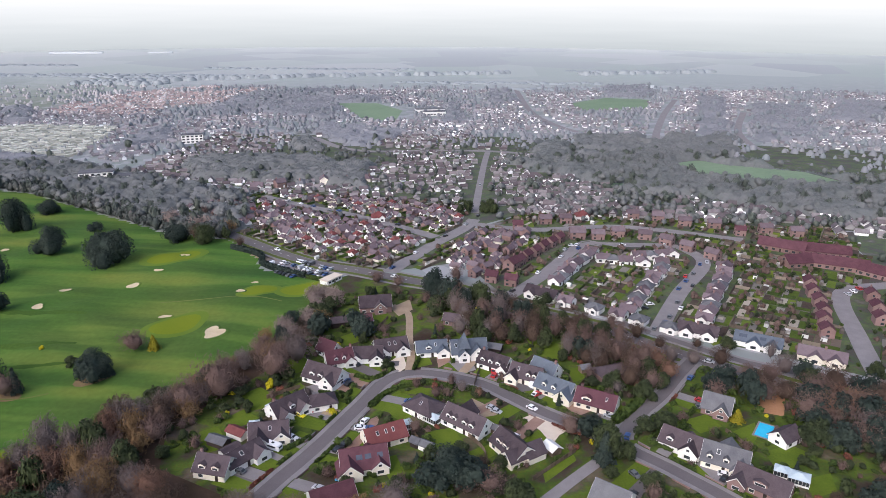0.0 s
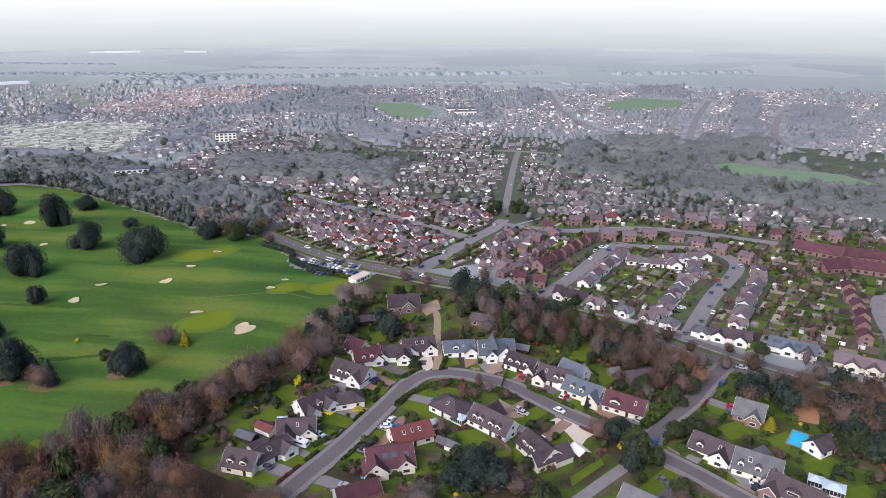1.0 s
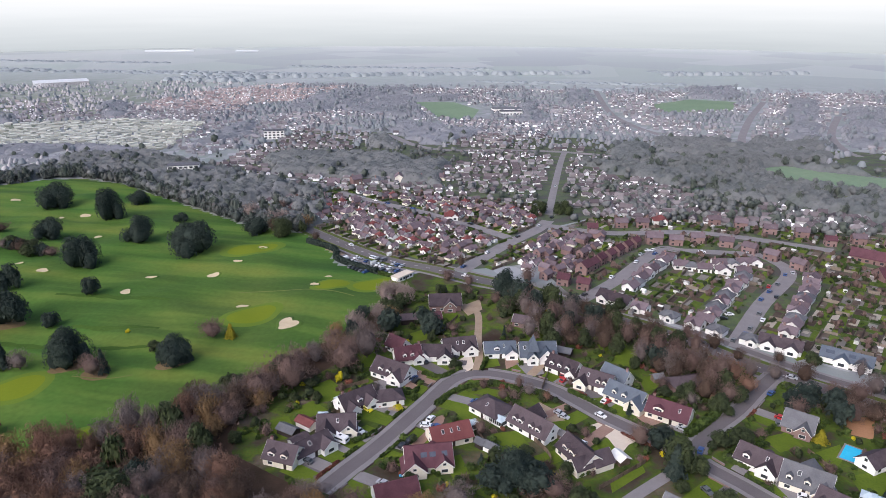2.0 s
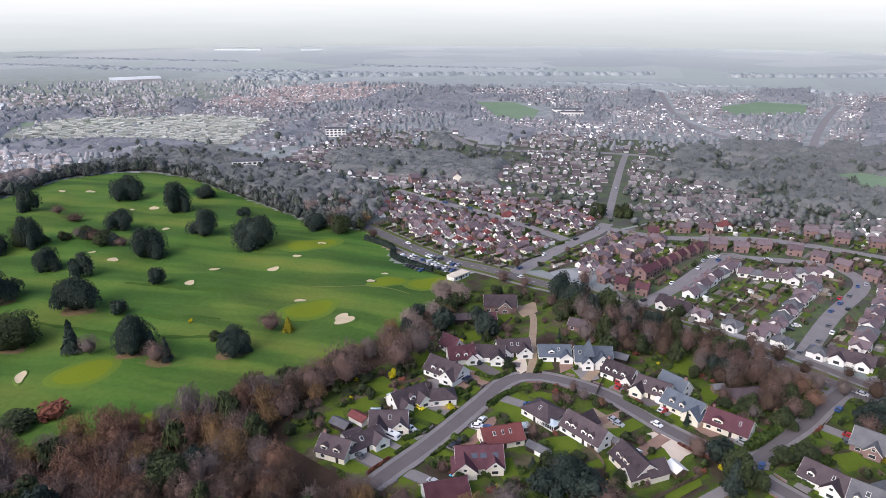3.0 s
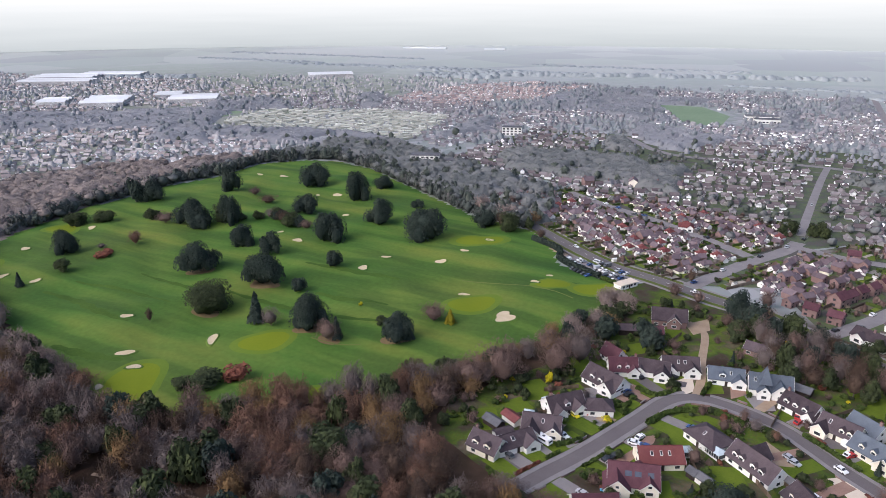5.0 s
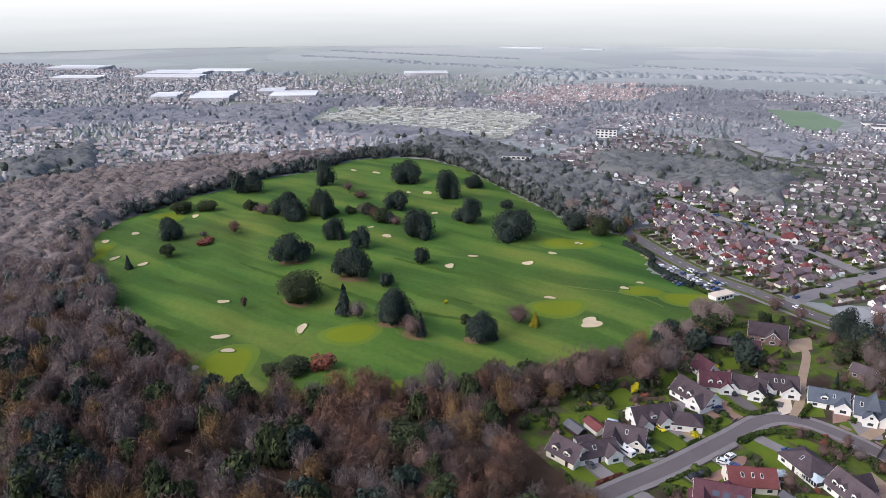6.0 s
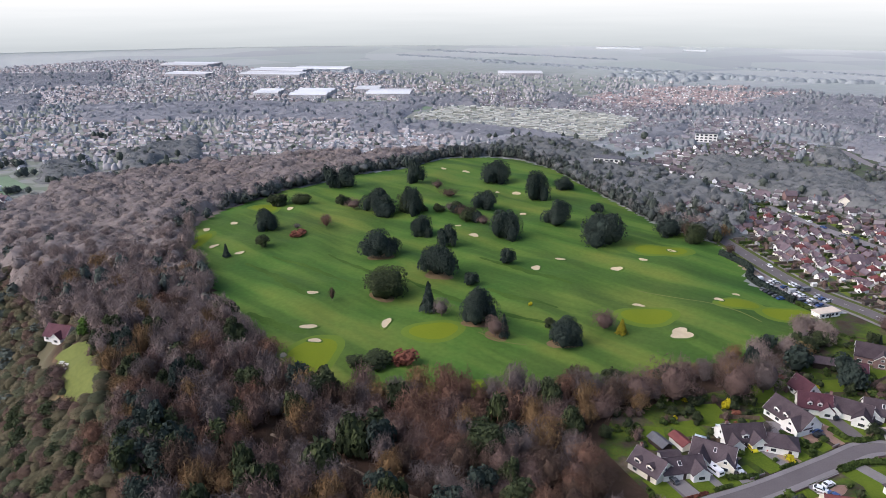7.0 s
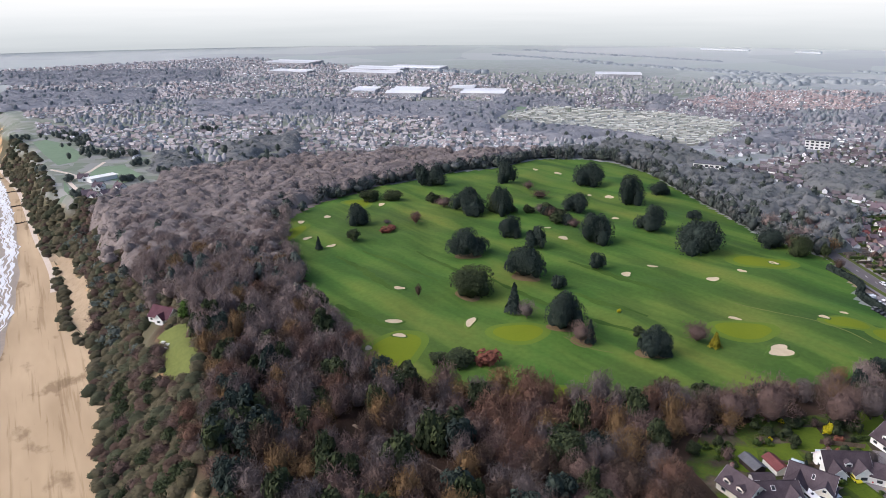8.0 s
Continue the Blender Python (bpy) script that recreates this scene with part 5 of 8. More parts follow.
s = Shape().add([(-4.6, -5.2, 5.6), (0.2, -5.2, 5.6), (0.2, 0.8, 5.6), (-4.6, 0.8, 5.6), (-2.2, -2.2, 12.2)], [(3, 2, 1, 0), (0, 1, 4), (1, 2, 4), (2, 3, 4), (3, 0, 4)])
part("tower_roof", s, R_SLATE, hm, "steep pyramid of grey slate")
house(21.2, 252.9, -34, 13, 8.5, RENDERW, R_BROWN, "white house with brown roof and three dormers", dormers=((-4, -1, 1.9), (-0.5, -1, 1.9), (3, -1, 1.9)), wings=((5.5, -1, 4, 1.0),), chimneys=((-5.5, 0.2),), group=CH)
house(33.2, 243.3, -28, 13, 9, CREAM, R_BROWN, "cream house with brown roof and garages", wings=((-4.5, -1, 5, 2.5),), dormers=((1.5, -1, 1.7), (4.0, -1, 1.7)), skylights=((-3, -1, 0.8),), group=CH)
house(40.9, 246.9, -42, 11, 8, RENDERW, R_SLATE, "plain slate-roofed wing with white gables and chimney", hr=7.0, chimneys=((4.5, 0),), group=CH)
house(43.1, 233.3, -38, 15, 9, CREAM, R_SLATE, "cream house with a slate roof and small dormers", wings=((5.5, -1, 6.5, 2.0),), dormers=((-3.5, -1, 1.8), (0.5, -1, 1.8)), group=CH)
house(56.6, 224.0, -29, 15, 9, CREAM, R_MAROON, "cream house under a plain maroon roof", dormers=((-3, -1, 3.6),), skylights=((4, -1, 0.8),), chimneys=((-6, 0.5),), group=CH)
house(-6.5, 219.9, -39, 13, 10.5, RENDERW, R_BROWN, "white bungalow with a large hipped brown roof", hr=5.8, hip=True, skylights=((0, -1, 0.8),), group=CH)
house(8.4, 210.1, -40, 17, 9, RENDERW, R_BROWN, "white house with grey-brown roof and paired dormers", hr=7.0, dormers=((-5.5, -1, 2.0), (-3, -1, 2.0), (1.5, -1, 2.0), (4.5, -1, 2.0)), wings=((-4, 1, 7, 3.0),), group=CH)
house(23.1, 195.5, -57, 14, 9.5, CREAM, R_BROWN, "cream house with brown roof, flat dormer and tall gable", dormers=((-3, -1, 2.6), (0.5, -1, 2.6)), wings=((5.0, 1, 7, 2.5), (4.5, -1, 6, 2.0)), group=CH)
house(-20.0, 202.1, 27, 14, 9.5, CREAM, R_RED, "cream bungalow with a bright red tiled roof", hr=6.2, skylights=((-3, -1, 1.0), (0, -1, 0.8), (2.6, -1, 0.8)), group=CH)
house(-25.4, 188.1, 15, 15, 11, CREAM, R_MAROON, "cream house with a maroon roof, skylights and solar panels", hr=7.4, wings=((-5, -1, 7.5, 2.5), (4.5, -1, 5.5, 1.0)), solar=((-5.5, 1, 2.0), (-1.6, -1, 2.0), (1.2, -1, 2.0), (5, -1, 1.8)), dormers=((2, 1, 2.0),), group=CH)
house(-32.7, 170.1, 27, 13, 9.5, RENDERW, R_MAROON, "white house with a dark maroon roof behind trees", group=CH)
house(80.1, 198.3, -39, 14, 9, RENDERW, R_BROWN, "white chalet bungalow with brown roof and dormers", dormers=((-3.5, -1, 2.2), (1.2, 1, 2.4)), wings=((3.5, -1, 6, 1.5),), skylights=((2.4, -1, 0.8),), group=CH)
house(90.9, 189.5, -30, 14, 10, CREAM, R_GREY, "cream house with a large grey slate roof", hr=7.4, dormers=((-4.5, -1, 1.8), (0.5, -1, 1.8)), wings=((5, -1, 5.5, 2.0), (0, 1, 6, 3)), skylights=((-2.2, -1, 1.2),), group=CH)
house(97.5, 177.1, -41, 16, 9, BRICK, R_BROWN, "brick house with brown roof and a long skylit dormer", wings=((-6, -1, 5, 2.0),), dormers=((0, -1, 4.2),), group=CH)
house(99.9, 221.0, -31, 10, 9, BRICK, R_GREY, "red brick house with a grey tiled roof", hr=7.2, wings=((2, -1, 5, 1.5),), group=CH)
house(116, 202.5, 32, 9, 7, RENDERW, R_BROWN, "white pool house with a dark brown roof", hr=5.4, group=CH)
house(50.3, 170.7, -37, 11, 9, RENDERW, R_GREY, "white house with a grey roof near the track", group=CH)
house(-33.1, 310.1, 11, 15, 9, BRICK, R_BROWN, "brick house with brown roof beside the gravel lane", he=3.4, hr=7.4, wings=((2, -1, 5.5, 1.8),), group="houses by the lane")
house(-37.9, 294.1, 18, 9, 7, TIMBER, R_MAROON, "low timber outbuilding with maroon roof", hr=4.6, group="houses by the lane")
house(-48.2, 291.8, 18, 7, 5, DARKTIMBER, R_BROWN, "dark timber barn with a brown roof", hr=4.4, group="houses by the lane", windows=False)
house(4.5, 294.6, -19, 8, 6, BRICK, R_BROWN, "small brick cottage with brown roof among trees", hr=5.0, group="houses by the lane")
house(67.4, 246.4, 21, 14, 8, BRICK, R_BROWN, "low brick bungalow half hidden by trees", hr=4.8, hip=True, group="houses by the lane")
house(-323, 110, 25, 12, 9, RENDERW, R_MAROON, "white cliff-top house with a brown roof", wings=((2, -1, 5, 1.5),), group="cliff-top house").location.z = float(land(-323, 110)) + 0.2

# ---- bungalows and terraces beyond the main road ----
SIMPLE = True
BUN = "bungalows beyond the main road"
bun = house(61, 317.5, 142, 7.4, 6.4, RENDERW, R_DUN, "white gabled bungalow with a brown tiled roof", hr=4.8, wings=((0.6, 1, 4.2, 1.3),), chimneys=((2.4, 0.3),), group=BUN)
bunh = house(103, 288, 150, 7.6, 6.6, RENDERW, R_GREY, "white bungalow with a grey hipped roof", hr=4.7, hip=True, wings=((-1.2, 1, 3.6, 1.2),), group=BUN)
semi = house(85, 423, 0, 9.5, 7.2, BRICK, R_DUN, "two-storey brick house with a brown tiled roof", he=4.8, hr=7.4, chimneys=((3, 0.3),), group="brick houses beyond the main road")
semir = house(38, 366, 55, 7.6, 7, BRICK, R_MAROON, "two-storey red brick terrace with a maroon roof", he=4.8, hr=7.4, chimneys=((3, 0.3),), group="brick terrace")
villa = house(-45, 460, 10, 9, 7.4, RENDERW, R_RED, "white house with a red tiled roof", he=3.0, hr=6.2, hip=True, wings=((2.2, -1, 4, 1.2),), chimneys=((-2.4, 1),), group="houses behind the parade", windows=False)
chalet = house(-101, 427, -40, 8.8, 6.6, RENDERW, R_DUN, "white house with a brown roof and gable", he=2.7, hr=5.6, wings=((-2.2, -1, 4.0, 1.2),), chimneys=((3, 0.5),), group="houses behind the parade", windows=False)
hipped = house(-118, 462, 50, 8.8, 7, CREAM, R_DUN, "cream bungalow with a hipped brown roof", he=2.7, hr=5.2, hip=True, wings=((2, -1, 3.8, 1.2),), group="houses behind the parade", windows=False)
brickie = house(-66, 432, 50, 8.4, 6.8, BRICK, R_DUN, "brick bungalow with a brown roof", he=2.7, hr=5.4, wings=((2, 1, 3.8, 1.2),), group="houses behind the parade", windows=False)


def copies(src, *places, size=1.0):
    for x, y, rot in places:
        copy_thing(src, pose(x, y, 0, 0, 0, rot) @ Matrix.Scale(size, 4))
        HOUSES.append((x, y, 13.0))


copies(bun, (83, 302, 142))
copies(bunh, (73, 309, 142), (91, 296, 142))
copies(bun, (101, 329, 235), (110, 345, 235), (118, 358, 235), (93, 314, 235), (127, 305, 55), (134, 320, 55), (141, 333, 55), (148, 345, 55), (158, 367, 55), (60, 344, 55), (67, 357, 55), (75, 371, 55), (84, 385, 55), (92, 380, 0), (104, 376, 0), (124, 373, 0), (114, 385, 180), (128, 388, 180))
copies(bunh, (105.5, 337, 325), (122, 365, 325), (130.5, 312.5, 145), (144.5, 339, 145), (63.5, 350.5, 145), (79.5, 378, 145), (98, 378, 0), (121, 386, 180), (97, 321.5, 325))
copies(bun, (114, 351.5, 325), (137.5, 326.5, 145), (152, 352, 145), (71, 364, 145), (88, 392, 145), (114, 374, 90), (135, 389, 90), (122.5, 297.5, 145), (155, 359.5, 145), (89, 306.5, 325))
copies(semi, (98, 422, -5), (112, 428, 0), (128, 422, -15), (139, 412, -40), (148, 400, -45), (158, 386, -50), (69, 455, 5), (83, 457, 0), (132, 469, 0), (148, 463, -10), (163, 452, -10), (181, 447, -10), (211, 437, -5), (228, 430, -8), size=0.84)
copies(semir, (43, 374, 55), (48, 382, 55), (54, 390, 55), (60, 399, 55), (66, 407, 55), (72, 415, 55), (193, 342, 75), (189, 330, 75), (186, 318, 75), (182, 306, 75), (177, 296, 75), (172, 284, 75), (216, 325, 75), (210, 310, 75), (204, 297, 75), (192, 431, -8), (26, 348, -20), (36, 343, -20), (49, 441, 0), size=0.84)
copies(villa, (96, 465, 0))

twin = house(114.5, 284, 152, 17, 8, RENDERW, R_BROWN, "long white bungalow with two gables and a brown roof", hr=5.6, wings=((-4.6, 1, 5.6, 1.8), (4.4, 1, 5.6, 1.8)), chimneys=((0.5, 0.3),), group=BUN)
house(137, 273.5, 151, 19, 8, RENDERW, R_SLATE, "long white bungalow with dark slate roof and solar panels", hr=5.6, wings=((-5.6, 1, 5.6, 1.8), (1.4, 1, 5.6, 1.8)), solar=((6.2, 1, 3.2), (-1.8, 1, 2.4)), group=BUN)
house(158, 260.5, 151, 18, 8, CREAM, R_DUN, "long cream bungalow with two gables and a grey-brown roof", hr=5.5, wings=((-5.0, 1, 5.4, 1.6), (2.4, 1, 5.4, 1.6)), chimneys=((-1.0, 0.3),), group=BUN)
copies(twin, (50, 326, 143))

# maroon-roofed school of long low blocks
for x, y, rot, L, W in ((206, 402, -35, 26, 11), (226, 394, -20, 30, 10), (204, 376, 10, 20, 11), (222, 372, -25, 34, 11), (240, 356, -50, 22, 10)):
    house(x, y, rot, L, W, BRICK, R_MAROON, "long low school block with a maroon tiled roof", he=3.0, hr=6.6, group="school blocks", name="school_block", category="school")

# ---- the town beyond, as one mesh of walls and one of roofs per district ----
# Roofs step paler by distance and walls are greyed: haze in the colours.
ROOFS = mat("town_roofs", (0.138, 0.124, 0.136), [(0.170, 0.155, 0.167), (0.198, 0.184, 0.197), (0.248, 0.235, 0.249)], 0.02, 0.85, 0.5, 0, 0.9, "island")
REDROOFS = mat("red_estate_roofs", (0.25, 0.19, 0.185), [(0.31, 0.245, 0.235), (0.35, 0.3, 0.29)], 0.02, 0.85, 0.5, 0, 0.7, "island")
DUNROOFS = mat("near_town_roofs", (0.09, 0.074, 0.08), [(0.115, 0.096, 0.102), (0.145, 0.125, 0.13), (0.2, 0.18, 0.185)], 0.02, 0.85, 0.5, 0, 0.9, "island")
HAZEROOFS = mat("hazed_seaside_roofs", (0.250, 0.213, 0.210), [(0.294, 0.256, 0.252), (0.331, 0.299, 0.294), (0.413, 0.384, 0.378)], 0.02, 0.85, 0.5, 0, 0.9, "island")
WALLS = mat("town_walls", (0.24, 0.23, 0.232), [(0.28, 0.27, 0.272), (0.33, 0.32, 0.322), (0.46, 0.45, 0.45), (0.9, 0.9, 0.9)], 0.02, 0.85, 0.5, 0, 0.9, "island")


def leafy(x, y):
    """Where trees crowd the town: above about a third no house finds room."""
    return waves(x, y, 47.0) + 0.5 * waves(y, x, 21.0)


def district(name, ring, angle, row, gap, seed, roofs, label, holes=(), size=1.0, lines=(), bend=0.0, source=None):
    """Rows of houses along bending streets inside an outline."""
    r = np.random.RandomState(seed)
    q = np.array(ring, float)
    cx, cy = q.mean(0)
    reach = np.abs(q - (cx, cy)).max() * 1.5
    a = radians(angle)
    walls, roof = Shape(), Shape()
    count = 0
    v = -reach
    while v < reach:
        for off in (0, row * 0.42):
            u = -reach
            while u < reach:
                u += gap * (0.8 + 0.5 * r.rand())
                vv = v + off + bend * math.sin(u / 90.0 + v / 260.0) + 2.5 * r.randn()
                x, y = cx + u * math.cos(a) - vv * math.sin(a), cy + u * math.sin(a) + vv * math.cos(a)
                if not inside(x, y, ring) or (not source and leafy(x, y) > (0.24 if x > -430 else 0.5) + 0.12 * r.randn()) or any(inside(x, y, h) for h in holes) or any(to_line(x, y, l) < (8 if source else 9) for l in lines):
                    continue
                L, W, he = (9 + 5 * r.rand()) * size, (7 + 2 * r.rand()) * size, (2.7 if r.rand() < 0.7 else 4.2) * min(1.0, size + 0.15)
                hr = he + (2.6 + r.rand()) * min(1.0, size + 0.05)
                rot = angle + bend * 0.3 * math.cos(u / 90.0 + v / 260.0) + 90 * (r.rand() < 0.35) + 8 * r.randn()
                count += 1
                if source:
                    HOUSES.append((x, y, 13.0 * size))
                    copy_thing(source[r.randint(len(source))], pose(x, y, 0, 0, 0, rot) @ Matrix.Scale(size, 4))
                    continue
                s = Shape()
                gable_wall(s, L, W, he, hr, False)
                turned(s, rot, x, y)
                walls.add(s.v, s.f)
                s = Shape()
                if r.rand() < 0.35:
                    hip_roof(s, L, W, he, hr)
                else:
                    gable_roof(s, L, W, he, hr)
                turned(s, rot, x, y)
                roof.add(s.v, s.f)
        v += row
    if source:
        return count
    t = thing(name, Matrix.Identity(4), label, "houses", kind="stuff")
    tagged(part("walls", walls, WALLS, t), kind="stuff")
    tagged(part("roofs", roof, roofs, t), kind="stuff")
    return count


district("parade_houses", [(-190, 492), (-128, 440), (-84, 400), (-48, 380), (-26, 374), (0, 405), (10, 440), (18, 486), (-60, 512), (-140, 528)], -40, 17, 7.4, 11, ROOFS, "", (), 0.62, [MAIN, ROAD_F, STREET_G], 2, [chalet, hipped, chalet, brickie, hipped, chalet, villa, brickie, chalet, hipped, chalet, brickie])
district("lane_houses", [(6, 350), (26, 352), (45, 400), (70, 440), (20, 436), (0, 395)], 58, 18, 8.0, 12, ROOFS, "", (), 0.68, [MAIN, ROAD_F, ROAD_C, STREET_H], 2, [chalet, hipped, brickie, semi])
PLAIN = []
for k, (L, W, he, hr, hip, wm, rm, lb) in enumerate((
        (9.5, 7, 2.7, 5.4, False, RENDERW, R_DUN, "white bungalow with a brown tiled roof"), (8, 7, 4.6, 7.2, False, BRICK, R_DUN, "brick house with a brown tiled roof"),
        (9, 7.4, 2.8, 5.6, True, RENDERW, R_GREY, "white bungalow with a hipped grey roof"), (9.5, 7, 4.6, 7.2, False, CREAM, R_DUN, "cream two-storey house with a brown roof"),
        (7.5, 6.6, 2.8, 5.8, False, RENDERW, R_DUN, "small white chalet with a steep brown roof"), (9.5, 7.5, 2.8, 5.4, True, CREAM, R_DUN, "cream bungalow with a brown hipped roof"))):
    PLAIN.append(house(-150 + 17 * k, 545 + 6 * k, 10 + 30 * k, L, W, wm, rm, lb, he, hr, hip, windows=False, wings=((1.6, -1, 4, 1.2),) if k % 2 == 0 else (), chimneys=((-2.6, 0.4),), group="houses of the near town"))
PARK = [(-633, 676), (-645, 790), (-506, 850), (-391, 845), (-375, 771), (-358, 667), (-457, 683), (-560, 655)]
GROVES = [[(-344, 993), (-321, 1199), (-271, 1201), (-264, 979), (-307, 940)], [(-327, 1199), (-274, 1217), (-192, 1247), (-142, 911), (-202, 944), (-261, 968)], [(-173, 807), (-151, 807), (-128, 707), (-153, 706)],
          [(-242, 646), (-202, 674), (-104, 655), (-91, 565), (-217, 576)], [(-113, 629), (-68, 643), (-58, 543), (-100, 555)], [(-2, 1080), (25, 1080), (27, 888), (-1, 887)], [(98, 763), (136, 771), (109, 606), (79, 606)],
          [(142, 782), (349, 813), (289, 673), (210, 672), (114, 640)], [(298, 1332), (386, 1336), (347, 1165), (262, 1165)], [(420, 1180), (455, 1150), (320, 776), (283, 775)]]
GROVES += [[(470, 1080), (540, 1040), (410, 771), (335, 756)], [(620, 1120), (690, 1090), (558, 894), (496, 915)], [(-180, 1120), (-81, 1184), (-149, 1000), (-106, 897), (-144, 911)], [(-163, 896), (-101, 853), (-37, 814), (-86, 720), (-130, 741)],
           [(74, 1257), (142, 1287), (122, 1103), (63, 1068)], [(-678, 237), (-671, 277), (-592, 243), (-613, 213)], [(-683, 307), (-703, 413), (-594, 348), (-583, 266)], [(-1067, 432), (-924, 613), (-710, 765), (-611, 639), (-786, 521), (-920, 378)]]
GROVES += [[(-1395, 245), (-1252, 456), (-1071, 381), (-1140, 197)], [(-792, 825), (-703, 899), (-604, 790), (-662, 795), (-672, 691)], [(-628, 988), (-598, 1019), (-517, 884), (-542, 867)], [(-692, 621), (-665, 670), (-544, 563), (-595, 534)],
           [(-433, 609), (-371, 655), (-323, 622), (-385, 544)], [(-350, 781), (-340, 881), (-299, 753), (-346, 668)], [(-1823, 327), (-1563, 717), (-1312, 600), (-1529, 271)], [(-640, 640), (-560, 650), (-457, 680), (-365, 662), (-420, 610), (-520, 585), (-600, 600)]]
SPORTS = [(193, 1083), (263, 1153), (328, 1132), (294, 1026), (195, 1005)]
PLAYING = [(-163, 1072), (-102, 1074), (-40, 1010), (-40, 898), (-113, 920)]
WOODBELT = [(51, 656), (100, 600), (121, 571), (145, 547), (196, 520), (251, 478), (303, 462), (420, 440), (700, 480), (700, 560), (351, 590), (298, 640), (225, 700), (141, 665)]
STRIP = [(206, 643), (242, 664), (324, 615), (350, 550), (301, 563), (232, 588)]
NORTHBELT = [(-250, 500), (-130, 445), (-150, 520), (-280, 600), (-420, 640), (-430, 570), (-365, 560)]
lines_t = [ROAD_F, AVENUE, FAR_LANE, HILL_STREET, HILL_LANE, EAST_LANE, STREET_G, STREET_H, MAIN]
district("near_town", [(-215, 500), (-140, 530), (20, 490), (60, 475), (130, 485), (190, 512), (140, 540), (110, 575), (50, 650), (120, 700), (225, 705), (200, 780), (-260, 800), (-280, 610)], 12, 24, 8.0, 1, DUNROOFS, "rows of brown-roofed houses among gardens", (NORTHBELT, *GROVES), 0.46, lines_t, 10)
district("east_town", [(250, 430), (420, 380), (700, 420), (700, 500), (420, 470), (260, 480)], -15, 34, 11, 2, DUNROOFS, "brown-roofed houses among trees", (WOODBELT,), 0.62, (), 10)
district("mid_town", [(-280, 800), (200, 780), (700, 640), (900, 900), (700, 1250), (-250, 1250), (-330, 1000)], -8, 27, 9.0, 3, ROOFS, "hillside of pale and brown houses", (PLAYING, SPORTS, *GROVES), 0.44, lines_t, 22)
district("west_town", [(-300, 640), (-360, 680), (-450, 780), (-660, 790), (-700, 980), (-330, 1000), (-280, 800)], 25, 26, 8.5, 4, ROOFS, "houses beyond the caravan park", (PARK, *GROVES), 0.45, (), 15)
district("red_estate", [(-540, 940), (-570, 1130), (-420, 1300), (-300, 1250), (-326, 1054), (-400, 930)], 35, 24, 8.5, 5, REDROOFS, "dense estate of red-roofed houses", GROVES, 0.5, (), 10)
district("beach_town", [(-460, 515), (-545, 430), (-582, 350), (-600, 250), (-640, 222), (-720, 215), (-790, 205), (-900, 190), (-1150, 225), (-1300, 330), (-1250, 620), (-900, 720), (-660, 610), (-430, 600)], 38, 28, 9.5, 6, HAZEROOFS, "seaside town of close-set houses, paled for haze", (PARK, *GROVES), 0.48, (), 12)
district("far_west_town", [(-1150, 225), (-1900, 330), (-1900, 900), (-1100, 1050), (-700, 980), (-660, 790), (-900, 720), (-1250, 620)], 30, 38, 13, 7, HAZEROOFS, "distant seaside town", GROVES, 0.52, (), 12)


# White sheet roofs toned down in colour to suit haze at this distance.
SHEDROOF = mat("pale_sheet_roof", (0.48, 0.49, 0.5), (0.68, 0.69, 0.7), 0.02, 0.7, 0.3, 0, 0.6)


def shed(x, y, rot, L, W, h, label):
    """A large flat industrial building with a low pitched white roof."""
    b = thing("warehouse", pose(x, y, 0, 0, 0, rot), label, "warehouse", "industrial estate")
    part("wall", Shape().box(-L / 2, -W / 2, -0.3, L / 2, W / 2, h), WALLS, b)
    for k in range(3):
        s = Shape()
        gable_roof(s, L, W / 3.02, h, h + 2.2, 0.0, 0.3)
        part("roof", turned(s, 0, 0, (k - 1) * W / 3), SHEDROOF, b)


for x, y, rot, L, W in ((-911, 742, 38, 60, 90), (-971, 700, 38, 40, 50), (-815, 820, 38, 70, 60), (-880, 835, 38, 40, 40), (-845, 1231, 38, 90, 40), (-1295, 970, 30, 120, 70), (-1594, 929, 30, 120, 80), (-1256, 1050, 30, 120, 60), (-1367, 790, 30, 90, 40), (-1230, 900, 30, 130, 50)):
    shed(x, y, rot, L, W, 6, "large white-roofed warehouse on an industrial estate")

# caravan park
r = np.random.RandomState(9)
s = Shape()
for x, y in scatter(PARK, 8.0, 8):
    if r.rand() < 0.9:
        c = Shape().box(-3.6, -1.4, 0.3, 3.6, 1.4, 2.3).prism([(-3.7, -1.5, 2.3), (-3.7, 1.5, 2.3), (-3.7, 0, 2.8)], (7.4, 0, 0))
        turned(c, 38 + 6 * r.randn() + 90 * (r.rand() < 0.15), x, y)
        s.add(c.v, c.f)
STATIC = mat("static_caravans", (0.3, 0.3, 0.255), [(0.4, 0.4, 0.345), (0.54, 0.54, 0.48)], 0.02, 0.6, 0.5, 0, 0.7, "island")
tagged(new("caravan_park", s.mesh("caravan_park", STATIC)), "rows of cream static caravans close together", "caravans", kind="stuff")
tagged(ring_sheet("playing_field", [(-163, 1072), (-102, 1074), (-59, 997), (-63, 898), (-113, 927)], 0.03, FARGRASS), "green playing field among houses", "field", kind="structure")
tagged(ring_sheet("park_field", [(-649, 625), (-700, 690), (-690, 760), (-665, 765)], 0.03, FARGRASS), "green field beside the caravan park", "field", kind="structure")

# Evergreens and tree lines far off, haze mixed into their base colours.
FARHAZEGREEN = mat("hazed_far_evergreens", (0.16, 0.178, 0.19), (0.21, 0.228, 0.24), 0.02, 0.9, 0.1, 0, 0.15, "island")
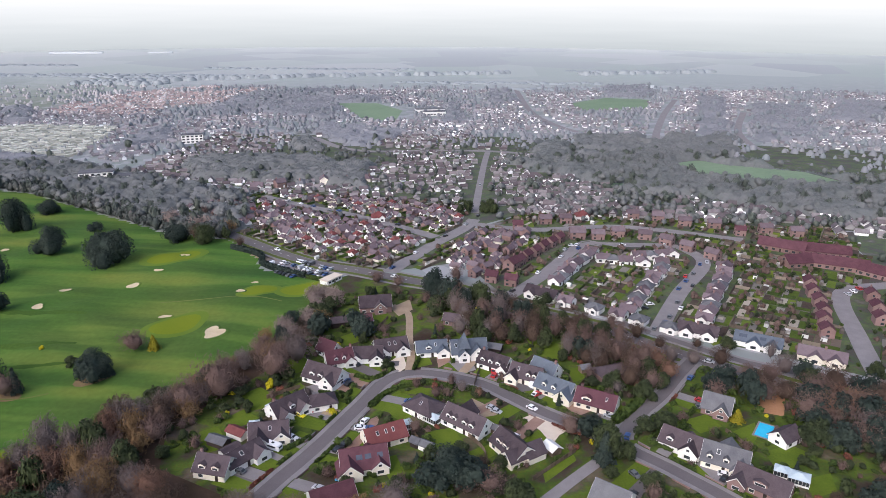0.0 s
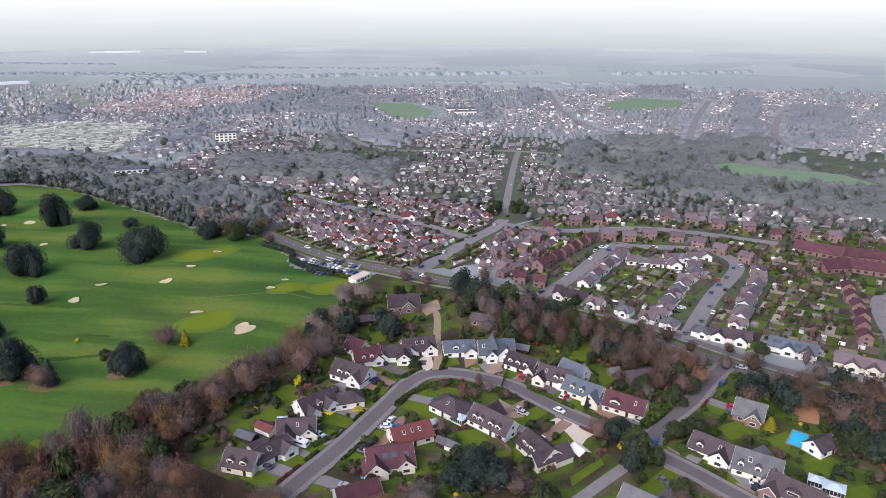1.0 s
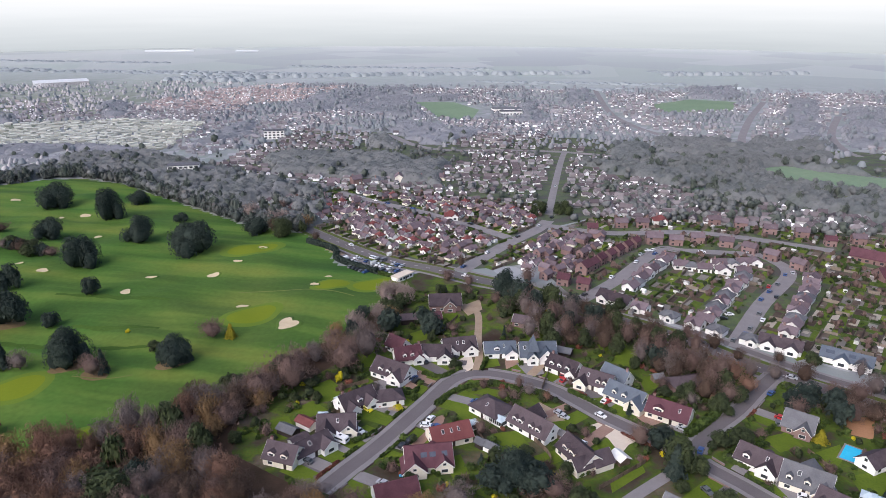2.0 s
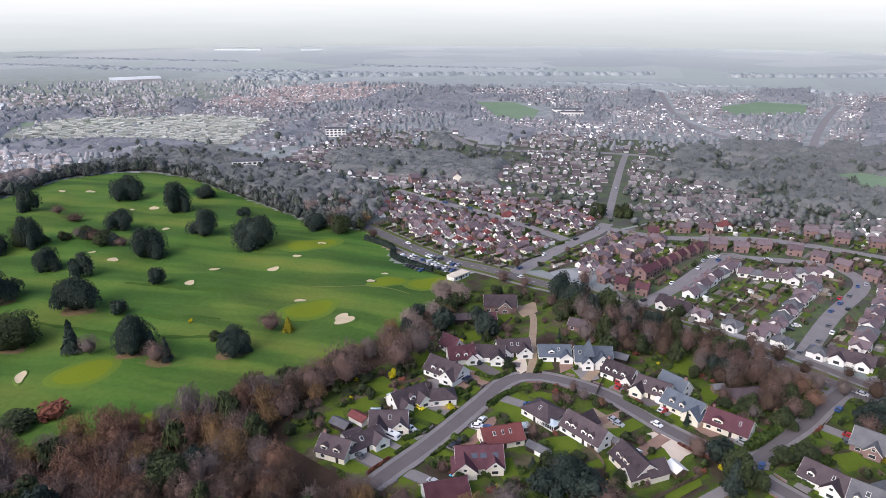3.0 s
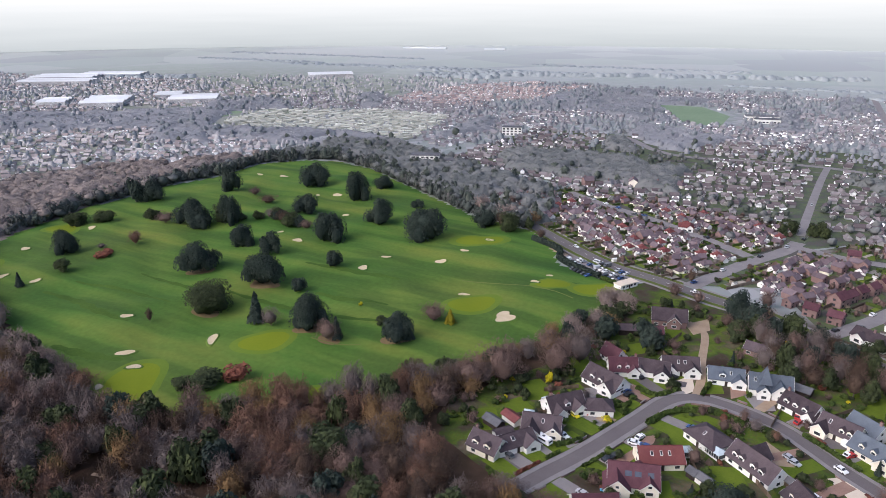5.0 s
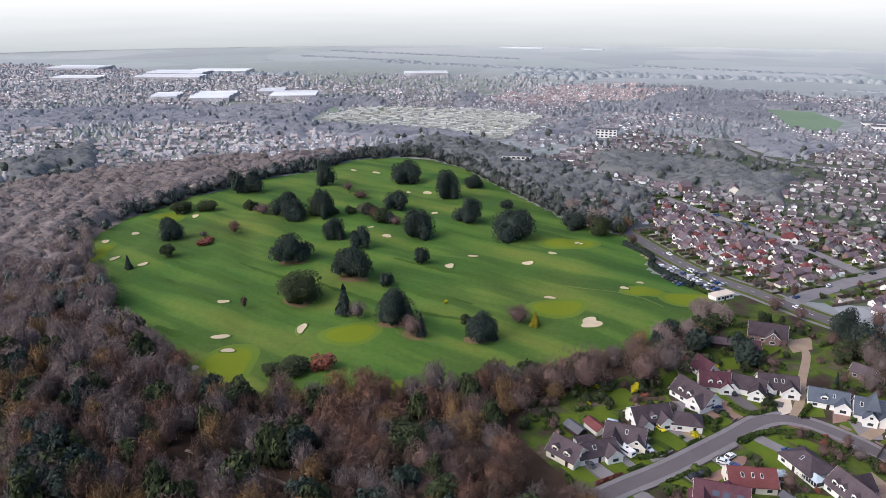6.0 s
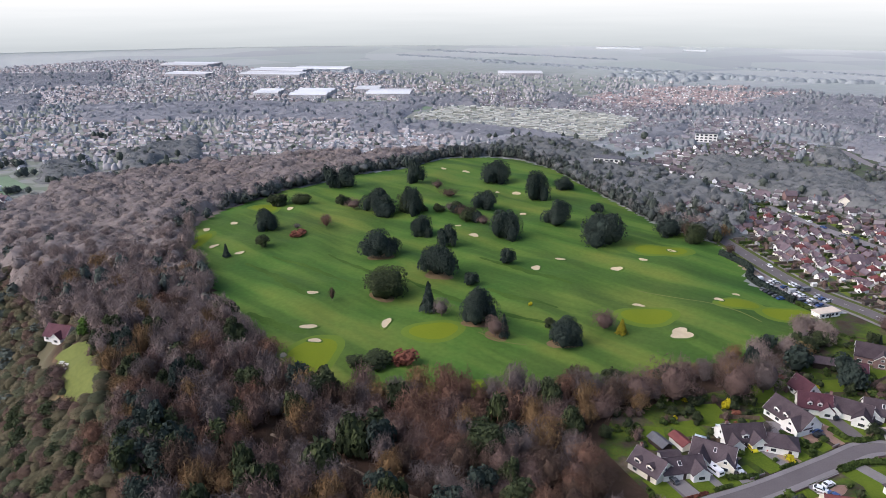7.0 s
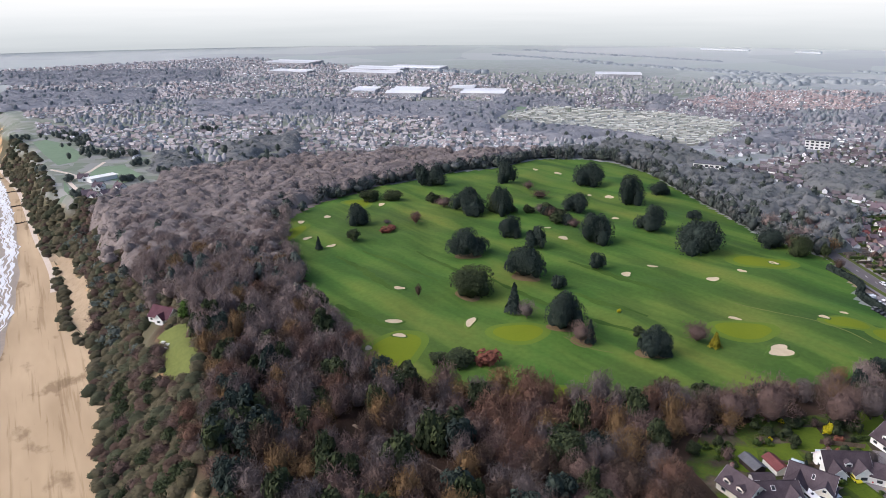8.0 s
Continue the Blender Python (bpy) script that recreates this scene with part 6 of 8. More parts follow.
FARTWIG = mat("hazed_far_trees", (0.25, 0.275, 0.285), (0.3, 0.325, 0.335), 0.006, 0.95, 0.04, 0, 0.1, "island")
# trees of the town and far woods
CITY = [(-580, 350), (-540, 440), (-430, 580), (-130, 450), (20, 430), (240, 300), (700, 400), (1000, 900), (700, 1300), (-700, 1300), (-1400, 1000), (-1900, 950), (-1900, 380), (-1150, 240), (-800, 215), (-600, 250)]
sp = scatter(CITY, 9.5, 12, (GOLF, WOODS, PARK, PLAYING, SPORTS, WOODBELT, [(30, 330), (165, 250), (240, 345), (255, 430), (60, 455), (20, 440)]), ROADS, 9)
r = np.random.RandomState(4)
dense = leafy(sp[:, 0], sp[:, 1])
keep = r.rand(len(sp)) < np.where(sp[:, 0] < -430, np.clip(0.3 + 1.2 * (dense - 0.35), 0.22, 0.8), np.clip(0.34 + 0.8 * dense, 0.16, 0.8))
sp = sp[keep]
kk = r.rand(len(sp))
size = r.rand(len(sp))
close = np.hypot(sp[:, 0], sp[:, 1]) < 720
bare = kk < 0.72
west = sp[:, 0] < -430
for name, pickd, kind, n, leaf, label in (("town_trees", bare & close & ~west, "bare", 30, NORTHTWIG, "bare trees among the near houses, greyed for haze"), ("town_trees", bare & ~close & ~west, "canopy", 6, TWIGHAZE, "bare trees among far houses, greyed for haze"), ("town_trees", bare & west, "canopy", 6, SEAHAZETWIG, "bare trees among seaside houses, paled for haze"),
                                       ("town_evergreens", ~bare & close, "round", 30, HAZEGREEN, "dark evergreens among the near houses"), ("town_evergreens", ~bare & ~close, "canopy", 6, FARHAZEGREEN, "evergreens among far houses, greyed for haze")):
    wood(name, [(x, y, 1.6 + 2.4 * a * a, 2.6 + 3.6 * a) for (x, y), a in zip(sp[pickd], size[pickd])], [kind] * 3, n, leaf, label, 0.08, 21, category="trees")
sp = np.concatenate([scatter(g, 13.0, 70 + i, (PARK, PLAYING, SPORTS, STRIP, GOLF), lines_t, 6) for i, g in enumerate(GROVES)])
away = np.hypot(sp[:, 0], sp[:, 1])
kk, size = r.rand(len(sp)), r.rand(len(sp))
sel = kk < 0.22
for name, sel, n, leaf, label in (("evergreen_grove", sel & (away < 800), 60, HAZEGREEN, "dark evergreens among the bare groves"), ("evergreen_grove", sel & (away >= 800), 24, FARHAZEGREEN, "evergreens among far groves, greyed for haze")):
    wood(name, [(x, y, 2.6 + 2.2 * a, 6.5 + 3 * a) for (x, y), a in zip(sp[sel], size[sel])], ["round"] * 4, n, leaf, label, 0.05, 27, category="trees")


def covers(ring):
    clear = [PARK, PLAYING, SPORTS, STRIP, GOLF, WOODS]
    return lambda x, y: inside(x, y, ring) & ~np.any([inside(x, y, h) for h in clear], axis=0) & (np.min([to_line(x, y, l) for l in lines_t], axis=0) > 11) & (leafy(x * 3, y * 3) < 0.75)


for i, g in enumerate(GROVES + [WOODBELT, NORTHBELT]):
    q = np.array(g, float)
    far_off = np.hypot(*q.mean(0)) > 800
    canopy_sheet("grove", (q[:, 0].min() - 6, q[:, 1].min() - 6, q[:, 0].max() + 6, q[:, 1].max() + 6), covers(g), 3.6 if far_off else 2.4, 6.5, 5.0 if far_off else 6.5, TWIGHAZE if far_off else NORTHTWIG,
                 "grove of bare trees among far houses, greyed for haze" if far_off else "belt of bare trees among the houses, greyed for haze", 200 + i, 1.2 if far_off else 2.2, 1.4 if far_off else 0.9)
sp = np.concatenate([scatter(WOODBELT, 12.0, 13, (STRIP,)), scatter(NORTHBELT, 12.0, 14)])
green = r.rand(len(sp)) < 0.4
wood("belt_evergreens", [(x, y, 2.6 + 1.8 * a, 7.5 + 3 * a) for (x, y), a in zip(sp[green], r.rand(len(sp)))], ["round"] * 4, 90, HAZEGREEN, "dull evergreens among the belt of woodland", 0.05, 25)
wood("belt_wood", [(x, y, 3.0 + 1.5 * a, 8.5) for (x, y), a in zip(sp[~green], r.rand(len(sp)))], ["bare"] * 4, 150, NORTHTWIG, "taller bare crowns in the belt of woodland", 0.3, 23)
edge = []
for a, b in zip(GOLF[4:15], GOLF[5:16]):
    n = int(math.hypot(b[0] - a[0], b[1] - a[1]) / 2.0)
    for i in range(n):
        u = (i + r.rand()) / n
        k = 1.002 + 0.026 * r.rand()
        edge.append(((a[0] + u * (b[0] - a[0])) * k, (a[1] + u * (b[1] - a[1])) * k, 2.8 + 2.6 * r.rand(), 5.5 + 5.0 * r.rand()))
EDGEGREEN = mat("edge_evergreens", (0.04, 0.05, 0.046), [(0.07, 0.08, 0.074), (0.105, 0.1, 0.096)], 0.05, 0.9, 0.4, 0, 0.3, "island")
wood("course_edge_trees", edge, ["round"] * 3 + ["bare"], 110, EDGEGREEN, "line of dark evergreens round the far edge of the golf course", 0.0, 31, category="trees")
FRINGE = [(66, 476), (262, 446), (420, 404), (700, 424), (700, 480), (303, 458), (196, 516), (121, 566), (100, 590), (62, 560)]
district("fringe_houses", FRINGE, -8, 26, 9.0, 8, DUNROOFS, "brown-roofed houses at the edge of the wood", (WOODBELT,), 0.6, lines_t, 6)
sp = scatter(FRINGE, 5.5, 34, (WOODBELT,), lines_t, 7)
kk, size = r.rand(len(sp)), r.rand(len(sp))
for name, sel, kind, n, leaf, label in (("fringe_trees", kk < 0.38, "bare", 60, NORTHTWIG, "bare trees among the houses at the edge of the wood"), ("fringe_evergreens", (kk > 0.38) & (kk < 0.56), "round", 50, HAZEGREEN, "evergreens among the houses at the edge of the wood")):
    wood(name, [(x, y, 1.8 + 2.2 * a, 3 + 4 * a) for (x, y), a in zip(sp[sel], size[sel])], [kind] * 4, n, leaf, label, 0.05, 35, category="trees")
bands = []
for k in range(9):
    x0, y0 = r.uniform(-1900, 1300), 1270 + 520 * r.rand() ** 1.5
    n = int(r.uniform(30, 90))
    for i in range(n):
        bands.append((x0 + 8 * i + 4 * r.randn(), y0 + 9 * r.randn() - 0.2 * i, 8 + 4 * r.rand(), 2.4 + 1.0 * r.rand()))
for x0, y0, x1, y1 in ((-666, 1322, -522, 1328), (-550, 1390, -258, 1500), (-240, 1500, 140, 1580), (-690, 1335, -430, 1440), (300, 1560, 620, 1640), (-1230, 1010, -1080, 1090)):
    for i in range(int(math.hypot(x1 - x0, y1 - y0) / 5)):
        u = r.rand()
        bands.append((x0 + u * (x1 - x0), y0 + u * (y1 - y0) + 6 * r.randn(), 9 + 4 * r.rand(), 5.5 + 3 * r.rand()))
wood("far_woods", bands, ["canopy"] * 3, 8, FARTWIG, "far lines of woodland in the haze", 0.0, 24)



# ---- gardens of the crescent ----
def garden_material(name, lift):
    """Rough lawns, fallen leaves and dug beds that change from plot to plot; lift greys their colours to stand for
    haze.
    """
    m = bpy.data.materials.new(name)
    m.use_nodes = True
    nt, out = m.node_tree, m.node_tree.nodes["Principled BSDF"]
    geo = nt.nodes.new("ShaderNodeNewGeometry")
    n1, n2 = nt.nodes.new("ShaderNodeTexNoise"), nt.nodes.new("ShaderNodeTexNoise")
    for n, s, d in ((n1, 0.07, 4.0), (n2, 1.2, 3.0)):
        n.inputs["Scale"].default_value, n.inputs["Detail"].default_value = s, d
        nt.links.new(geo.outputs["Position"], n.inputs["Vector"])
    ramp = nt.nodes.new("ShaderNodeValToRGB")
    e = ramp.color_ramp.elements
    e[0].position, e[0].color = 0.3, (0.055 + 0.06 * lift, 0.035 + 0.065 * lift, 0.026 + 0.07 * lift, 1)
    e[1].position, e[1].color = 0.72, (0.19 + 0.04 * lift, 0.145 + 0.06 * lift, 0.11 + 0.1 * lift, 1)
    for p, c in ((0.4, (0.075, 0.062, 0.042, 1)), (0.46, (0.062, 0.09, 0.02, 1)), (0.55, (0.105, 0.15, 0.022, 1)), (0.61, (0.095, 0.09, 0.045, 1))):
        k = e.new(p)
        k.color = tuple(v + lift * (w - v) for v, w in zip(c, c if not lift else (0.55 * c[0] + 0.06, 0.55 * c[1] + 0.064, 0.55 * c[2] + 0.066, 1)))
    nt.links.new(n1.outputs["Fac"], ramp.inputs["Fac"])
    mix = nt.nodes.new("ShaderNodeMix")
    mix.data_type, mix.blend_type = "RGBA", "MULTIPLY"
    mix.inputs["Factor"].default_value = 0.5
    nt.links.new(ramp.outputs["Color"], mix.inputs["A"])
    nt.links.new(n2.outputs["Color"], mix.inputs["B"])
    nt.links.new(mix.outputs["Result"], out.inputs["Base Color"])
    out.inputs["Roughness"].default_value, out.inputs["Specular IOR Level"].default_value = 0.95, 0.12
    return m


GARDEN = garden_material("garden_ground", 0.0)
# Two greyer copies for plots farther off, with haze put into the colour.
HALFHAZEGARDEN = garden_material("thin_garden_ground", 0.7)
HAZEGARDEN = garden_material("dry_garden_ground", 1.0)
NEIGH = [(-95, 205), (-86, 225), (-62, 264), (-50, 330), (0, 330), (30, 312), (70, 285), (100, 262), (110, 250), (130, 240), (165, 220), (170, 160), (100, 145), (0, 150), (-50, 165), (-90, 186)]
tagged(ring_sheet("garden_ground", NEIGH, 0.0, GARDEN, 0.03), "garden ground of rough grass and dug beds", "ground", kind="structure")
GRID = [(30, 330), (82, 300), (165, 250), (180, 240), (240, 345), (260, 440), (60, 480), (20, 440), (10, 380)]
tagged(ring_sheet("garden_ground", GRID, 0.0, HALFHAZEGARDEN, 0.03), "garden ground of rough grass and dug beds", "ground", kind="structure")
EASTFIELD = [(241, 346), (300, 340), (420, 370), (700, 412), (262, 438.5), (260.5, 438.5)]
tagged(ring_sheet("garden_ground", EASTFIELD, 0.0, HAZEGARDEN, 0.03), "garden ground of rough grass and dug beds", "ground", kind="structure")
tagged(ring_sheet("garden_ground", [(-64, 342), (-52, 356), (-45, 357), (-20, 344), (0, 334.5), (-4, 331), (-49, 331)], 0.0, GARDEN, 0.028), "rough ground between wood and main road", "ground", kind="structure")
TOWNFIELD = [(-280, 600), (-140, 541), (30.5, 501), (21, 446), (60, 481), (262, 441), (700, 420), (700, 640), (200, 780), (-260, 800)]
tagged(ring_sheet("garden_ground", TOWNFIELD, 0.0, HAZEGARDEN, 0.03), "garden ground of rough grass and dug beds", "ground", kind="structure")
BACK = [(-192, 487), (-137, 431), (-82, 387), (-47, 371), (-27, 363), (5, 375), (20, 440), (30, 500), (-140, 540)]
tagged(ring_sheet("garden_ground", BACK, 0.0, HAZEGARDEN, 0.03), "garden ground of rough grass and dug beds", "ground", kind="structure")


def patch(name, ring, material, label):
    """A lawn or paved area of one garden."""
    return tagged(ring_sheet(name, ring, 0.035, material, 0.05), label, "lawn" if name == "lawn" else "drive", "lawns of the gardens" if name == "lawn" else "drives of the houses", "structure")


patch("lawn", [(-53.8, 201.6), (-49.6, 207.3), (-45.2, 205.0), (-49.3, 198.4)], GRASS, "mown green garden lawn")
patch("lawn", [(-43.0, 221.0), (-38.7, 226.8), (-35.7, 223.7), (-39.3, 217.3)], GRASS, "mown green garden lawn")
patch("lawn", [(-76.5, 230.5), (-70.6, 236.7), (-63.7, 230.6), (-64.9, 221.9), (-69.4, 219.6)], GRASS, "mown green garden lawn")
patch("lawn", [(-78.4, 213.4), (-72.8, 220.7), (-65.7, 215.3), (-69.7, 209.2)], GRASS, "mown green garden lawn")
patch("lawn", [(-60.4, 234.7), (-56.0, 239.9), (-51.1, 234.8), (-56.1, 229.8)], GRASS, "mown green garden lawn")
patch("lawn", [(-84.1, 206.4), (-78.7, 209.8), (-70.4, 196.7), (-78.6, 194.5)], GRASS, "mown green garden lawn")
patch("lawn", [(-65.2, 257.2), (-58.2, 263.2), (-54.1, 250.2), (-59.6, 246.9)], GRASS, "mown green garden lawn")
patch("lawn", [(-46.2, 279.8), (-37.1, 288.0), (-32.4, 280.0), (-42.1, 271.2)], GRASS, "mown green garden lawn")
patch("lawn", [(-34.3, 252.7), (-27.8, 257.6), (-21.7, 253.8), (-27.8, 245.4)], GRASS, "mown green garden lawn")
patch("lawn", [(-24.3, 226.1), (-17.0, 234.3), (-12.5, 231.0), (-13.0, 218.2), (-7.7, 212.8), (-14.2, 211.4)], GRASS, "mown green garden lawn")
patch("lawn", [(-16.7, 232.6), (-8.5, 236.9), (3.5, 234.0), (2.4, 229.9), (-5.1, 231.1)], GRASS, "mown green garden lawn")
patch("lawn", [(-5.5, 207.0), (3.3, 209.8), (7.4, 200.5), (-1.5, 195.0)], GRASS, "mown green garden lawn")
patch("lawn", [(8.4, 195.7), (16.5, 200.5), (17.4, 194.3), (10.3, 188.0)], GRASS, "mown green garden lawn")
patch("lawn", [(-20.7, 191.0), (-15.4, 194.0), (-11.6, 183.8), (-16.3, 180.5)], GRASS, "mown green garden lawn")
patch("lawn", [(-10.9, 262.7), (-7.0, 265.2), (-4.4, 255.4), (-10.6, 252.4)], GRASS, "mown green garden lawn")
patch("lawn", [(16.4, 253.2), (22.4, 256.6), (23.3, 246.3), (18.2, 244.5)], GRASS, "mown green garden lawn")
patch("lawn", [(35.6, 231.4), (43.8, 236.5), (47.5, 229.5), (38.7, 223.2)], GRASS, "mown green garden lawn")
patch("lawn", [(40.9, 264.7), (47.6, 277.4), (54.2, 269.4), (47.0, 257.3)], GRASS, "mown green garden lawn")
patch("lawn", [(50.2, 251.1), (57.0, 254.5), (59.4, 246.6), (51.2, 241.2)], GRASS, "mown green garden lawn")
patch("lawn", [(85.2, 214.6), (95.4, 219.1), (98.0, 211.2), (89.2, 207.0)], GRASS, "mown green garden lawn")
patch("lawn", [(100.2, 207.8), (110.6, 213.8), (108.9, 206.2), (101.8, 197.4), (98.0, 199.5)], GRASS, "mown green garden lawn")
patch("lawn", [(106.5, 196.5), (117.3, 200.3), (120.6, 196.6), (112.8, 187.0), (106.4, 188.6)], GRASS, "mown green garden lawn")
patch("lawn", [(112.2, 181.9), (122.7, 185.3), (120.3, 176.6), (111.5, 173.4)], GRASS, "mown green garden lawn")
patch("lawn", [(116.9, 279.8), (124.3, 282.6), (124.7, 277.1), (117.5, 273.2)], GRASS, "mown green garden lawn")
patch("lawn", [(36.5, 279.0), (44.8, 284.7), (44.9, 276.3), (38.3, 272.5)], GRASS, "mown green garden lawn")
patch("lawn", [(-33.3, 300.1), (-27.3, 306.1), (-22.2, 299.3), (-28.0, 289.9)], GRASS, "mown green garden lawn")
patch("lawn", [(-75.0, 329.3), (-66.8, 340.8), (-60.8, 322.1), (-68.0, 308.3)], GRASS, "mown green garden lawn")
patch("lawn", [(31.6, 185.5), (43.0, 194.4), (43.4, 191.4), (31.8, 180.0)], GRASS, "mown green garden lawn")
patch("drive", [(-63.7, 190.7), (-53.6, 199.0), (-48.7, 195.3), (-56.1, 187.5)], PAVING, "grey tarmac drive")
patch("drive", [(-43.4, 237.0), (-39.5, 248.9), (-31.9, 245.8), (-37.3, 232.0)], BRICKPAVE, "red block-paved drive")
patch("drive", [(-3.4, 267.8), (1.5, 269.5), (3.1, 257.8), (-2.0, 252.5)], BRICKPAVE, "red block-paved drive")
patch("drive", [(1.9, 257.8), (11.0, 264.4), (13.3, 250.8), (7.1, 247.5)], PAVING, "grey paved forecourt")
patch("drive", [(21.2, 239.7), (31.9, 247.3), (35.5, 235.5), (26.1, 232.6)], ASPHALT, "dark tarmac drive")
patch("drive", [(-33.2, 195.4), (-28.0, 206.8), (-25.9, 214.8), (-22.7, 217.4), (-23.0, 212.0), (-27.3, 200.2), (-30.3, 193.9)], BRICKPAVE, "red block-paved drive")
patch("drive", [(28.6, 216.0), (33.0, 219.0), (45.1, 209.8), (40.1, 205.6), (36.8, 200.0), (33.7, 208.3)], PALEGRAVEL, "wide pale gravel drive")
patch("drive", [(72.8, 204.2), (77.5, 207.3), (80.8, 195.3), (86.9, 199.5), (79.9, 189.6), (77.0, 196.2)], GRAVEL, "tan gravel drive")
patch("drive", [(81.1, 191.7), (86.6, 196.9), (91.2, 185.9), (84.2, 182.5)], PAVING, "grey paved drive")
patch("drive", [(117.0, 230.1), (130.5, 233.0), (122.9, 217.8), (116.4, 220.4)], TERRACOTTA, "orange gravel yard beside the pool")
patch("drive", [(-22.0, 257.6), (-17.3, 265.1), (-14.7, 252.9), (-17.9, 248.2)], PALEGRAVEL, "pale gravel front garden")
patch("drive", [(-60.1, 206.5), (-56.8, 209.0), (-52.1, 210.0), (-53.8, 204.2), (-57.6, 200.0)], GRAVEL, "tan paved drive")
patch("drive", [(6.5, 223.3), (10.9, 229.2), (17.9, 222.6), (19.6, 217.8), (13.4, 215.9)], GRAVEL, "tan gravel drive")
patch("drive", [(45.0, 223.6), (52.1, 228.3), (57.4, 222.9), (48.0, 216.9)], BRICKPAVE, "red block-paved drive")
patch("drive", [(-26.0, 312.1), (-16.9, 322.6), (-14.9, 310.2), (-21.3, 302.3)], GRAVEL, "sandy building plot at the end of the lane")
patch("drive", [(114.4, 204.5), (120.1, 202.3), (115.6, 198.7), (111.0, 201.2)], PAVING, "grey terrace of the pool house")
patch("drive", [(-53.2, 236.9), (-49.2, 239.1), (-43.5, 230.8), (-46.9, 225.9)], PAVING, "grey paved drive")


rd = random.Random(52)
DRIVE_CARS = []
street = [p for line in (CRESCENT, HILLROAD, LANE) for p in smooth(line, 1.5)]
for k, (x, y, L, W) in enumerate(FRONTS):
    near_by = min(street, key=lambda p: (p.x - x) ** 2 + (p.y - y) ** 2)
    to = Vector((near_by.x - x, near_by.y - y, 0))
    gap = to.length - 4.6 - 0.4 * W
    if not 2.5 < gap < 20:
        continue
    to.normalize()
    across = Vector((-to.y, to.x, 0))
    shift = rd.choice((-1, 1)) * 0.26 * L
    a = Vector((x, y, 0)) + to * (0.3 * W) + across * shift
    b = Vector((x, y, 0)) + to * (0.4 * W + gap) + across * shift * 0.8
    wide = rd.uniform(1.7, 2.6)
    face = rd.choice((BRICKPAVE, PAVING, PAVING, GRAVEL, ASPHALT))
    tagged(ring_sheet("drive", [(p.x, p.y) for p in (a + across * wide, b + across * wide, b - across * wide, a - across * wide)], 0.03, face, 0.064 + 0.004 * k),
           {"red_block_paving": "red block-paved drive", "tan_gravel": "tan gravel drive", "asphalt": "dark tarmac drive"}.get(face.name, "grey paved drive"), "drive", "drives of the houses", "structure")
    c, d = a - across * shift * 1.75, b - across * shift * 1.6
    tagged(ring_sheet("lawn", [(p.x, p.y) for p in (c + across * 3.2, d + across * 2.8, d - across * 2.8, c - across * 3.2)], 0.03, GRASS, 0.058 - 0.0012 * k), "mown front lawn of a house", "lawn", "lawns of the gardens", "structure")
    if rd.random() < 0.75 and gap > 5:
        m = a + to * (0.2 * W + 2.6)
        DRIVE_CARS.append((m.x, m.y, math.degrees(math.atan2(to.y, to.x)) + rd.choice((0, 180)), rd.choice((0, 1, 1, 2, 2, 3, 5, 4))))


def hedge_leaves(points, width, height, density, seed):
    """Clumps of leaf over a hedge that follows a line."""
    r = np.random.RandomState(seed)
    c = smooth([(x, y) for x, y in points], 2.0)
    p = np.array([(q.x, q.y) for q in c])
    seg = np.linalg.norm(np.diff(p, axis=0), axis=1)
    n = max(40, int(seg.sum() * density))
    i = r.choice(len(seg), n, p=seg / seg.sum())
    t = r.rand(n)[:, None]
    at = p[i] * (1 - t) + p[i + 1] * t
    d = (p[i + 1] - p[i]) / seg[i][:, None]
    nrm = np.stack([-d[:, 1], d[:, 0]], -1)
    a = r.rand(n) * math.pi
    side = np.cos(a) * width / 2
    z = np.clip(np.sin(a) * 1.6, 0, 1) * height * (0.85 + 0.25 * r.rand(n))
    z = np.where(r.rand(n) < 0.35, z * r.rand(n), z)
    cen = np.concatenate([at + nrm * side[:, None], z[:, None]], 1)
    cen[:, 2] += [float(land(x, y)) for x, y in at]
    size = 0.3 + 0.3 * r.rand(n)
    out = np.concatenate([nrm * np.cos(a)[:, None], np.sin(a)[:, None]], 1) + 0.5 * r.randn(n, 3)
    out /= np.linalg.norm(out, axis=1)[:, None]
    u = np.cross(out, r.randn(n, 3))
    u /= np.linalg.norm(u, axis=1)[:, None]
    v = np.cross(out, u)
    q = [cen + (u * k + v * l) * size[:, None] for k, l in ((-1, -0.8), (0.9, -1), (1, 0.8), (-0.8, 1))]
    return np.stack(q, 1).reshape(-1, 3), np.arange(4 * n).reshape(n, 4)


def hedge(points, width, height, leaf, label, seed=1):
    h = thing("hedge", Matrix.Identity(4), label, "hedge", "hedges")
    part("leaves", np_mesh("leaves", *hedge_leaves(points, width, height, 9 * (width + height), seed), leaf), None, h)
    core = ribbon("core", points, width * 0.7, leaf, 0.0, height * 0.8, 0, 2.0)
    core.parent = h
    return h


hedge([(-27.2, 222.2), (-23.1, 229.7), (-18.2, 235.1), (-11.8, 238.1), (-3.0, 239.0), (3.5, 235.3)], 1.3, 1.4, HEDGE, "clipped hedge curving round the front garden", 1)
hedge([(60.6, 213.0), (66.5, 219.1), (74.6, 228.8)], 3.0, 2.2, HEDGE, "tall bright green hedge along the road", 2)
hedge([(-128, 399), (-108, 386), (-103, 372), (-92, 362), (-75, 352)], 3.0, 2.6, PINE, "tall dark hedge between golf course and car park", 3)
hedge([(-74, 351), (-62, 345)], 2.0, 1.8, HEDGE, "bright clipped hedge by the clubhouse", 4)
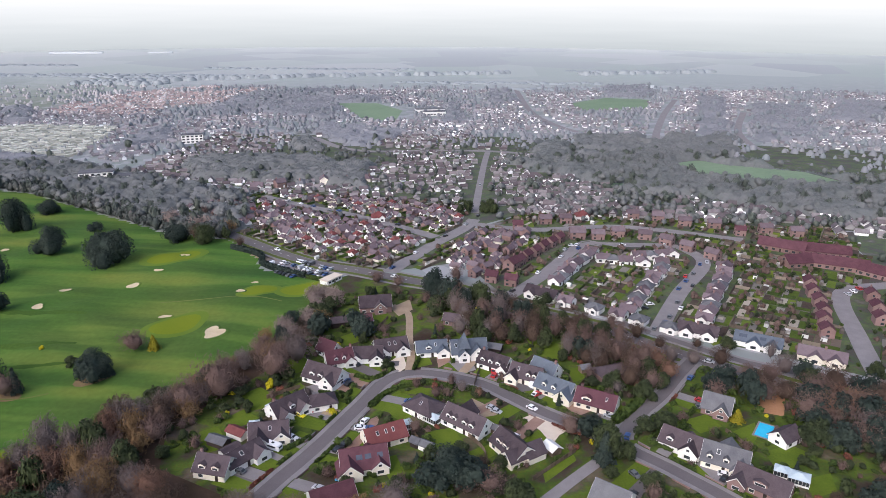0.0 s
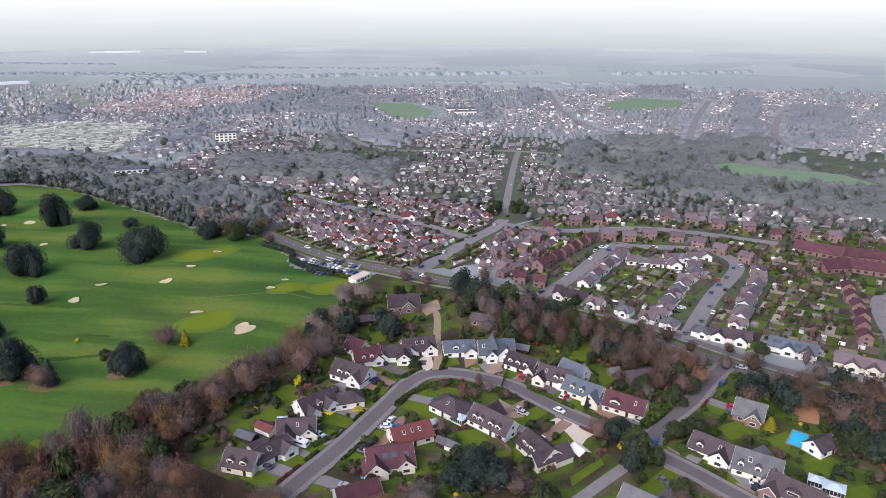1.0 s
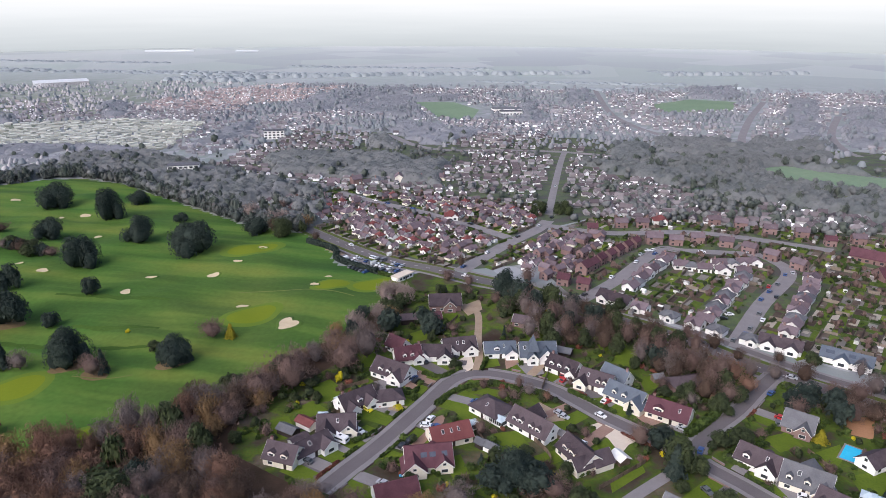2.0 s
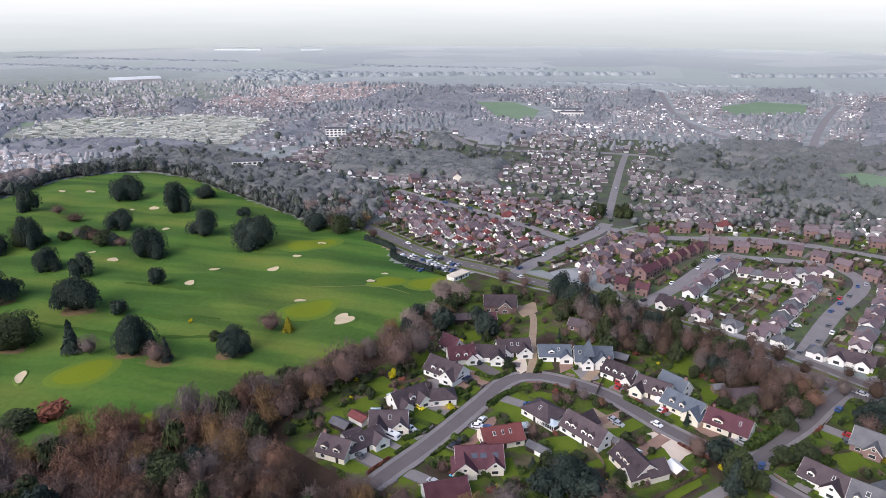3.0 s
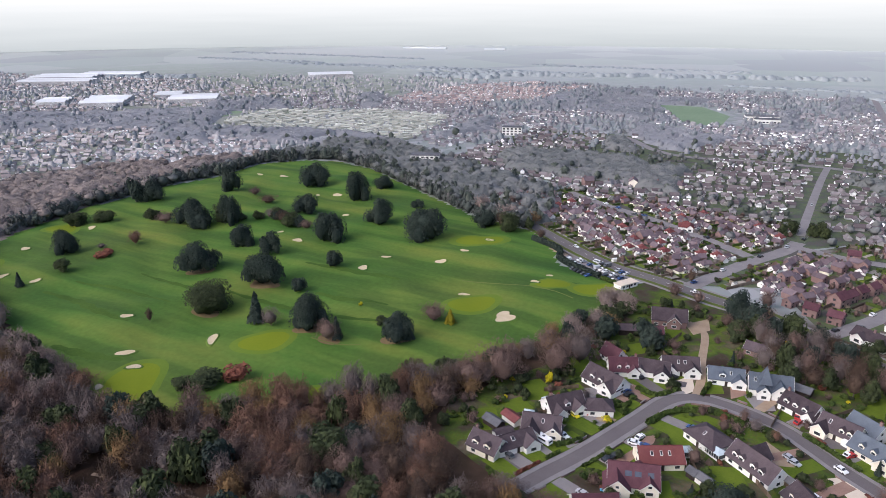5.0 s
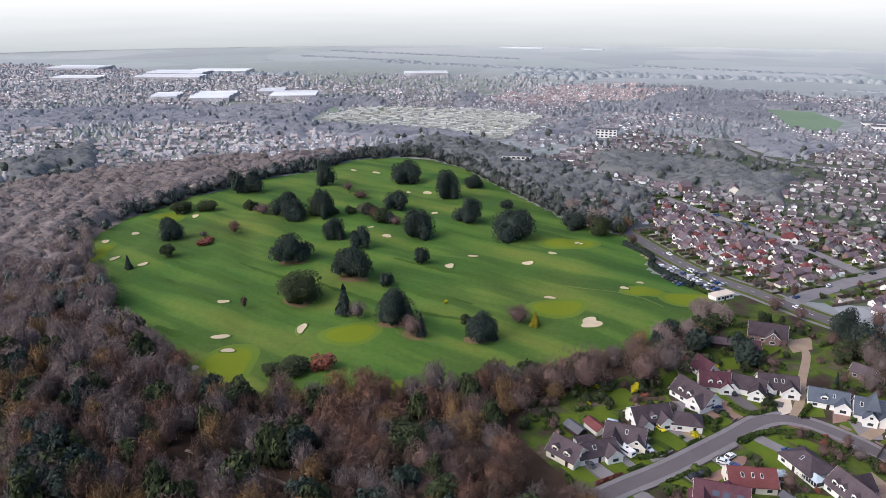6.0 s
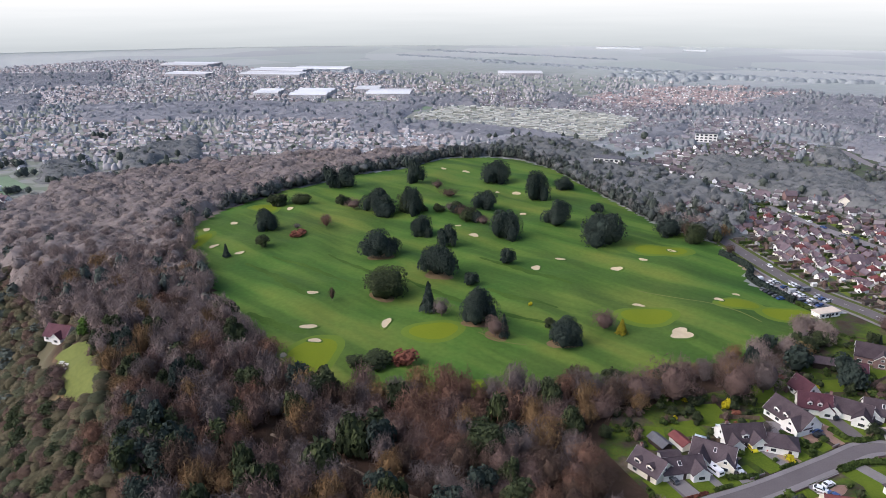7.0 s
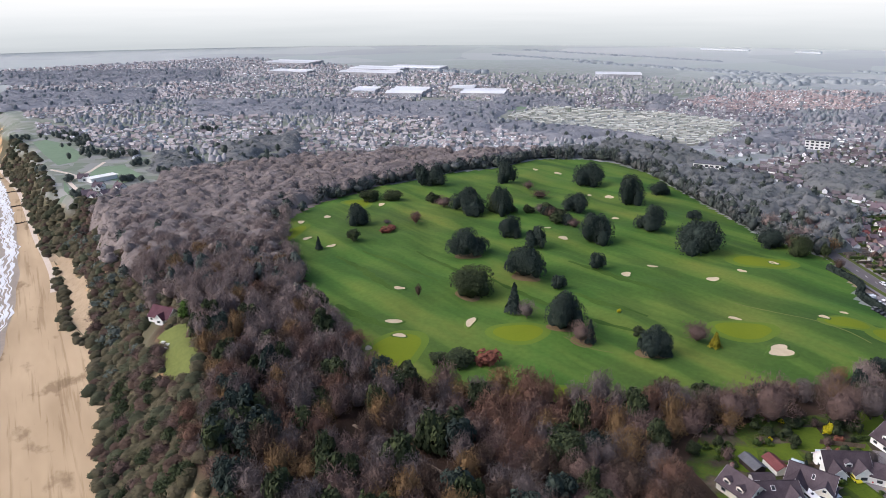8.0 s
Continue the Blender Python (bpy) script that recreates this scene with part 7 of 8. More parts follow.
for i, pts in enumerate(([(-35, 245), (-27, 243), (-21, 250)], [(-47, 232), (-38, 229), (-35, 233)], [(-52, 196), (-45, 203)], [(22, 238), (30, 231), (38, 224)], [(-12, 250), (-10, 262), (-11, 272)], [(4, 256), (5, 268)],
                         [(-36, 188), (-28, 186), (-21, 182)], [(46, 231), (54, 226)], [(75, 207), (70, 202), (76, 196)], [(84, 212), (92, 222)], [(-58, 240), (-50, 246)])):
    hedge(pts, 1.1, 1.3, HEDGE, "low green garden hedge between plots", 10 + i)


def fence(points, label):
    """Timber panels between posts."""
    f = thing("fence", Matrix.Identity(4), label, "fence", "garden fences")
    c = smooth(points, 2.0)
    for a, b in zip(c, c[1:]):
        d = (b - a).normalized()
        n = Vector((-d.y, d.x, 0)) * 0.03
        s = Shape().prism([tuple(a + n + Vector((0, 0, 0.05))), tuple(b + n + Vector((0, 0, 0.05))), tuple(b - n + Vector((0, 0, 0.05))), tuple(a - n + Vector((0, 0, 0.05)))], (0, 0, 1.65))
        part("panel", s, TIMBER, f)
        part("post", Shape().box(a.x - 0.06, a.y - 0.06, 0, a.x + 0.06, a.y + 0.06, 1.85), TIMBER, f)
    return f


for pts in ([(28, 181), (44, 196)], [(7, 207), (14, 194), (8, 184)], [(-10, 206), (-6, 194), (-9, 182)], [(60, 253), (66, 262), (60, 272)], [(-26, 300), (-31, 282), (-27, 272)], [(102, 198), (98, 208)], [(12, 238), (17, 262)], [(30, 252), (38, 262)], [(52, 236), (58, 246)], [(-70, 207), (-60, 214)], [(-66, 228), (-55, 236)]):
    fence(pts, "weathered timber panel fence between gardens")


# ---- cars ----
def car_parts(kind):
    if kind == "van":
        body = [(-2.5, 0.35), (2.5, 0.35), (2.55, 1.0), (1.9, 1.25), (1.4, 2.05), (-2.5, 2.1), (-2.55, 0.6)]
        glass = [(1.35, 1.2), (1.93, 1.2), (1.45, 1.95), (0.6, 1.95), (0.6, 1.2)]
        w, ax = 1.9, 1.6
    else:
        body = [(-2.05, 0.32), (2.0, 0.32), (2.1, 0.68), (1.95, 0.82), (1.05, 0.98), (0.35, 1.42), (-1.15, 1.45), (-1.85, 1.0), (-2.1, 0.9)]
        glass = [(-1.72, 0.98), (1.0, 0.98), (0.38, 1.38), (-1.1, 1.4)]
        w, ax = 1.74, 1.28
    b = Shape().prism([(x, -w / 2, z) for x, z in body], (0, w, 0))
    g = Shape().prism([(x, -w / 2 - 0.012, z) for x, z in glass], (0, w + 0.024, 0))
    screens = [(0.42, 1.02, 0.05), (-1.2, -1.84, -0.05)] if kind == "car" else [(1.47, 1.93, 0.05)]
    screens = [Shape().prism([(x0, -0.68, 1.41 if kind == "car" else 1.95), (x1, -0.74, 1.03 if kind == "car" else 1.28), (x1, 0.74, 1.03 if kind == "car" else 1.28), (x0, 0.68, 1.41 if kind == "car" else 1.95)], (d, 0, 0.03)).mesh("windscreen", GLASS) for x0, x1, d in screens]
    wheel = Shape().tube((0, -0.1, 0), (0, 0.1, 0), 0.32, 0.32, 12).mesh("wheel", RUBBER)
    return b, g.mesh("windows", GLASS), wheel, w, ax, screens


CAR_MESH = {}


def car(x, y, rot, paint, kind="car", group="parked cars", label=""):
    if (kind, paint) not in CAR_MESH:
        b, g, wh, w, ax, sc = car_parts(kind)
        CAR_MESH[kind, paint] = (b.mesh("body", PAINTS[paint]), g, wh, w, ax, sc)
    b, g, wh, w, ax, sc = CAR_MESH[kind, paint]
    tint = ("white", "black", "silver", "dark blue", "red", "grey", "yellow", "sky blue")[paint]
    c = thing(kind, pose(x, y, 0.1, 0, 0, rot), label or tint + (" hatchback car parked beside the houses" if kind == "car" else " panel van parked beside the cars"), kind, group)
    part("body", b, None, c)
    part("glazing", g, None, c)
    for q in sc:
        part("windscreen", q, None, c)
    for px in (-ax, ax):
        for py in (-w / 2 + 0.08, w / 2 - 0.08):
            part("wheel", wh, None, c).location = (px, py, 0.32)
    return c


for x, y, k, rot in ((-51.1, 216.3, 6, -35), (-58.3, 193.5, 2, -30), (-60.0, 190.7, 0, -28), (-38.0, 240.7, 3, 60), (-36.6, 238.6, 1, 60), (-27.6, 212.8, 0, 65), (-28.8, 208.6, 0, 5), (-32.5, 199.6, 1, 55), (-34.6, 196.1, 1, 55), (-31.1, 180.1, 7, -20),
                     (-23.8, 259.9, 1, -20), (6.2, 261.2, 5, -25), (20.3, 249.3, 4, 80), (23.1, 247.5, 2, 55), (35.0, 231.6, 0, 55), (38.1, 234.5, 1, 55), (32.5, 221.8, 0, -42), (17.8, 221.7, 2, -35), (19.3, 219.4, 2, -30)):
    car(x, y, rot, k)
for x, y, k, rot in ((63.1, 204.3, 3, 65), (60.2, 183.5, 5, -60), (74.2, 199.5, 1, -20), (81.1, 193.0, 2, 40), (93.9, 223.8, 5, 80), (98.1, 244.5, 3, 50), (88.5, 183.7, 0, -20), (99.8, 174.1, 1, 30), (131.6, 341.6, 1, 60), (115.9, 312.2, 0, 62), (103.4, 296.0, 3, 62),
                     (132.3, 355.5, 4, 62), (52.2, 359.7, 0, 60), (73.6, 399.0, 2, 60), (79.0, 406.4, 0, 20), (107.4, 302.3, 5, 62), (98.0, 312.0, 1, 0), (102.1, 316.9, 0, 10)):
    car(x, y, rot, k)
for x, y, k, rot in ((212.5, 334.8, 0, 100), (217.6, 338.7, 4, 100), (207.5, 331.0, 2, 100), (221.2, 337.2, 1, 100), (110.2, 257.7, 2, -28), (-26.5, 352.5, 0, -25), (81.9, 285.9, 1, -30), (40, 311, 3, -32), (-100, 396, 0, -40), (24, 470, 1, 70), (30, 560, 2, 84), (-45, 455, 5, -40)):
    car(x, y, rot, k)

for x, y, rot, paint in DRIVE_CARS:
    car(x, y, rot, paint, "car", "cars on the drives")

# golf club car park
CARPARK = [(-102, 378), (-98, 384), (-78.5, 374.5), (-54.3, 359.9), (-57.0, 349), (-72, 348), (-88, 353), (-98, 366)]
tagged(ring_sheet("sandy_yard", [(-129, 406), (-98, 384), (-102, 378), (-106, 380), (-125, 396)], 0.02, GRAVEL, 0.05), "sandy ground beside the golf club car park", "yard", kind="structure")
tagged(ring_sheet("car_park", CARPARK, 0.02, PAVING, 0.05), "grey tarmac car park of the golf club", "car park", kind="structure")
tagged(ring_sheet("sandy_ground", [(-131.2, 415.3), (-104.4, 399.4), (-95.8, 391.3), (-96.0, 377.6), (-104.2, 384.3), (-118.1, 399.2)], 0.02, GRAVEL, 0.05), "bare sandy ground beside the car park", "ground", kind="structure")
r = random.Random(4)
for row, n0, n1, off in ((0, 1, 14, -2.5), (1, 2, 15, 4.0), (2, 1, 13, 11.0), (3, 2, 13, -8.5)):
    for i in range(n0, n1):
        if r.random() < 0.93:
            u = 3.0 * i + r.uniform(-0.3, 0.3)
            x, y = -97 + 0.826 * u + 0.563 * (off - 3.5), 377 - 0.563 * u + 0.826 * (off - 3.5)
            if inside(x, y, CARPARK):
                car(x, y, 55 + r.uniform(-4, 4) + 180 * (r.random() < 0.5), r.choice((0, 0, 0, 1, 2, 2, 3, 5, 1)), "van" if r.random() < 0.08 else "car", "cars in the golf club car park")

rc = random.Random(23)
for line, count in ((ROAD_C, 7), (ROAD_D, 8), (STREET_G, 6), (ROAD_F, 4)):
    c = smooth(line, 6.0)
    for k in sorted(rc.sample(range(1, len(c) - 1), min(count, len(c) - 2))):
        d = (c[k + 1] - c[k - 1]).normalized()
        side = rc.choice((-1.7, 1.7))
        car(c[k].x - d.y * side, c[k].y + d.x * side, math.degrees(math.atan2(d.y, d.x)), rc.choice((0, 1, 1, 2, 3, 5)), "car", "cars parked along the streets")

# caravan, motorhome, pool, glasshouses, clubhouse
def touring_caravan(x, y, rot, L, name, label):
    c = thing(name, pose(x, y, 0.1, 0, 0, rot), label, name.replace("_", " "), "caravans on drives")
    k = L / 2
    part("body", Shape().prism([(-k, -1.1, 0.5), (k - 0.3, -1.1, 0.5), (k, -1.1, 1.2), (k - 0.5, -1.1, 2.5), (-k + 0.3, -1.1, 2.6), (-k, -1.1, 1.9)], (0, 2.2, 0)), PAINTS[0], c)
    part("glazing", Shape().box(-k * 0.6, -1.13, 1.4, k * 0.5, 1.13, 2.0).box(k - 0.45, -0.8, 1.5, k - 0.1, 0.8, 2.0), GLASS, c)
    for py in (-0.95, 0.95):
        part("wheel", Shape().tube((0, py - 0.1, 0.33), (0, py + 0.1, 0.33), 0.33, 0.33, 12), RUBBER, c)
    part("roof_hatch", Shape().box(-0.5, -0.4, 2.55, 0.3, 0.4, 2.68), GLASS, c)
    part("towbar", Shape().tube((k - 0.3, 0, 0.5), (k + 1.1, 0, 0.45), 0.08, 0.05, 6), RUBBER, c)


touring_caravan(-56.1, 196.5, -24, 6.2, "caravan", "white touring caravan parked on a drive")
touring_caravan(36.0, 238.3, 46, 6.4, "motorhome", "white motorhome parked before a cream house")
pool = thing("swimming_pool", pose(112, 208.5, 0.06, 0, 0, -35), "bright blue swimming pool with paved edge", "swimming pool")
part("coping", Shape().box(-3.2, -5.2, 0, 3.2, -4.6, 0.16).box(-3.2, 4.6, 0, 3.2, 5.2, 0.16).box(-3.2, -4.6, 0, -2.6, 4.6, 0.16).box(2.6, -4.6, 0, 3.2, 4.6, 0.16), PAVING, pool)
part("water", Shape().box(-2.6, -4.6, 0, 2.6, 4.6, 0.09), POOL, pool)


def conservatory(x, y, rot, L, W, label):
    c = thing("conservatory", pose(x, y, 0.05, 0, 0, rot), label, "conservatory", "glass rooms of the houses")
    part("base", Shape().box(-L / 2, -W / 2, 0, L / 2, W / 2, 0.6), WHITE, c)
    part("glazing", Shape().box(-L / 2 + 0.06, -W / 2 + 0.06, 0.6, L / 2 - 0.06, W / 2 - 0.06, 2.2), GLASS, c)
    for i in range(int(L) + 1):
        for yy in (-W / 2, W / 2):
            px = -L / 2 + L * i / int(L)
            part("mullion", Shape().box(px - 0.05, yy - 0.05, 0.6, px + 0.05, yy + 0.05, 2.25), WHITE, c)
    s = Shape()
    hip_roof(s, L, W, 2.35, 3.3, 0.15, 0.1)
    part("roof", s, GLASSROOF, c)


conservatory(-3.4, 213.4, -39, 5, 4, "white conservatory on the bungalow")
conservatory(-12.8, 209.6, 27, 4, 3.5, "white conservatory beside the red roof")
conservatory(110.5, 181.0, -30, 6, 5, "pale glass conservatory behind the brick house")
conservatory(106.5, 184.5, -30, 4, 4, "pale glass conservatory beside a terrace")
conservatory(-61.5, 220.5, 46, 5, 3.5, "white conservatory beside the house wall")
conservatory(-65.5, 208.5, 11, 3.5, 3.5, "white glazed garden room")
for x, y, rot, L, W, m, rm, lb in ((-5.5, 197, -35, 4.5, 3.2, RENDERW, R_GREY, "small white garden building with grey roof"), (-70, 204, -30, 7, 4, RENDERW, R_RED, "white garage with an orange-red roof"), (-75, 199, -25, 7, 4, DARKTIMBER, R_GREY, "dark shed with a grey roof"),
                                   (36, 196, -57, 5, 4, TIMBER, WHITE, "garden shed with a white roof"), (-9, 199, -35, 3, 3, DARKTIMBER, R_GREY, "black garden shed beside a lawn"), (18, 207, -40, 3, 2.4, TIMBER, R_GREY, "green-grey timber garden shed"), (57, 250, 20, 4, 3, TIMBER, R_GREY, "grey timber garden shed"),
                                   (22, 268, -20, 6, 5, DARKTIMBER, R_GREY, "dark garage with a grey roof"), (-69.5, 193.5, 51, 6, 4.5, RENDERW, R_BROWN, "white annexe with a brown roof")):
    house(x, y, rot, L, W, m, rm, lb, 2.2, 3.3, windows=False, name="outbuilding", category="shed", group="sheds and garages")
tagged(ring_sheet("central_verge", [(104, 270.5), (119, 259), (134, 248.5), (157, 239.5), (186, 229), (178, 213), (156, 231), (138, 244.5), (118, 259)], 0.02, GRASS), "grass between main road and service road", "grass", kind="structure")
club = thing("clubhouse", pose(-60, 346, 0, 0, 0, 58), "low clubhouse with a flat pale roof", "clubhouse")
part("wall", Shape().box(-6, -2.6, -0.3, 6, 2.6, 2.5), RENDERW, club)
part("roof", Shape().box(-6.3, -2.9, 2.5, 6.3, 2.9, 2.75), PALEGRAVEL, club)
for k in (-4, -1.5, 1.5, 4):
    part("window", Shape().box(k - 0.7, -2.66, 0.9, k + 0.7, -2.55, 2.0), GLASS, club)
part("door", Shape().box(-0.5, -2.66, 0.0, 0.5, -2.55, 2.1), DARKTIMBER, club)

# pale low blocks of flats at the edge of the wood
def flats(x, y, rot, blocks, label):
    f = thing("apartment_building", pose(x, y, 0, 0, 0, rot), label, "flats", "blocks of flats")
    for dx, dy, L, W, h in blocks:
        b = part("block", Shape().box(dx - L / 2, dy - W / 2, -0.3, dx + L / 2, dy + W / 2, h), RENDERW, f)
        part("roof", Shape().box(dx - L / 2 - 0.4, dy - W / 2 - 0.4, h, dx + L / 2 + 0.4, dy + W / 2 + 0.4, h + 0.4), R_GREY, b)
        for z in np.arange(1.6, h - 0.8, 2.9):
            n = int(L / 4)
            for i in range(n):
                px = dx - L / 2 + L * (i + 0.5) / n
                part("window", Shape().box(px - 1.3, dy - W / 2 - 0.06, z - 0.8, px + 1.3, dy - W / 2 + 0.1, z + 0.8), GLASS, b)


flats(-288, 566, 20, ((0, 0, 26, 12, 9), (-20, -8, 18, 11, 6), (20, -6, 22, 11, 6)), "white three-storey flats with grey flat roofs")
flats(-270, 745, 20, ((0, 0, 22, 10, 9),), "grey three-storey block of flats")
flats(-30, 980, 10, ((10, 0, 40, 16, 5), (12, -26, 30, 12, 5)), "long low school building beside the playing field")

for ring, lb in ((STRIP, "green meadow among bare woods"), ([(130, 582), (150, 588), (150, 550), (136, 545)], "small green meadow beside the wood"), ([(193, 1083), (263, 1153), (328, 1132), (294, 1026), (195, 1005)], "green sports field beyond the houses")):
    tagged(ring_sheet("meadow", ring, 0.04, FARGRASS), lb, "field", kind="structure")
# Glasshouse white dimmed towards haze in the base colour.
PALESHEET = mat("hazed_glasshouse_sheet", (0.48, 0.51, 0.52), (0.58, 0.61, 0.62), 0.02, 0.6, 0.3, 0, 0.3)
for x, y, L, rot in ((-1120, 2200, 150, 12), (-880, 2240, 70, 10), (365, 1310, 40, 0)):
    g = thing("glasshouse", pose(x, y, 0, 0, 0, rot), "long pale nursery glasshouse in far fields", "glasshouse", "far glasshouses")
    part("body", Shape().box(-L / 2, -9, 0, L / 2, 9, 2.5), PALESHEET, g)
    s = Shape()
    gable_roof(s, L, 18, 2.5, 4, 0.0, 0.2)
    part("roof", s, PALESHEET, g)

LAWNDRY = mat("dry_lawn_grass", (0.085, 0.105, 0.03), (0.16, 0.175, 0.05), 0.06, 0.9, 0.6, 0.2)
# cliff-top lawn, path in the wood, groynes, promenade
tagged(grid("cliff_lawn", np.arange(-312, -246, 1.5), np.arange(84, 116, 1.5), lambda x, y: land(x, y) + 0.35, LAWNDRY, lambda c: inside(c[:, 0], c[:, 1], CLEARING)), "mown lawn on the cliff top", "lawn", kind="structure")
for x, y in ((-296, 99), (-291, 99), (-288, 97)):
    z = float(land(x, y)) + 0.3
    t = thing("picnic_table", pose(x, y, z, 0, 0, 30), "white table with benches on the cliff-top lawn", "table", "tables on the lawn")
    part("top", Shape().box(-1.0, -0.5, 0.72, 1.0, 0.5, 0.8), WHITE, t)
    for k in (-0.9, 0.9):
        part("bench", Shape().box(-1.0, k - 0.18, 0.42, 1.0, k + 0.18, 0.5), WHITE, t)
    for k in (-0.7, 0.7):
        part("leg", Shape().box(k - 0.05, -0.9, 0.0, k + 0.05, 0.9, 0.1).box(k - 0.05, -0.1, 0.1, k + 0.05, 0.1, 0.72), WHITE, t)
tagged(ribbon("woodland_path", PATH, 1.3, GRAVEL, 0.12), "pale sandy path through the wood", "path", kind="structure")
prom = [(x, float(coast(x, FOOT)) - 2.5) for x in range(-880, -450, 30)]
tagged(ribbon("promenade", prom, 3.4, PALEGRAVEL, 0.15, 0.25), "pale track along the foot of the cliff", "path", kind="structure")
for line in ([(-690, 196), (-658, 174), (-643, 160), (-630, 150), (-594, 146), (-556, 140)], [(-643, 160), (-661, 158), (-690, 150)]):
    tagged(ribbon("seaside_path", line, 3.2, PALEGRAVEL, 0.12, 0.1), "pale path across the seaside green", "path", kind="structure")
for ring in ([(-850, 172), (-856, 186), (-815, 196), (-750, 193), (-712, 178), (-705, 160), (-770, 164)], [(-672, 182), (-665, 205), (-613, 203), (-594, 182), (-640, 168)], [(-640, 148), (-600, 142), (-566, 136), (-600, 138)]):
    tagged(ring_sheet("seaside_green", ring, 0.06, FARGRASS), "green field above the beach", "field", kind="structure")
pav = thing("pavilion", pose(-617, 172, 0, 0, 0, 100), "white flat-roofed pavilion above the beach", "pavilion")
part("wall", Shape().box(-11, -4, -0.3, 11, 4, 3.4), RENDERW, pav)
part("roof", Shape().box(-12, -5, 3.4, 12, 5, 3.8), WHITE, pav)
for x, y, rot in ((-557, 148, 30), (-566, 146, 80), (-573, 172, 20), (-626, 160, 60), (-556, 156, 110), (-586, 160, 40)):
    copy_thing(PLAIN[4], pose(x, y, 0, 0, 0, rot))
rr = np.random.RandomState(17)
clumps = []
for x, y, w in ((-857, 205, 22), (-744, 200, 16), (-701, 145, 6), (-631, 152, 5), (-575, 140, 6), (-631, 239, 16), (-643, 254, 16), (-646, 319, 14), (-679, 317, 16), (-590, 311, 14), (-697, 369, 14), (-787, 341, 12), (-705, 227, 10), (-708, 208, 10), (-870, 165, 10), (-600, 190, 8), (-660, 215, 8), (-800, 205, 14), (-830, 215, 14), (-610, 225, 9)):
    for k in range(int(w * 0.9)):
        clumps.append((x + w * 0.55 * rr.randn(), y + w * 0.45 * rr.randn(), rr.uniform(2.2, 4), rr.uniform(4, 8)))
wood("seaside_pines", clumps, ["round"] * 4, 60, HAZEGREEN, "clumps of dark evergreens by the seaside houses", 0.05, 18, category="trees")
for x in (-700, -760, -830, -640):
    g = thing("groyne", Matrix.Identity(4), "dark timber groyne running down the beach", "groyne", "groynes on the beach")
    y0 = float(coast(x, FOOT))
    for i in range(6):
        y = y0 - 2 - 2.0 * i
        z = float(land(x, y))
        part("post", Shape().box(x - 0.15, y - 0.15, z - 0.5, x + 0.15, y + 0.15, z + 1.5), DARKTIMBER, g)
    part("planking", Shape().box(x - 0.08, y0 - 13, float(land(x, y0 - 13)) - 0.3, x + 0.08, y0 - 2, float(land(x, y0 - 2)) + 0.6), DARKTIMBER, g)

for spec in (("pine", -196, 82, 7, 12), ("pine", -208, 88, 6, 10), ("holly", -188, 90, 7, 11), ("pine", -222, 96, 6, 11), ("holly", -203, 100, 6, 10), ("holly", -214, 76, 4, 5), ("pine", -180, 76, 6, 10), ("holly", -228, 82, 4, 5)):
    tree(*spec, group="pines on the cliff")

def low_wall(a, b, height, label):
    """A low garden wall with a coping, from a to b."""
    d = math.hypot(b[0] - a[0], b[1] - a[1])
    w = thing("garden_wall", pose(a[0], a[1], 0.05, 0, 0, math.degrees(math.atan2(b[1] - a[1], b[0] - a[0]))), label, "wall", "low walls of the front gardens")
    part("brickwork", Shape().box(0, -0.12, -0.1, d, 0.12, height), BRICK, w)
    part("coping", Shape().box(-0.05, -0.17, height, d + 0.05, 0.17, height + 0.08), PAVING, w)


rf = random.Random(41)
for line, side in ((CRESCENT, 4.9), (CRESCENT, -4.9), (HILLROAD, 4.6), (HILLROAD, -4.6)):
    c = smooth(line, 3.0)
    i = 1
    while i < len(c) - 4:
        n = rf.choice((1, 2, 2, 3))
        pts = []
        for k in range(i, min(i + n + 1, len(c) - 1)):
            d = (c[k + 1] - c[k - 1]).normalized()
            pts.append((c[k].x - d.y * side, c[k].y + d.x * side))
        i += n + rf.choice((1, 1, 2))
        if len(pts) < 2 or any(float(to_line(p[0], p[1], l)) < 4.2 for p in pts for l in ROADS if l is not line):
            continue
        if rf.random() < 0.35:
            hedge(pts, 0.7, rf.uniform(0.6, 1.0), rf.choice((HEDGE, HEDGE, HOLLY, REDLEAF)), "low clipped hedge along the front garden", i)
        elif rf.random() < 0.9:
            low_wall(pts[0], pts[-1], rf.uniform(0.5, 0.8), "low brick garden wall beside the pavement")

# paths and leaf litter on the golf course
for line in ([(-139, 315), (-114, 319), (-90, 320), (-80, 318)], [(-170, 224), (-158, 225), (-148, 229)]):
    q = [(p.x, p.y) for p in smooth(line, 4.0)]
    s = Shape()
    for i, (x, y) in enumerate(q):
        a, b = q[max(i - 1, 0)], q[min(i + 1, len(q) - 1)]
        l = math.hypot(b[0] - a[0], b[1] - a[1])
        nx, ny = -(b[1] - a[1]) / l, (b[0] - a[0]) / l
        for k in (0.4, -0.4):
            s.v.append((x + nx * k, y + ny * k, float(golf_z(x + nx * k, y + ny * k)) + 0.12))
        if i:
            s.f.append((2 * i - 2, 2 * i - 1, 2 * i + 1, 2 * i))
    tagged(new("golf_path", s.mesh("golf_path", LAWNDRY)), "narrow worn path across the golf course", "path", kind="structure")
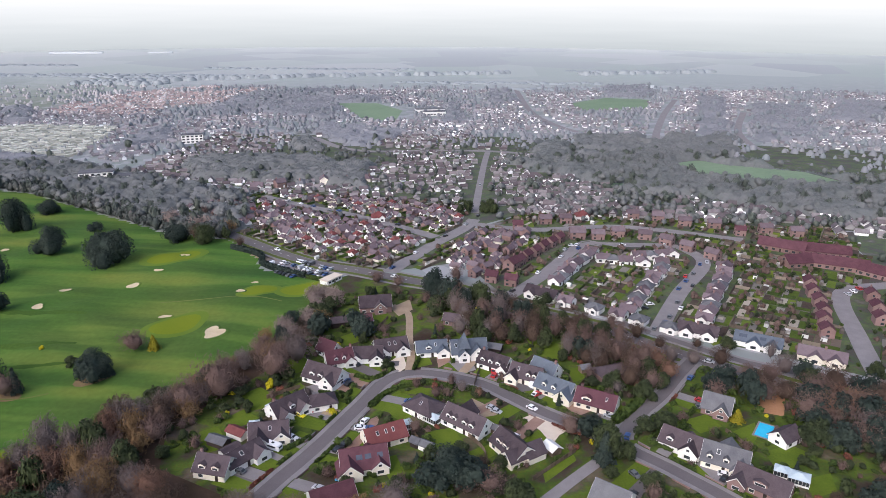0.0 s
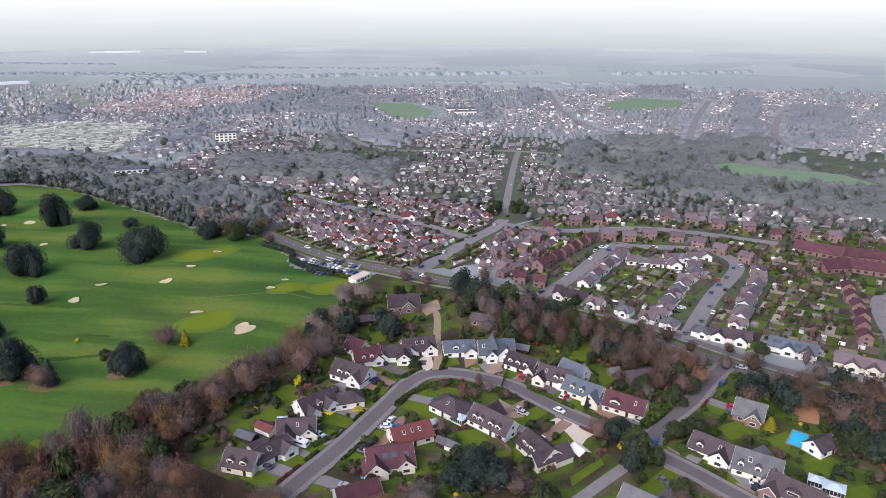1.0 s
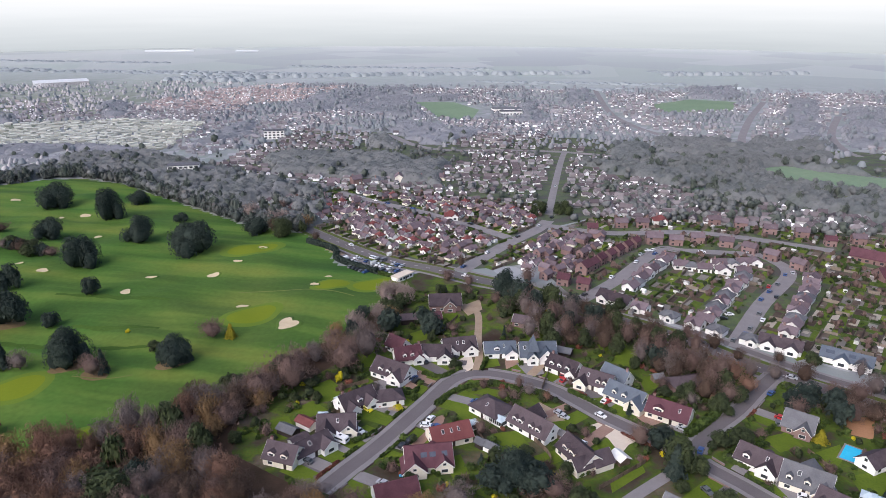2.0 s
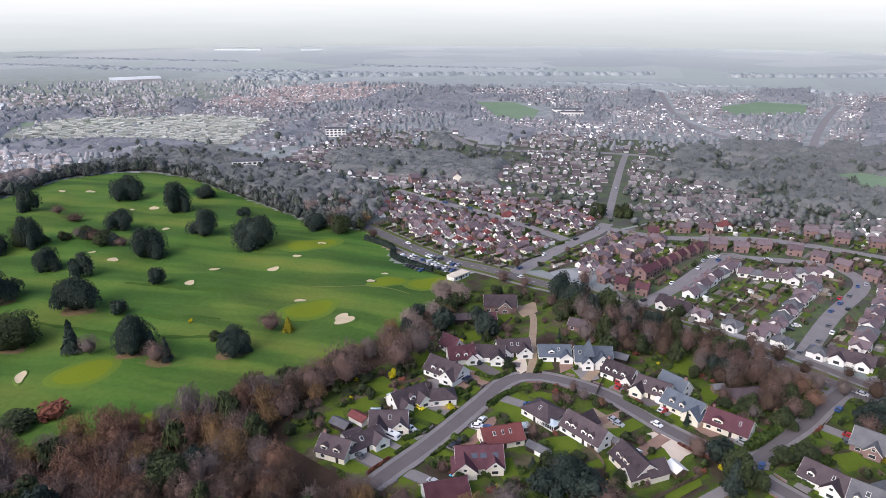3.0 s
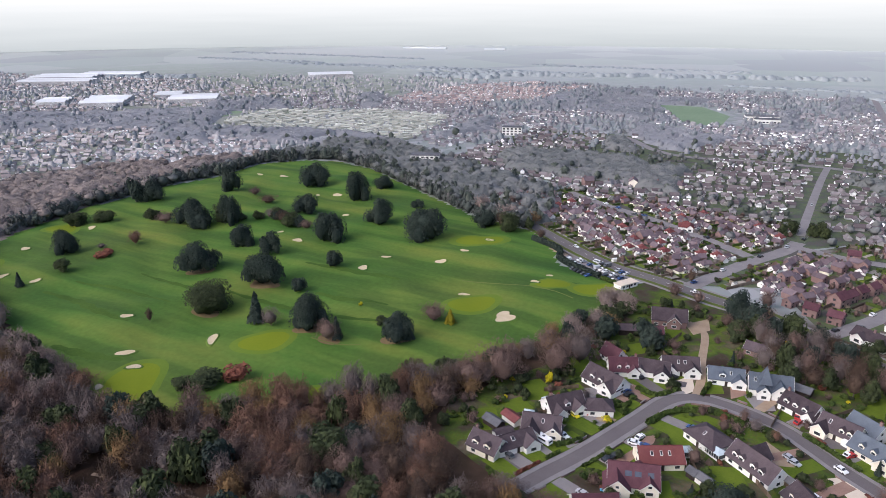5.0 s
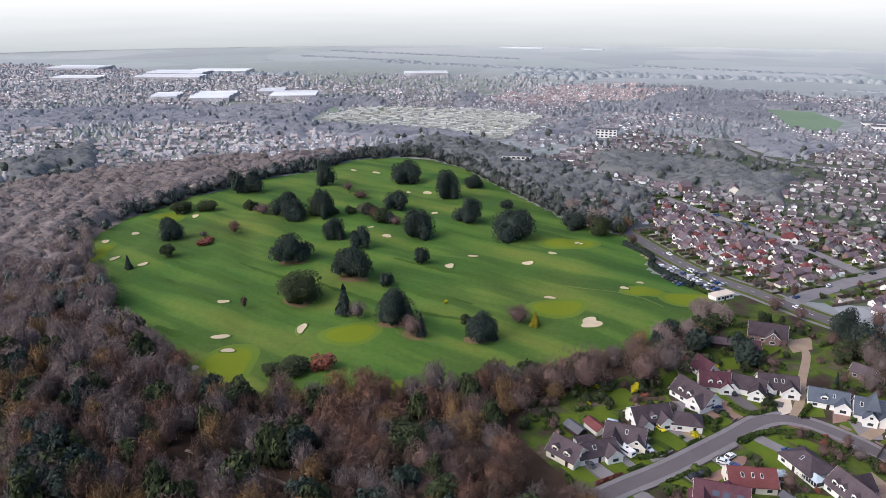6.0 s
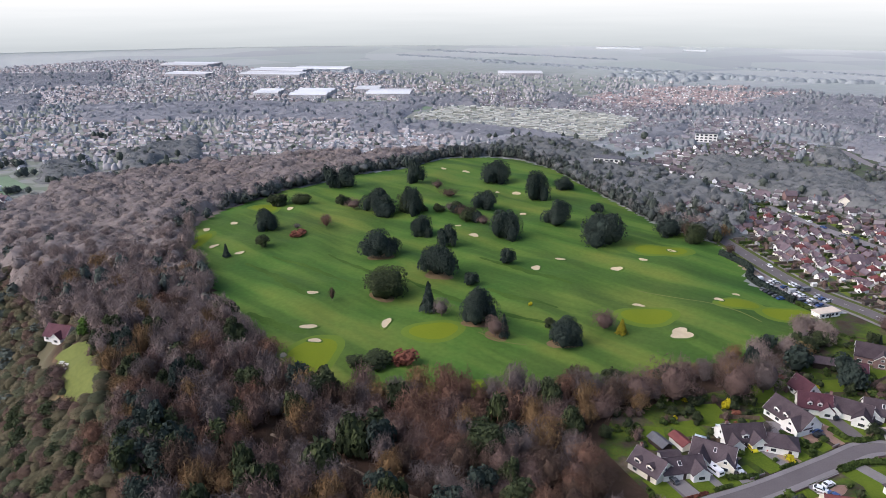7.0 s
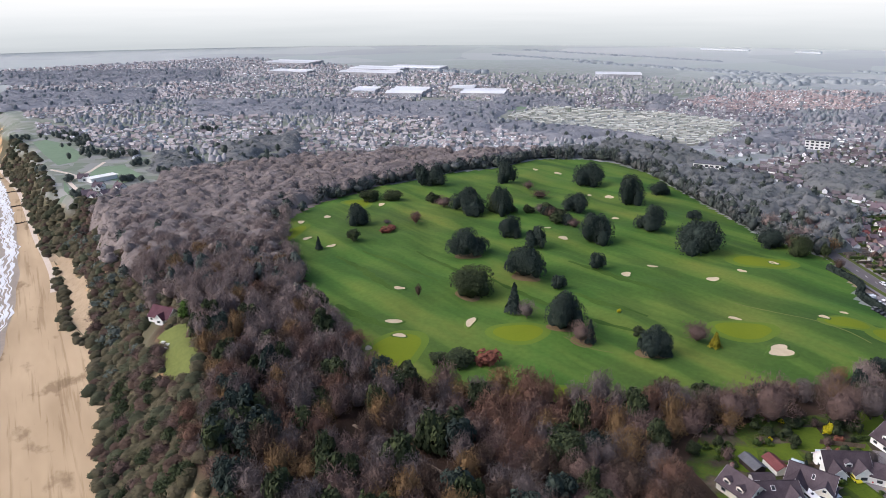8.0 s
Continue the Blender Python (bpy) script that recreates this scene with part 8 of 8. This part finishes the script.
for line, wide in (([(-324, 210), (-302, 210), (-278, 204), (-256, 203)], 5.0), ([(-322, 227), (-292, 229), (-255, 227)], 3.0), ([(-268, 173), (-252, 173), (-228, 175)], 5.0), ([(-198, 267), (-181, 266), (-158, 270)], 4.0), ([(-228, 300), (-207, 301), (-168, 300)], 4.5), ([(-240, 250), (-200, 246), (-150, 252)], 3.5), ([(-300, 250), (-262, 246), (-246, 250)], 3.0)):
    c = smooth(line, 3.0)
    s = Shape()
    for i, p in enumerate(c):
        d = (c[min(i + 1, len(c) - 1)] - c[max(i - 1, 0)]).normalized()
        w = wide * (0.35 + 0.65 * math.sin(3.1416 * (i + 0.5) / len(c))) * (1 + 0.3 * math.sin(i * 1.7))
        for k in (w / 2, 0, -w / 2):
            x, y = p.x - d.y * k, p.y + d.x * k
            s.v.append((x, y, float(golf_z(x, y)) + (0.1 if k == 0 else 0.05)))
        if i:
            s.f += [(3 * i - 3, 3 * i - 2, 3 * i + 1, 3 * i), (3 * i - 2, 3 * i - 1, 3 * i + 2, 3 * i + 1)]
    tagged(new("rough_strip", s.mesh("rough_strip", ROUGH)), "strip of darker uncut grass between fairways", "grass", kind="structure")
LITTER = mat("fallen_leaves", (0.13, 0.085, 0.05), (0.2, 0.15, 0.08), 0.2, 0.95, 1.0, 0.2)
for x, y, w in ((-230, 267, 17), (-137, 241, 13), (-177, 231, 12), (-274, 267, 14), (-233, 228, 15), (-163, 227, 10)):
    ring = blob_ring(w, w * 0.9, 0.4, int(-x), 18, 0.14)
    s = Shape()
    s.v = [(x + a, y + b, float(golf_z(x + a, y + b)) + 0.06) for a, b in ring] + [(x + a * 0.5, y + b * 0.5, float(golf_z(x + a * 0.5, y + b * 0.5)) + 0.1) for a, b in ring]
    n = len(ring)
    s.f = [(i, (i + 1) % n, n + (i + 1) % n, n + i) for i in range(n)] + [tuple(range(n, 2 * n))]
    tagged(new("leaf_litter", s.mesh("leaf_litter", LITTER)), "brown fallen leaves under a tree on the grass", "leaves", kind="structure")

# ---- shrubs and trees of the gardens ----
def clear_of_houses(p, extra):
    h = np.array(HOUSES)
    d = np.hypot(p[:, None, 0] - h[None, :, 0], p[:, None, 1] - h[None, :, 1])
    return (d > h[None, :, 2] * 0.5 + extra).all(1)


LAWNS = [[(v.co.x, v.co.y) for v in o.data.vertices[:len(o.data.vertices) // 2]] for o in bpy.data.objects if o.name.split(".")[0] in ("lawn", "drive", "car_park")]
sp = scatter(NEIGH, 4.6, 31, LAWNS, ROADS, 6.3)
sp = sp[clear_of_houses(sp, 1.5)]
r = random.Random(8)
for x, y in sp:
    if abs(x - 112) < 7 and abs(y - 208) < 7:
        continue
    k = r.random()
    if k < 0.30:
        tree("shrub", x, y, r.uniform(0.9, 1.9), r.uniform(1.0, 2.4), "garden shrubs")
    elif k < 0.36:
        tree("red", x, y, r.uniform(1.0, 1.8), r.uniform(1.4, 2.6), "garden shrubs")
    elif k < 0.39:
        tree("gorse", x, y, r.uniform(0.8, 1.5), r.uniform(1.0, 2.0), "garden shrubs")
    elif k < 0.43:
        tree("bare", x, y, r.uniform(2.0, 3.6), r.uniform(4.0, 7.0), "garden trees")
    elif k < 0.50:
        tree("holly", x, y, r.uniform(1.6, 3.0), r.uniform(2.6, 5.5), "garden trees")
    elif k < 0.52:
        tree("conifer", x, y, r.uniform(0.9, 1.5), r.uniform(3.0, 6.0), "garden trees")
for spec in (("pine", 49.5, 204, 5.5, 9), ("holly", 53.6, 193, 5, 12), ("bare", 43.8, 206, 4.5, 9), ("holly", 59.2, 193, 4.2, 6.5), ("holly", 77.2, 211, 5, 6), ("holly", 69.5, 207.5, 4, 6), ("conifer", 52, 190, 3.4, 12), ("pine", 2, 181, 8, 11), ("pine", 9, 178, 7, 9), ("pine", -3, 177, 6, 9),
             ("pine", -4, 326, 8, 15), ("pine", 3, 318, 7, 14), ("pine", -38, 282, 7, 12), ("golden", 104.5, 214.5, 2.6, 5.0), ("pine", 134, 221, 7, 11), ("bare", 146, 219, 8, 12), ("holly", 126, 201, 6, 9), ("pine", 146, 200, 7, 11), ("pine", 150, 186, 8, 12), ("holly", 64, 178, 4, 6), ("pine", 128, 168, 6, 10), ("pine", 133, 199, 6, 10)):
    tree(*spec, group="trees among the houses")
for spec in (("bare", -56, 163, 6, 10), ("bare", -44, 162, 6, 9), ("bare", -14, 168, 6, 9), ("tan", -24, 161, 6, 9), ("bare", 14, 176, 6, 8), ("holly", 22, 172, 5, 8), ("bare", -83, 228, 9, 19), ("bare", -66, 243, 8, 17), ("bare", -60, 256, 8, 16), ("bare", -92, 218, 8, 15), ("pine", -55, 280, 7, 12),
             ("bare", 131, 215, 8, 12), ("bare", 141, 215, 8, 12), ("pine", 150, 214, 7, 11), ("bare", 158, 207, 7, 11), ("bare", 120, 229, 6, 9), ("bare", 128, 230, 6, 8), ("pine", 109, 240, 6, 8), ("pine", 103, 236, 5, 7), ("tan", -103, 172, 8, 13), ("gorse", -76, 191, 1.5, 2), ("gorse", -66, 236, 2.2, 4), ("gorse", -37, 256, 2.3, 4.6), ("gorse", -40, 219, 2.2, 2)):
    tree(*spec, group="trees among the houses")
for spec in (('bare', 120, 234, 5.5, 10), ('bare', 128, 242, 5, 9), ('bare', 137, 249, 5, 9), ('bare', 120, 243, 4.5, 8), ('bare', 139, 228, 7, 12), ('bare', 149, 234, 7, 12), ('bare', 137, 215, 6, 11), ('pine', 142, 242, 6, 9), ('bare', 146, 205, 6, 10), ('bare', 160, 222, 7, 11), ('pine', 159, 230, 6, 10), ('bare', 114, 256, 5, 9), ('bare', 103, 256, 4, 8), ('pine', 103, 234, 3.5, 5), ('holly', 133, 234, 4, 5)):
    tree(*spec, group="trees among the houses")
for spec in (("bare", 72, 238, 5, 11), ("holly", 80, 246, 5, 9), ("bare", 86, 252, 5, 11), ("holly", 76, 229, 4.5, 8), ("bare", 89, 244, 4.5, 9), ("bare", 64, 252, 5.5, 12), ("pine", 58, 259, 5, 11), ("bare", 71, 257, 5, 12), ("holly", 66, 238, 4, 7), ("bare", 80, 236, 4, 9), ("bare", 94, 257, 4.5, 10), ("holly", 84, 238, 3.5, 6)):
    tree(*spec, group="trees among the houses")
ROADWOOD = [(12, 270), (30, 268), (46, 262), (62, 250), (80, 243), (84, 260), (70, 280), (45, 302), (20, 322), (-2, 322), (-5, 305), (5, 288)]
sp = scatter(ROADWOOD, 7.4, 33, LAWNS, ROADS, 6.0)
sp = sp[clear_of_houses(sp, 0.5)]
for x, y in sp:
    k = r.random()
    tree("misty" if k < 0.68 else ("pine" if k < 0.84 else "holly"), x, y, r.uniform(3.2, 5.2), r.uniform(9, 14), "trees beside the main road")
EASTWOOD = [(101, 232), (112, 222), (116, 226), (131, 229), (134, 219), (128, 212), (136, 196), (175, 195), (172, 208), (146, 222), (138, 229), (112, 236)]
sp = scatter(EASTWOOD, 7.6, 35, LAWNS, ROADS, 7.5)
sp = sp[clear_of_houses(sp, 0.5)]
rr = np.random.RandomState(5)
kk = rr.rand(len(sp))
for name, sel, kind, n, leaf, label in (("roadside_wood", kk < 0.36, "bare", 900, TWIG, "bare brown trees between gardens and main road"), ("roadside_pines", kk >= 0.36, "round", 600, PINE, "dark pines between gardens and main road")):
    wood(name, [(x, y, rr.uniform(3.5, 5.5), rr.uniform(7, 11)) for x, y in sp[sel]], [kind] * 3, n, leaf, label, 0.15, 36)
verge = [p for line, gap in ((MAIN, 12), (SERVICE, 22)) for i, p in enumerate(smooth(line, gap))]
for p in verge:
    for side in (-9.5, 8.5):
        if r.random() < 0.3 and p.x < 175 and not -118 < p.x < -38:
            tree("misty" if r.random() < 0.8 else "holly", p.x + r.uniform(-2, 2) + side * 0.4, p.y + side + r.uniform(-1, 1), r.uniform(2.5, 4.5), r.uniform(5, 10), "trees beside the main road")


def shrubs(name, ring, gap, seed, n, leaf, label, share, small=0.9, large=2.2, tall=1.0, kind="shrub"):
    q = scatter(ring, gap, seed, LAWNS, ROADS, 5.5)
    q = q[clear_of_houses(q, 0.8)]
    rr = np.random.RandomState(seed)
    q = q[rr.rand(len(q)) < share]
    wood(name, [(x, y, a, a * tall * rr.uniform(0.8, 1.5)) for (x, y), a in zip(q, rr.uniform(small, large, len(q)))], [kind] * 3, n, leaf, label, 0.0, seed, category="shrubs")


for i, ring in enumerate((GRID, BACK, NEIGH)):
    shrubs("garden_shrubs", ring, 4.2, 41 + i, 40, HEDGE, "green shrubs and hedges in small gardens", 0.34 if i == 2 else 0.2, 0.7 if i < 2 else 0.9, 1.5 if i < 2 else 2.2)
    shrubs("garden_shrubs", ring, 5.0, 51 + i, 40, HOLLY, "dark evergreen shrubs in small gardens", 0.3, 0.8 if i < 2 else 1.0, 1.8 if i < 2 else 2.4, 1.3)
    shrubs("garden_shrubs", ring, 6.5, 61 + i, 310 if i == 2 else 44, TWIG, "bare brown shrubs and small trees in gardens", 0.4 if i < 2 else 0.3, 1.0, 2.4, 1.5, "bare" if i == 2 else "shrub")
for x, y, a, h in ((12, 474, 3.6, 8), (17, 481, 4.0, 9), (29, 480, 4.2, 9), (34, 488, 3.4, 8), (13, 490, 3.2, 7), (36, 478, 3.0, 7)):
    if min(float(to_line(x, y, l)) for l in ROADS) > 4.5:
        tree("holly", x, y, a, h, "trees at the foot of the avenue")
SHEDS = mat("shed_walls", (0.06, 0.05, 0.045), [(0.14, 0.12, 0.11), (0.25, 0.24, 0.23), (0.6, 0.6, 0.58)], 0.05, 0.85, 0.5, 0, 0.9, "island")
BEDS = mat("dug_beds", (0.05, 0.036, 0.03), [(0.085, 0.064, 0.052), (0.13, 0.1, 0.08)], 0.05, 0.95, 0.8, 0.2, 0.6, "island")
PATIO = mat("garden_slabs", (0.15, 0.135, 0.125), [(0.22, 0.2, 0.182), (0.34, 0.3, 0.25)], 0.05, 0.9, 0.8, 0.1, 0.8, "island")
PLOTLAWN = mat("plot_lawns", (0.05, 0.075, 0.014), [(0.085, 0.12, 0.02), (0.13, 0.165, 0.024)], 0.05, 0.9, 0.8, 0.2, 0.7, "island")
FENCES = mat("plot_fences", (0.06, 0.045, 0.036), [(0.11, 0.088, 0.07), (0.2, 0.165, 0.135)], 0.2, 0.9, 1.0, 0, 0.8, "island")
rr = np.random.RandomState(77)


def plots(ring, angle, wide, deep, clear):
    """Back gardens in line with a street: lawn, dug bed and slabs in each plot, with fences and hedges between them and a shed here and there."""
    q = np.array(ring, float)
    cx, cy = q.mean(0)
    reach = np.abs(q - (cx, cy)).max() * 1.45
    a = radians(angle)
    made = {k: Shape() for k in ("lawns", "beds", "slabs", "fences", "hedges", "sheds")}

    def put(kind, u, v, w, d, z, h, turn=0.0):
        x, y = cx + u * math.cos(a) - v * math.sin(a), cy + u * math.sin(a) + v * math.cos(a)
        p = turned(Shape().box(-w / 2, -d / 2, z, w / 2, d / 2, z + h), angle + turn, x, y)
        made[kind].add(p.v, p.f)

    for u in np.arange(-reach, reach, wide):
        for v in np.arange(-reach, reach, deep):
            x, y = cx + u * math.cos(a) - v * math.sin(a), cy + u * math.sin(a) + v * math.cos(a)
            if not inside(x, y, ring) or min(float(to_line(x, y, l)) for l in ROADS) < clear:
                continue
            if not clear_of_houses(np.array([[x, y]]), -1.0)[0]:
                continue
            k = 0.001 * rr.rand()
            cut = rr.uniform(0.35, 0.75)
            put("lawns" if rr.rand() < 0.72 else "beds", u, v - deep * (1 - cut) / 2, wide * rr.uniform(0.72, 0.95), deep * cut * 0.94, 0.036, 0.012 + k)
            put("beds" if rr.rand() < 0.6 else "slabs", u, v + deep * cut / 2, wide * rr.uniform(0.6, 0.9), deep * (1 - cut) * 0.9, 0.037, 0.012 + k)
            if rr.rand() < 0.3:
                put("slabs", u + wide * rr.uniform(-0.3, 0.3), v + deep * rr.uniform(-0.4, 0.4), rr.uniform(1.2, 3.0), rr.uniform(1.2, 3.0), 0.05, 0.015)
            put("fences" if rr.rand() < 0.55 else "hedges", u + wide / 2, v, 0.16 if rr.rand() < 0.5 else 0.7, deep * rr.uniform(0.7, 1.0), 0.03, rr.uniform(1.0, 1.9))
            if rr.rand() < 0.5:
                put("fences" if rr.rand() < 0.4 else "hedges", u, v + deep / 2, wide * rr.uniform(0.6, 1.0), 0.5, 0.03, rr.uniform(1.0, 1.9))
            if rr.rand() < 0.42:
                b = Shape()
                gable_wall(b, 2.6, 1.9, 1.8, 2.4, False)
                px, pv = u + wide * rr.uniform(-0.3, 0.3), v + deep * rr.choice((-0.4, 0.4))
                turned(b, angle + 90 * rr.randint(2), cx + px * math.cos(a) - pv * math.sin(a), cy + px * math.sin(a) + pv * math.cos(a))
                made["sheds"].add(b.v, b.f)
    for kind, leaf, label in (("lawns", PLOTLAWN, "small green lawns behind the houses"), ("beds", BEDS, "dug brown garden beds behind the houses"), ("slabs", PATIO, "paved patios and paths in small gardens"), ("fences", FENCES, "timber fences between small gardens"),
                              ("hedges", HEDGE, "clipped hedges between small gardens"), ("sheds", SHEDS, "small sheds and greenhouses in gardens")):
        if made[kind].v:
            tagged(new("garden_" + kind, made[kind].mesh("garden_" + kind, leaf)), label, kind, kind="stuff")


plots(GRID, 58, 13.0, 7.5, 8.5)
plots(BACK, -40, 7.0, 9.0, 6.5)

# glowing ring added behind the land, pale haze and sky painted into its emission
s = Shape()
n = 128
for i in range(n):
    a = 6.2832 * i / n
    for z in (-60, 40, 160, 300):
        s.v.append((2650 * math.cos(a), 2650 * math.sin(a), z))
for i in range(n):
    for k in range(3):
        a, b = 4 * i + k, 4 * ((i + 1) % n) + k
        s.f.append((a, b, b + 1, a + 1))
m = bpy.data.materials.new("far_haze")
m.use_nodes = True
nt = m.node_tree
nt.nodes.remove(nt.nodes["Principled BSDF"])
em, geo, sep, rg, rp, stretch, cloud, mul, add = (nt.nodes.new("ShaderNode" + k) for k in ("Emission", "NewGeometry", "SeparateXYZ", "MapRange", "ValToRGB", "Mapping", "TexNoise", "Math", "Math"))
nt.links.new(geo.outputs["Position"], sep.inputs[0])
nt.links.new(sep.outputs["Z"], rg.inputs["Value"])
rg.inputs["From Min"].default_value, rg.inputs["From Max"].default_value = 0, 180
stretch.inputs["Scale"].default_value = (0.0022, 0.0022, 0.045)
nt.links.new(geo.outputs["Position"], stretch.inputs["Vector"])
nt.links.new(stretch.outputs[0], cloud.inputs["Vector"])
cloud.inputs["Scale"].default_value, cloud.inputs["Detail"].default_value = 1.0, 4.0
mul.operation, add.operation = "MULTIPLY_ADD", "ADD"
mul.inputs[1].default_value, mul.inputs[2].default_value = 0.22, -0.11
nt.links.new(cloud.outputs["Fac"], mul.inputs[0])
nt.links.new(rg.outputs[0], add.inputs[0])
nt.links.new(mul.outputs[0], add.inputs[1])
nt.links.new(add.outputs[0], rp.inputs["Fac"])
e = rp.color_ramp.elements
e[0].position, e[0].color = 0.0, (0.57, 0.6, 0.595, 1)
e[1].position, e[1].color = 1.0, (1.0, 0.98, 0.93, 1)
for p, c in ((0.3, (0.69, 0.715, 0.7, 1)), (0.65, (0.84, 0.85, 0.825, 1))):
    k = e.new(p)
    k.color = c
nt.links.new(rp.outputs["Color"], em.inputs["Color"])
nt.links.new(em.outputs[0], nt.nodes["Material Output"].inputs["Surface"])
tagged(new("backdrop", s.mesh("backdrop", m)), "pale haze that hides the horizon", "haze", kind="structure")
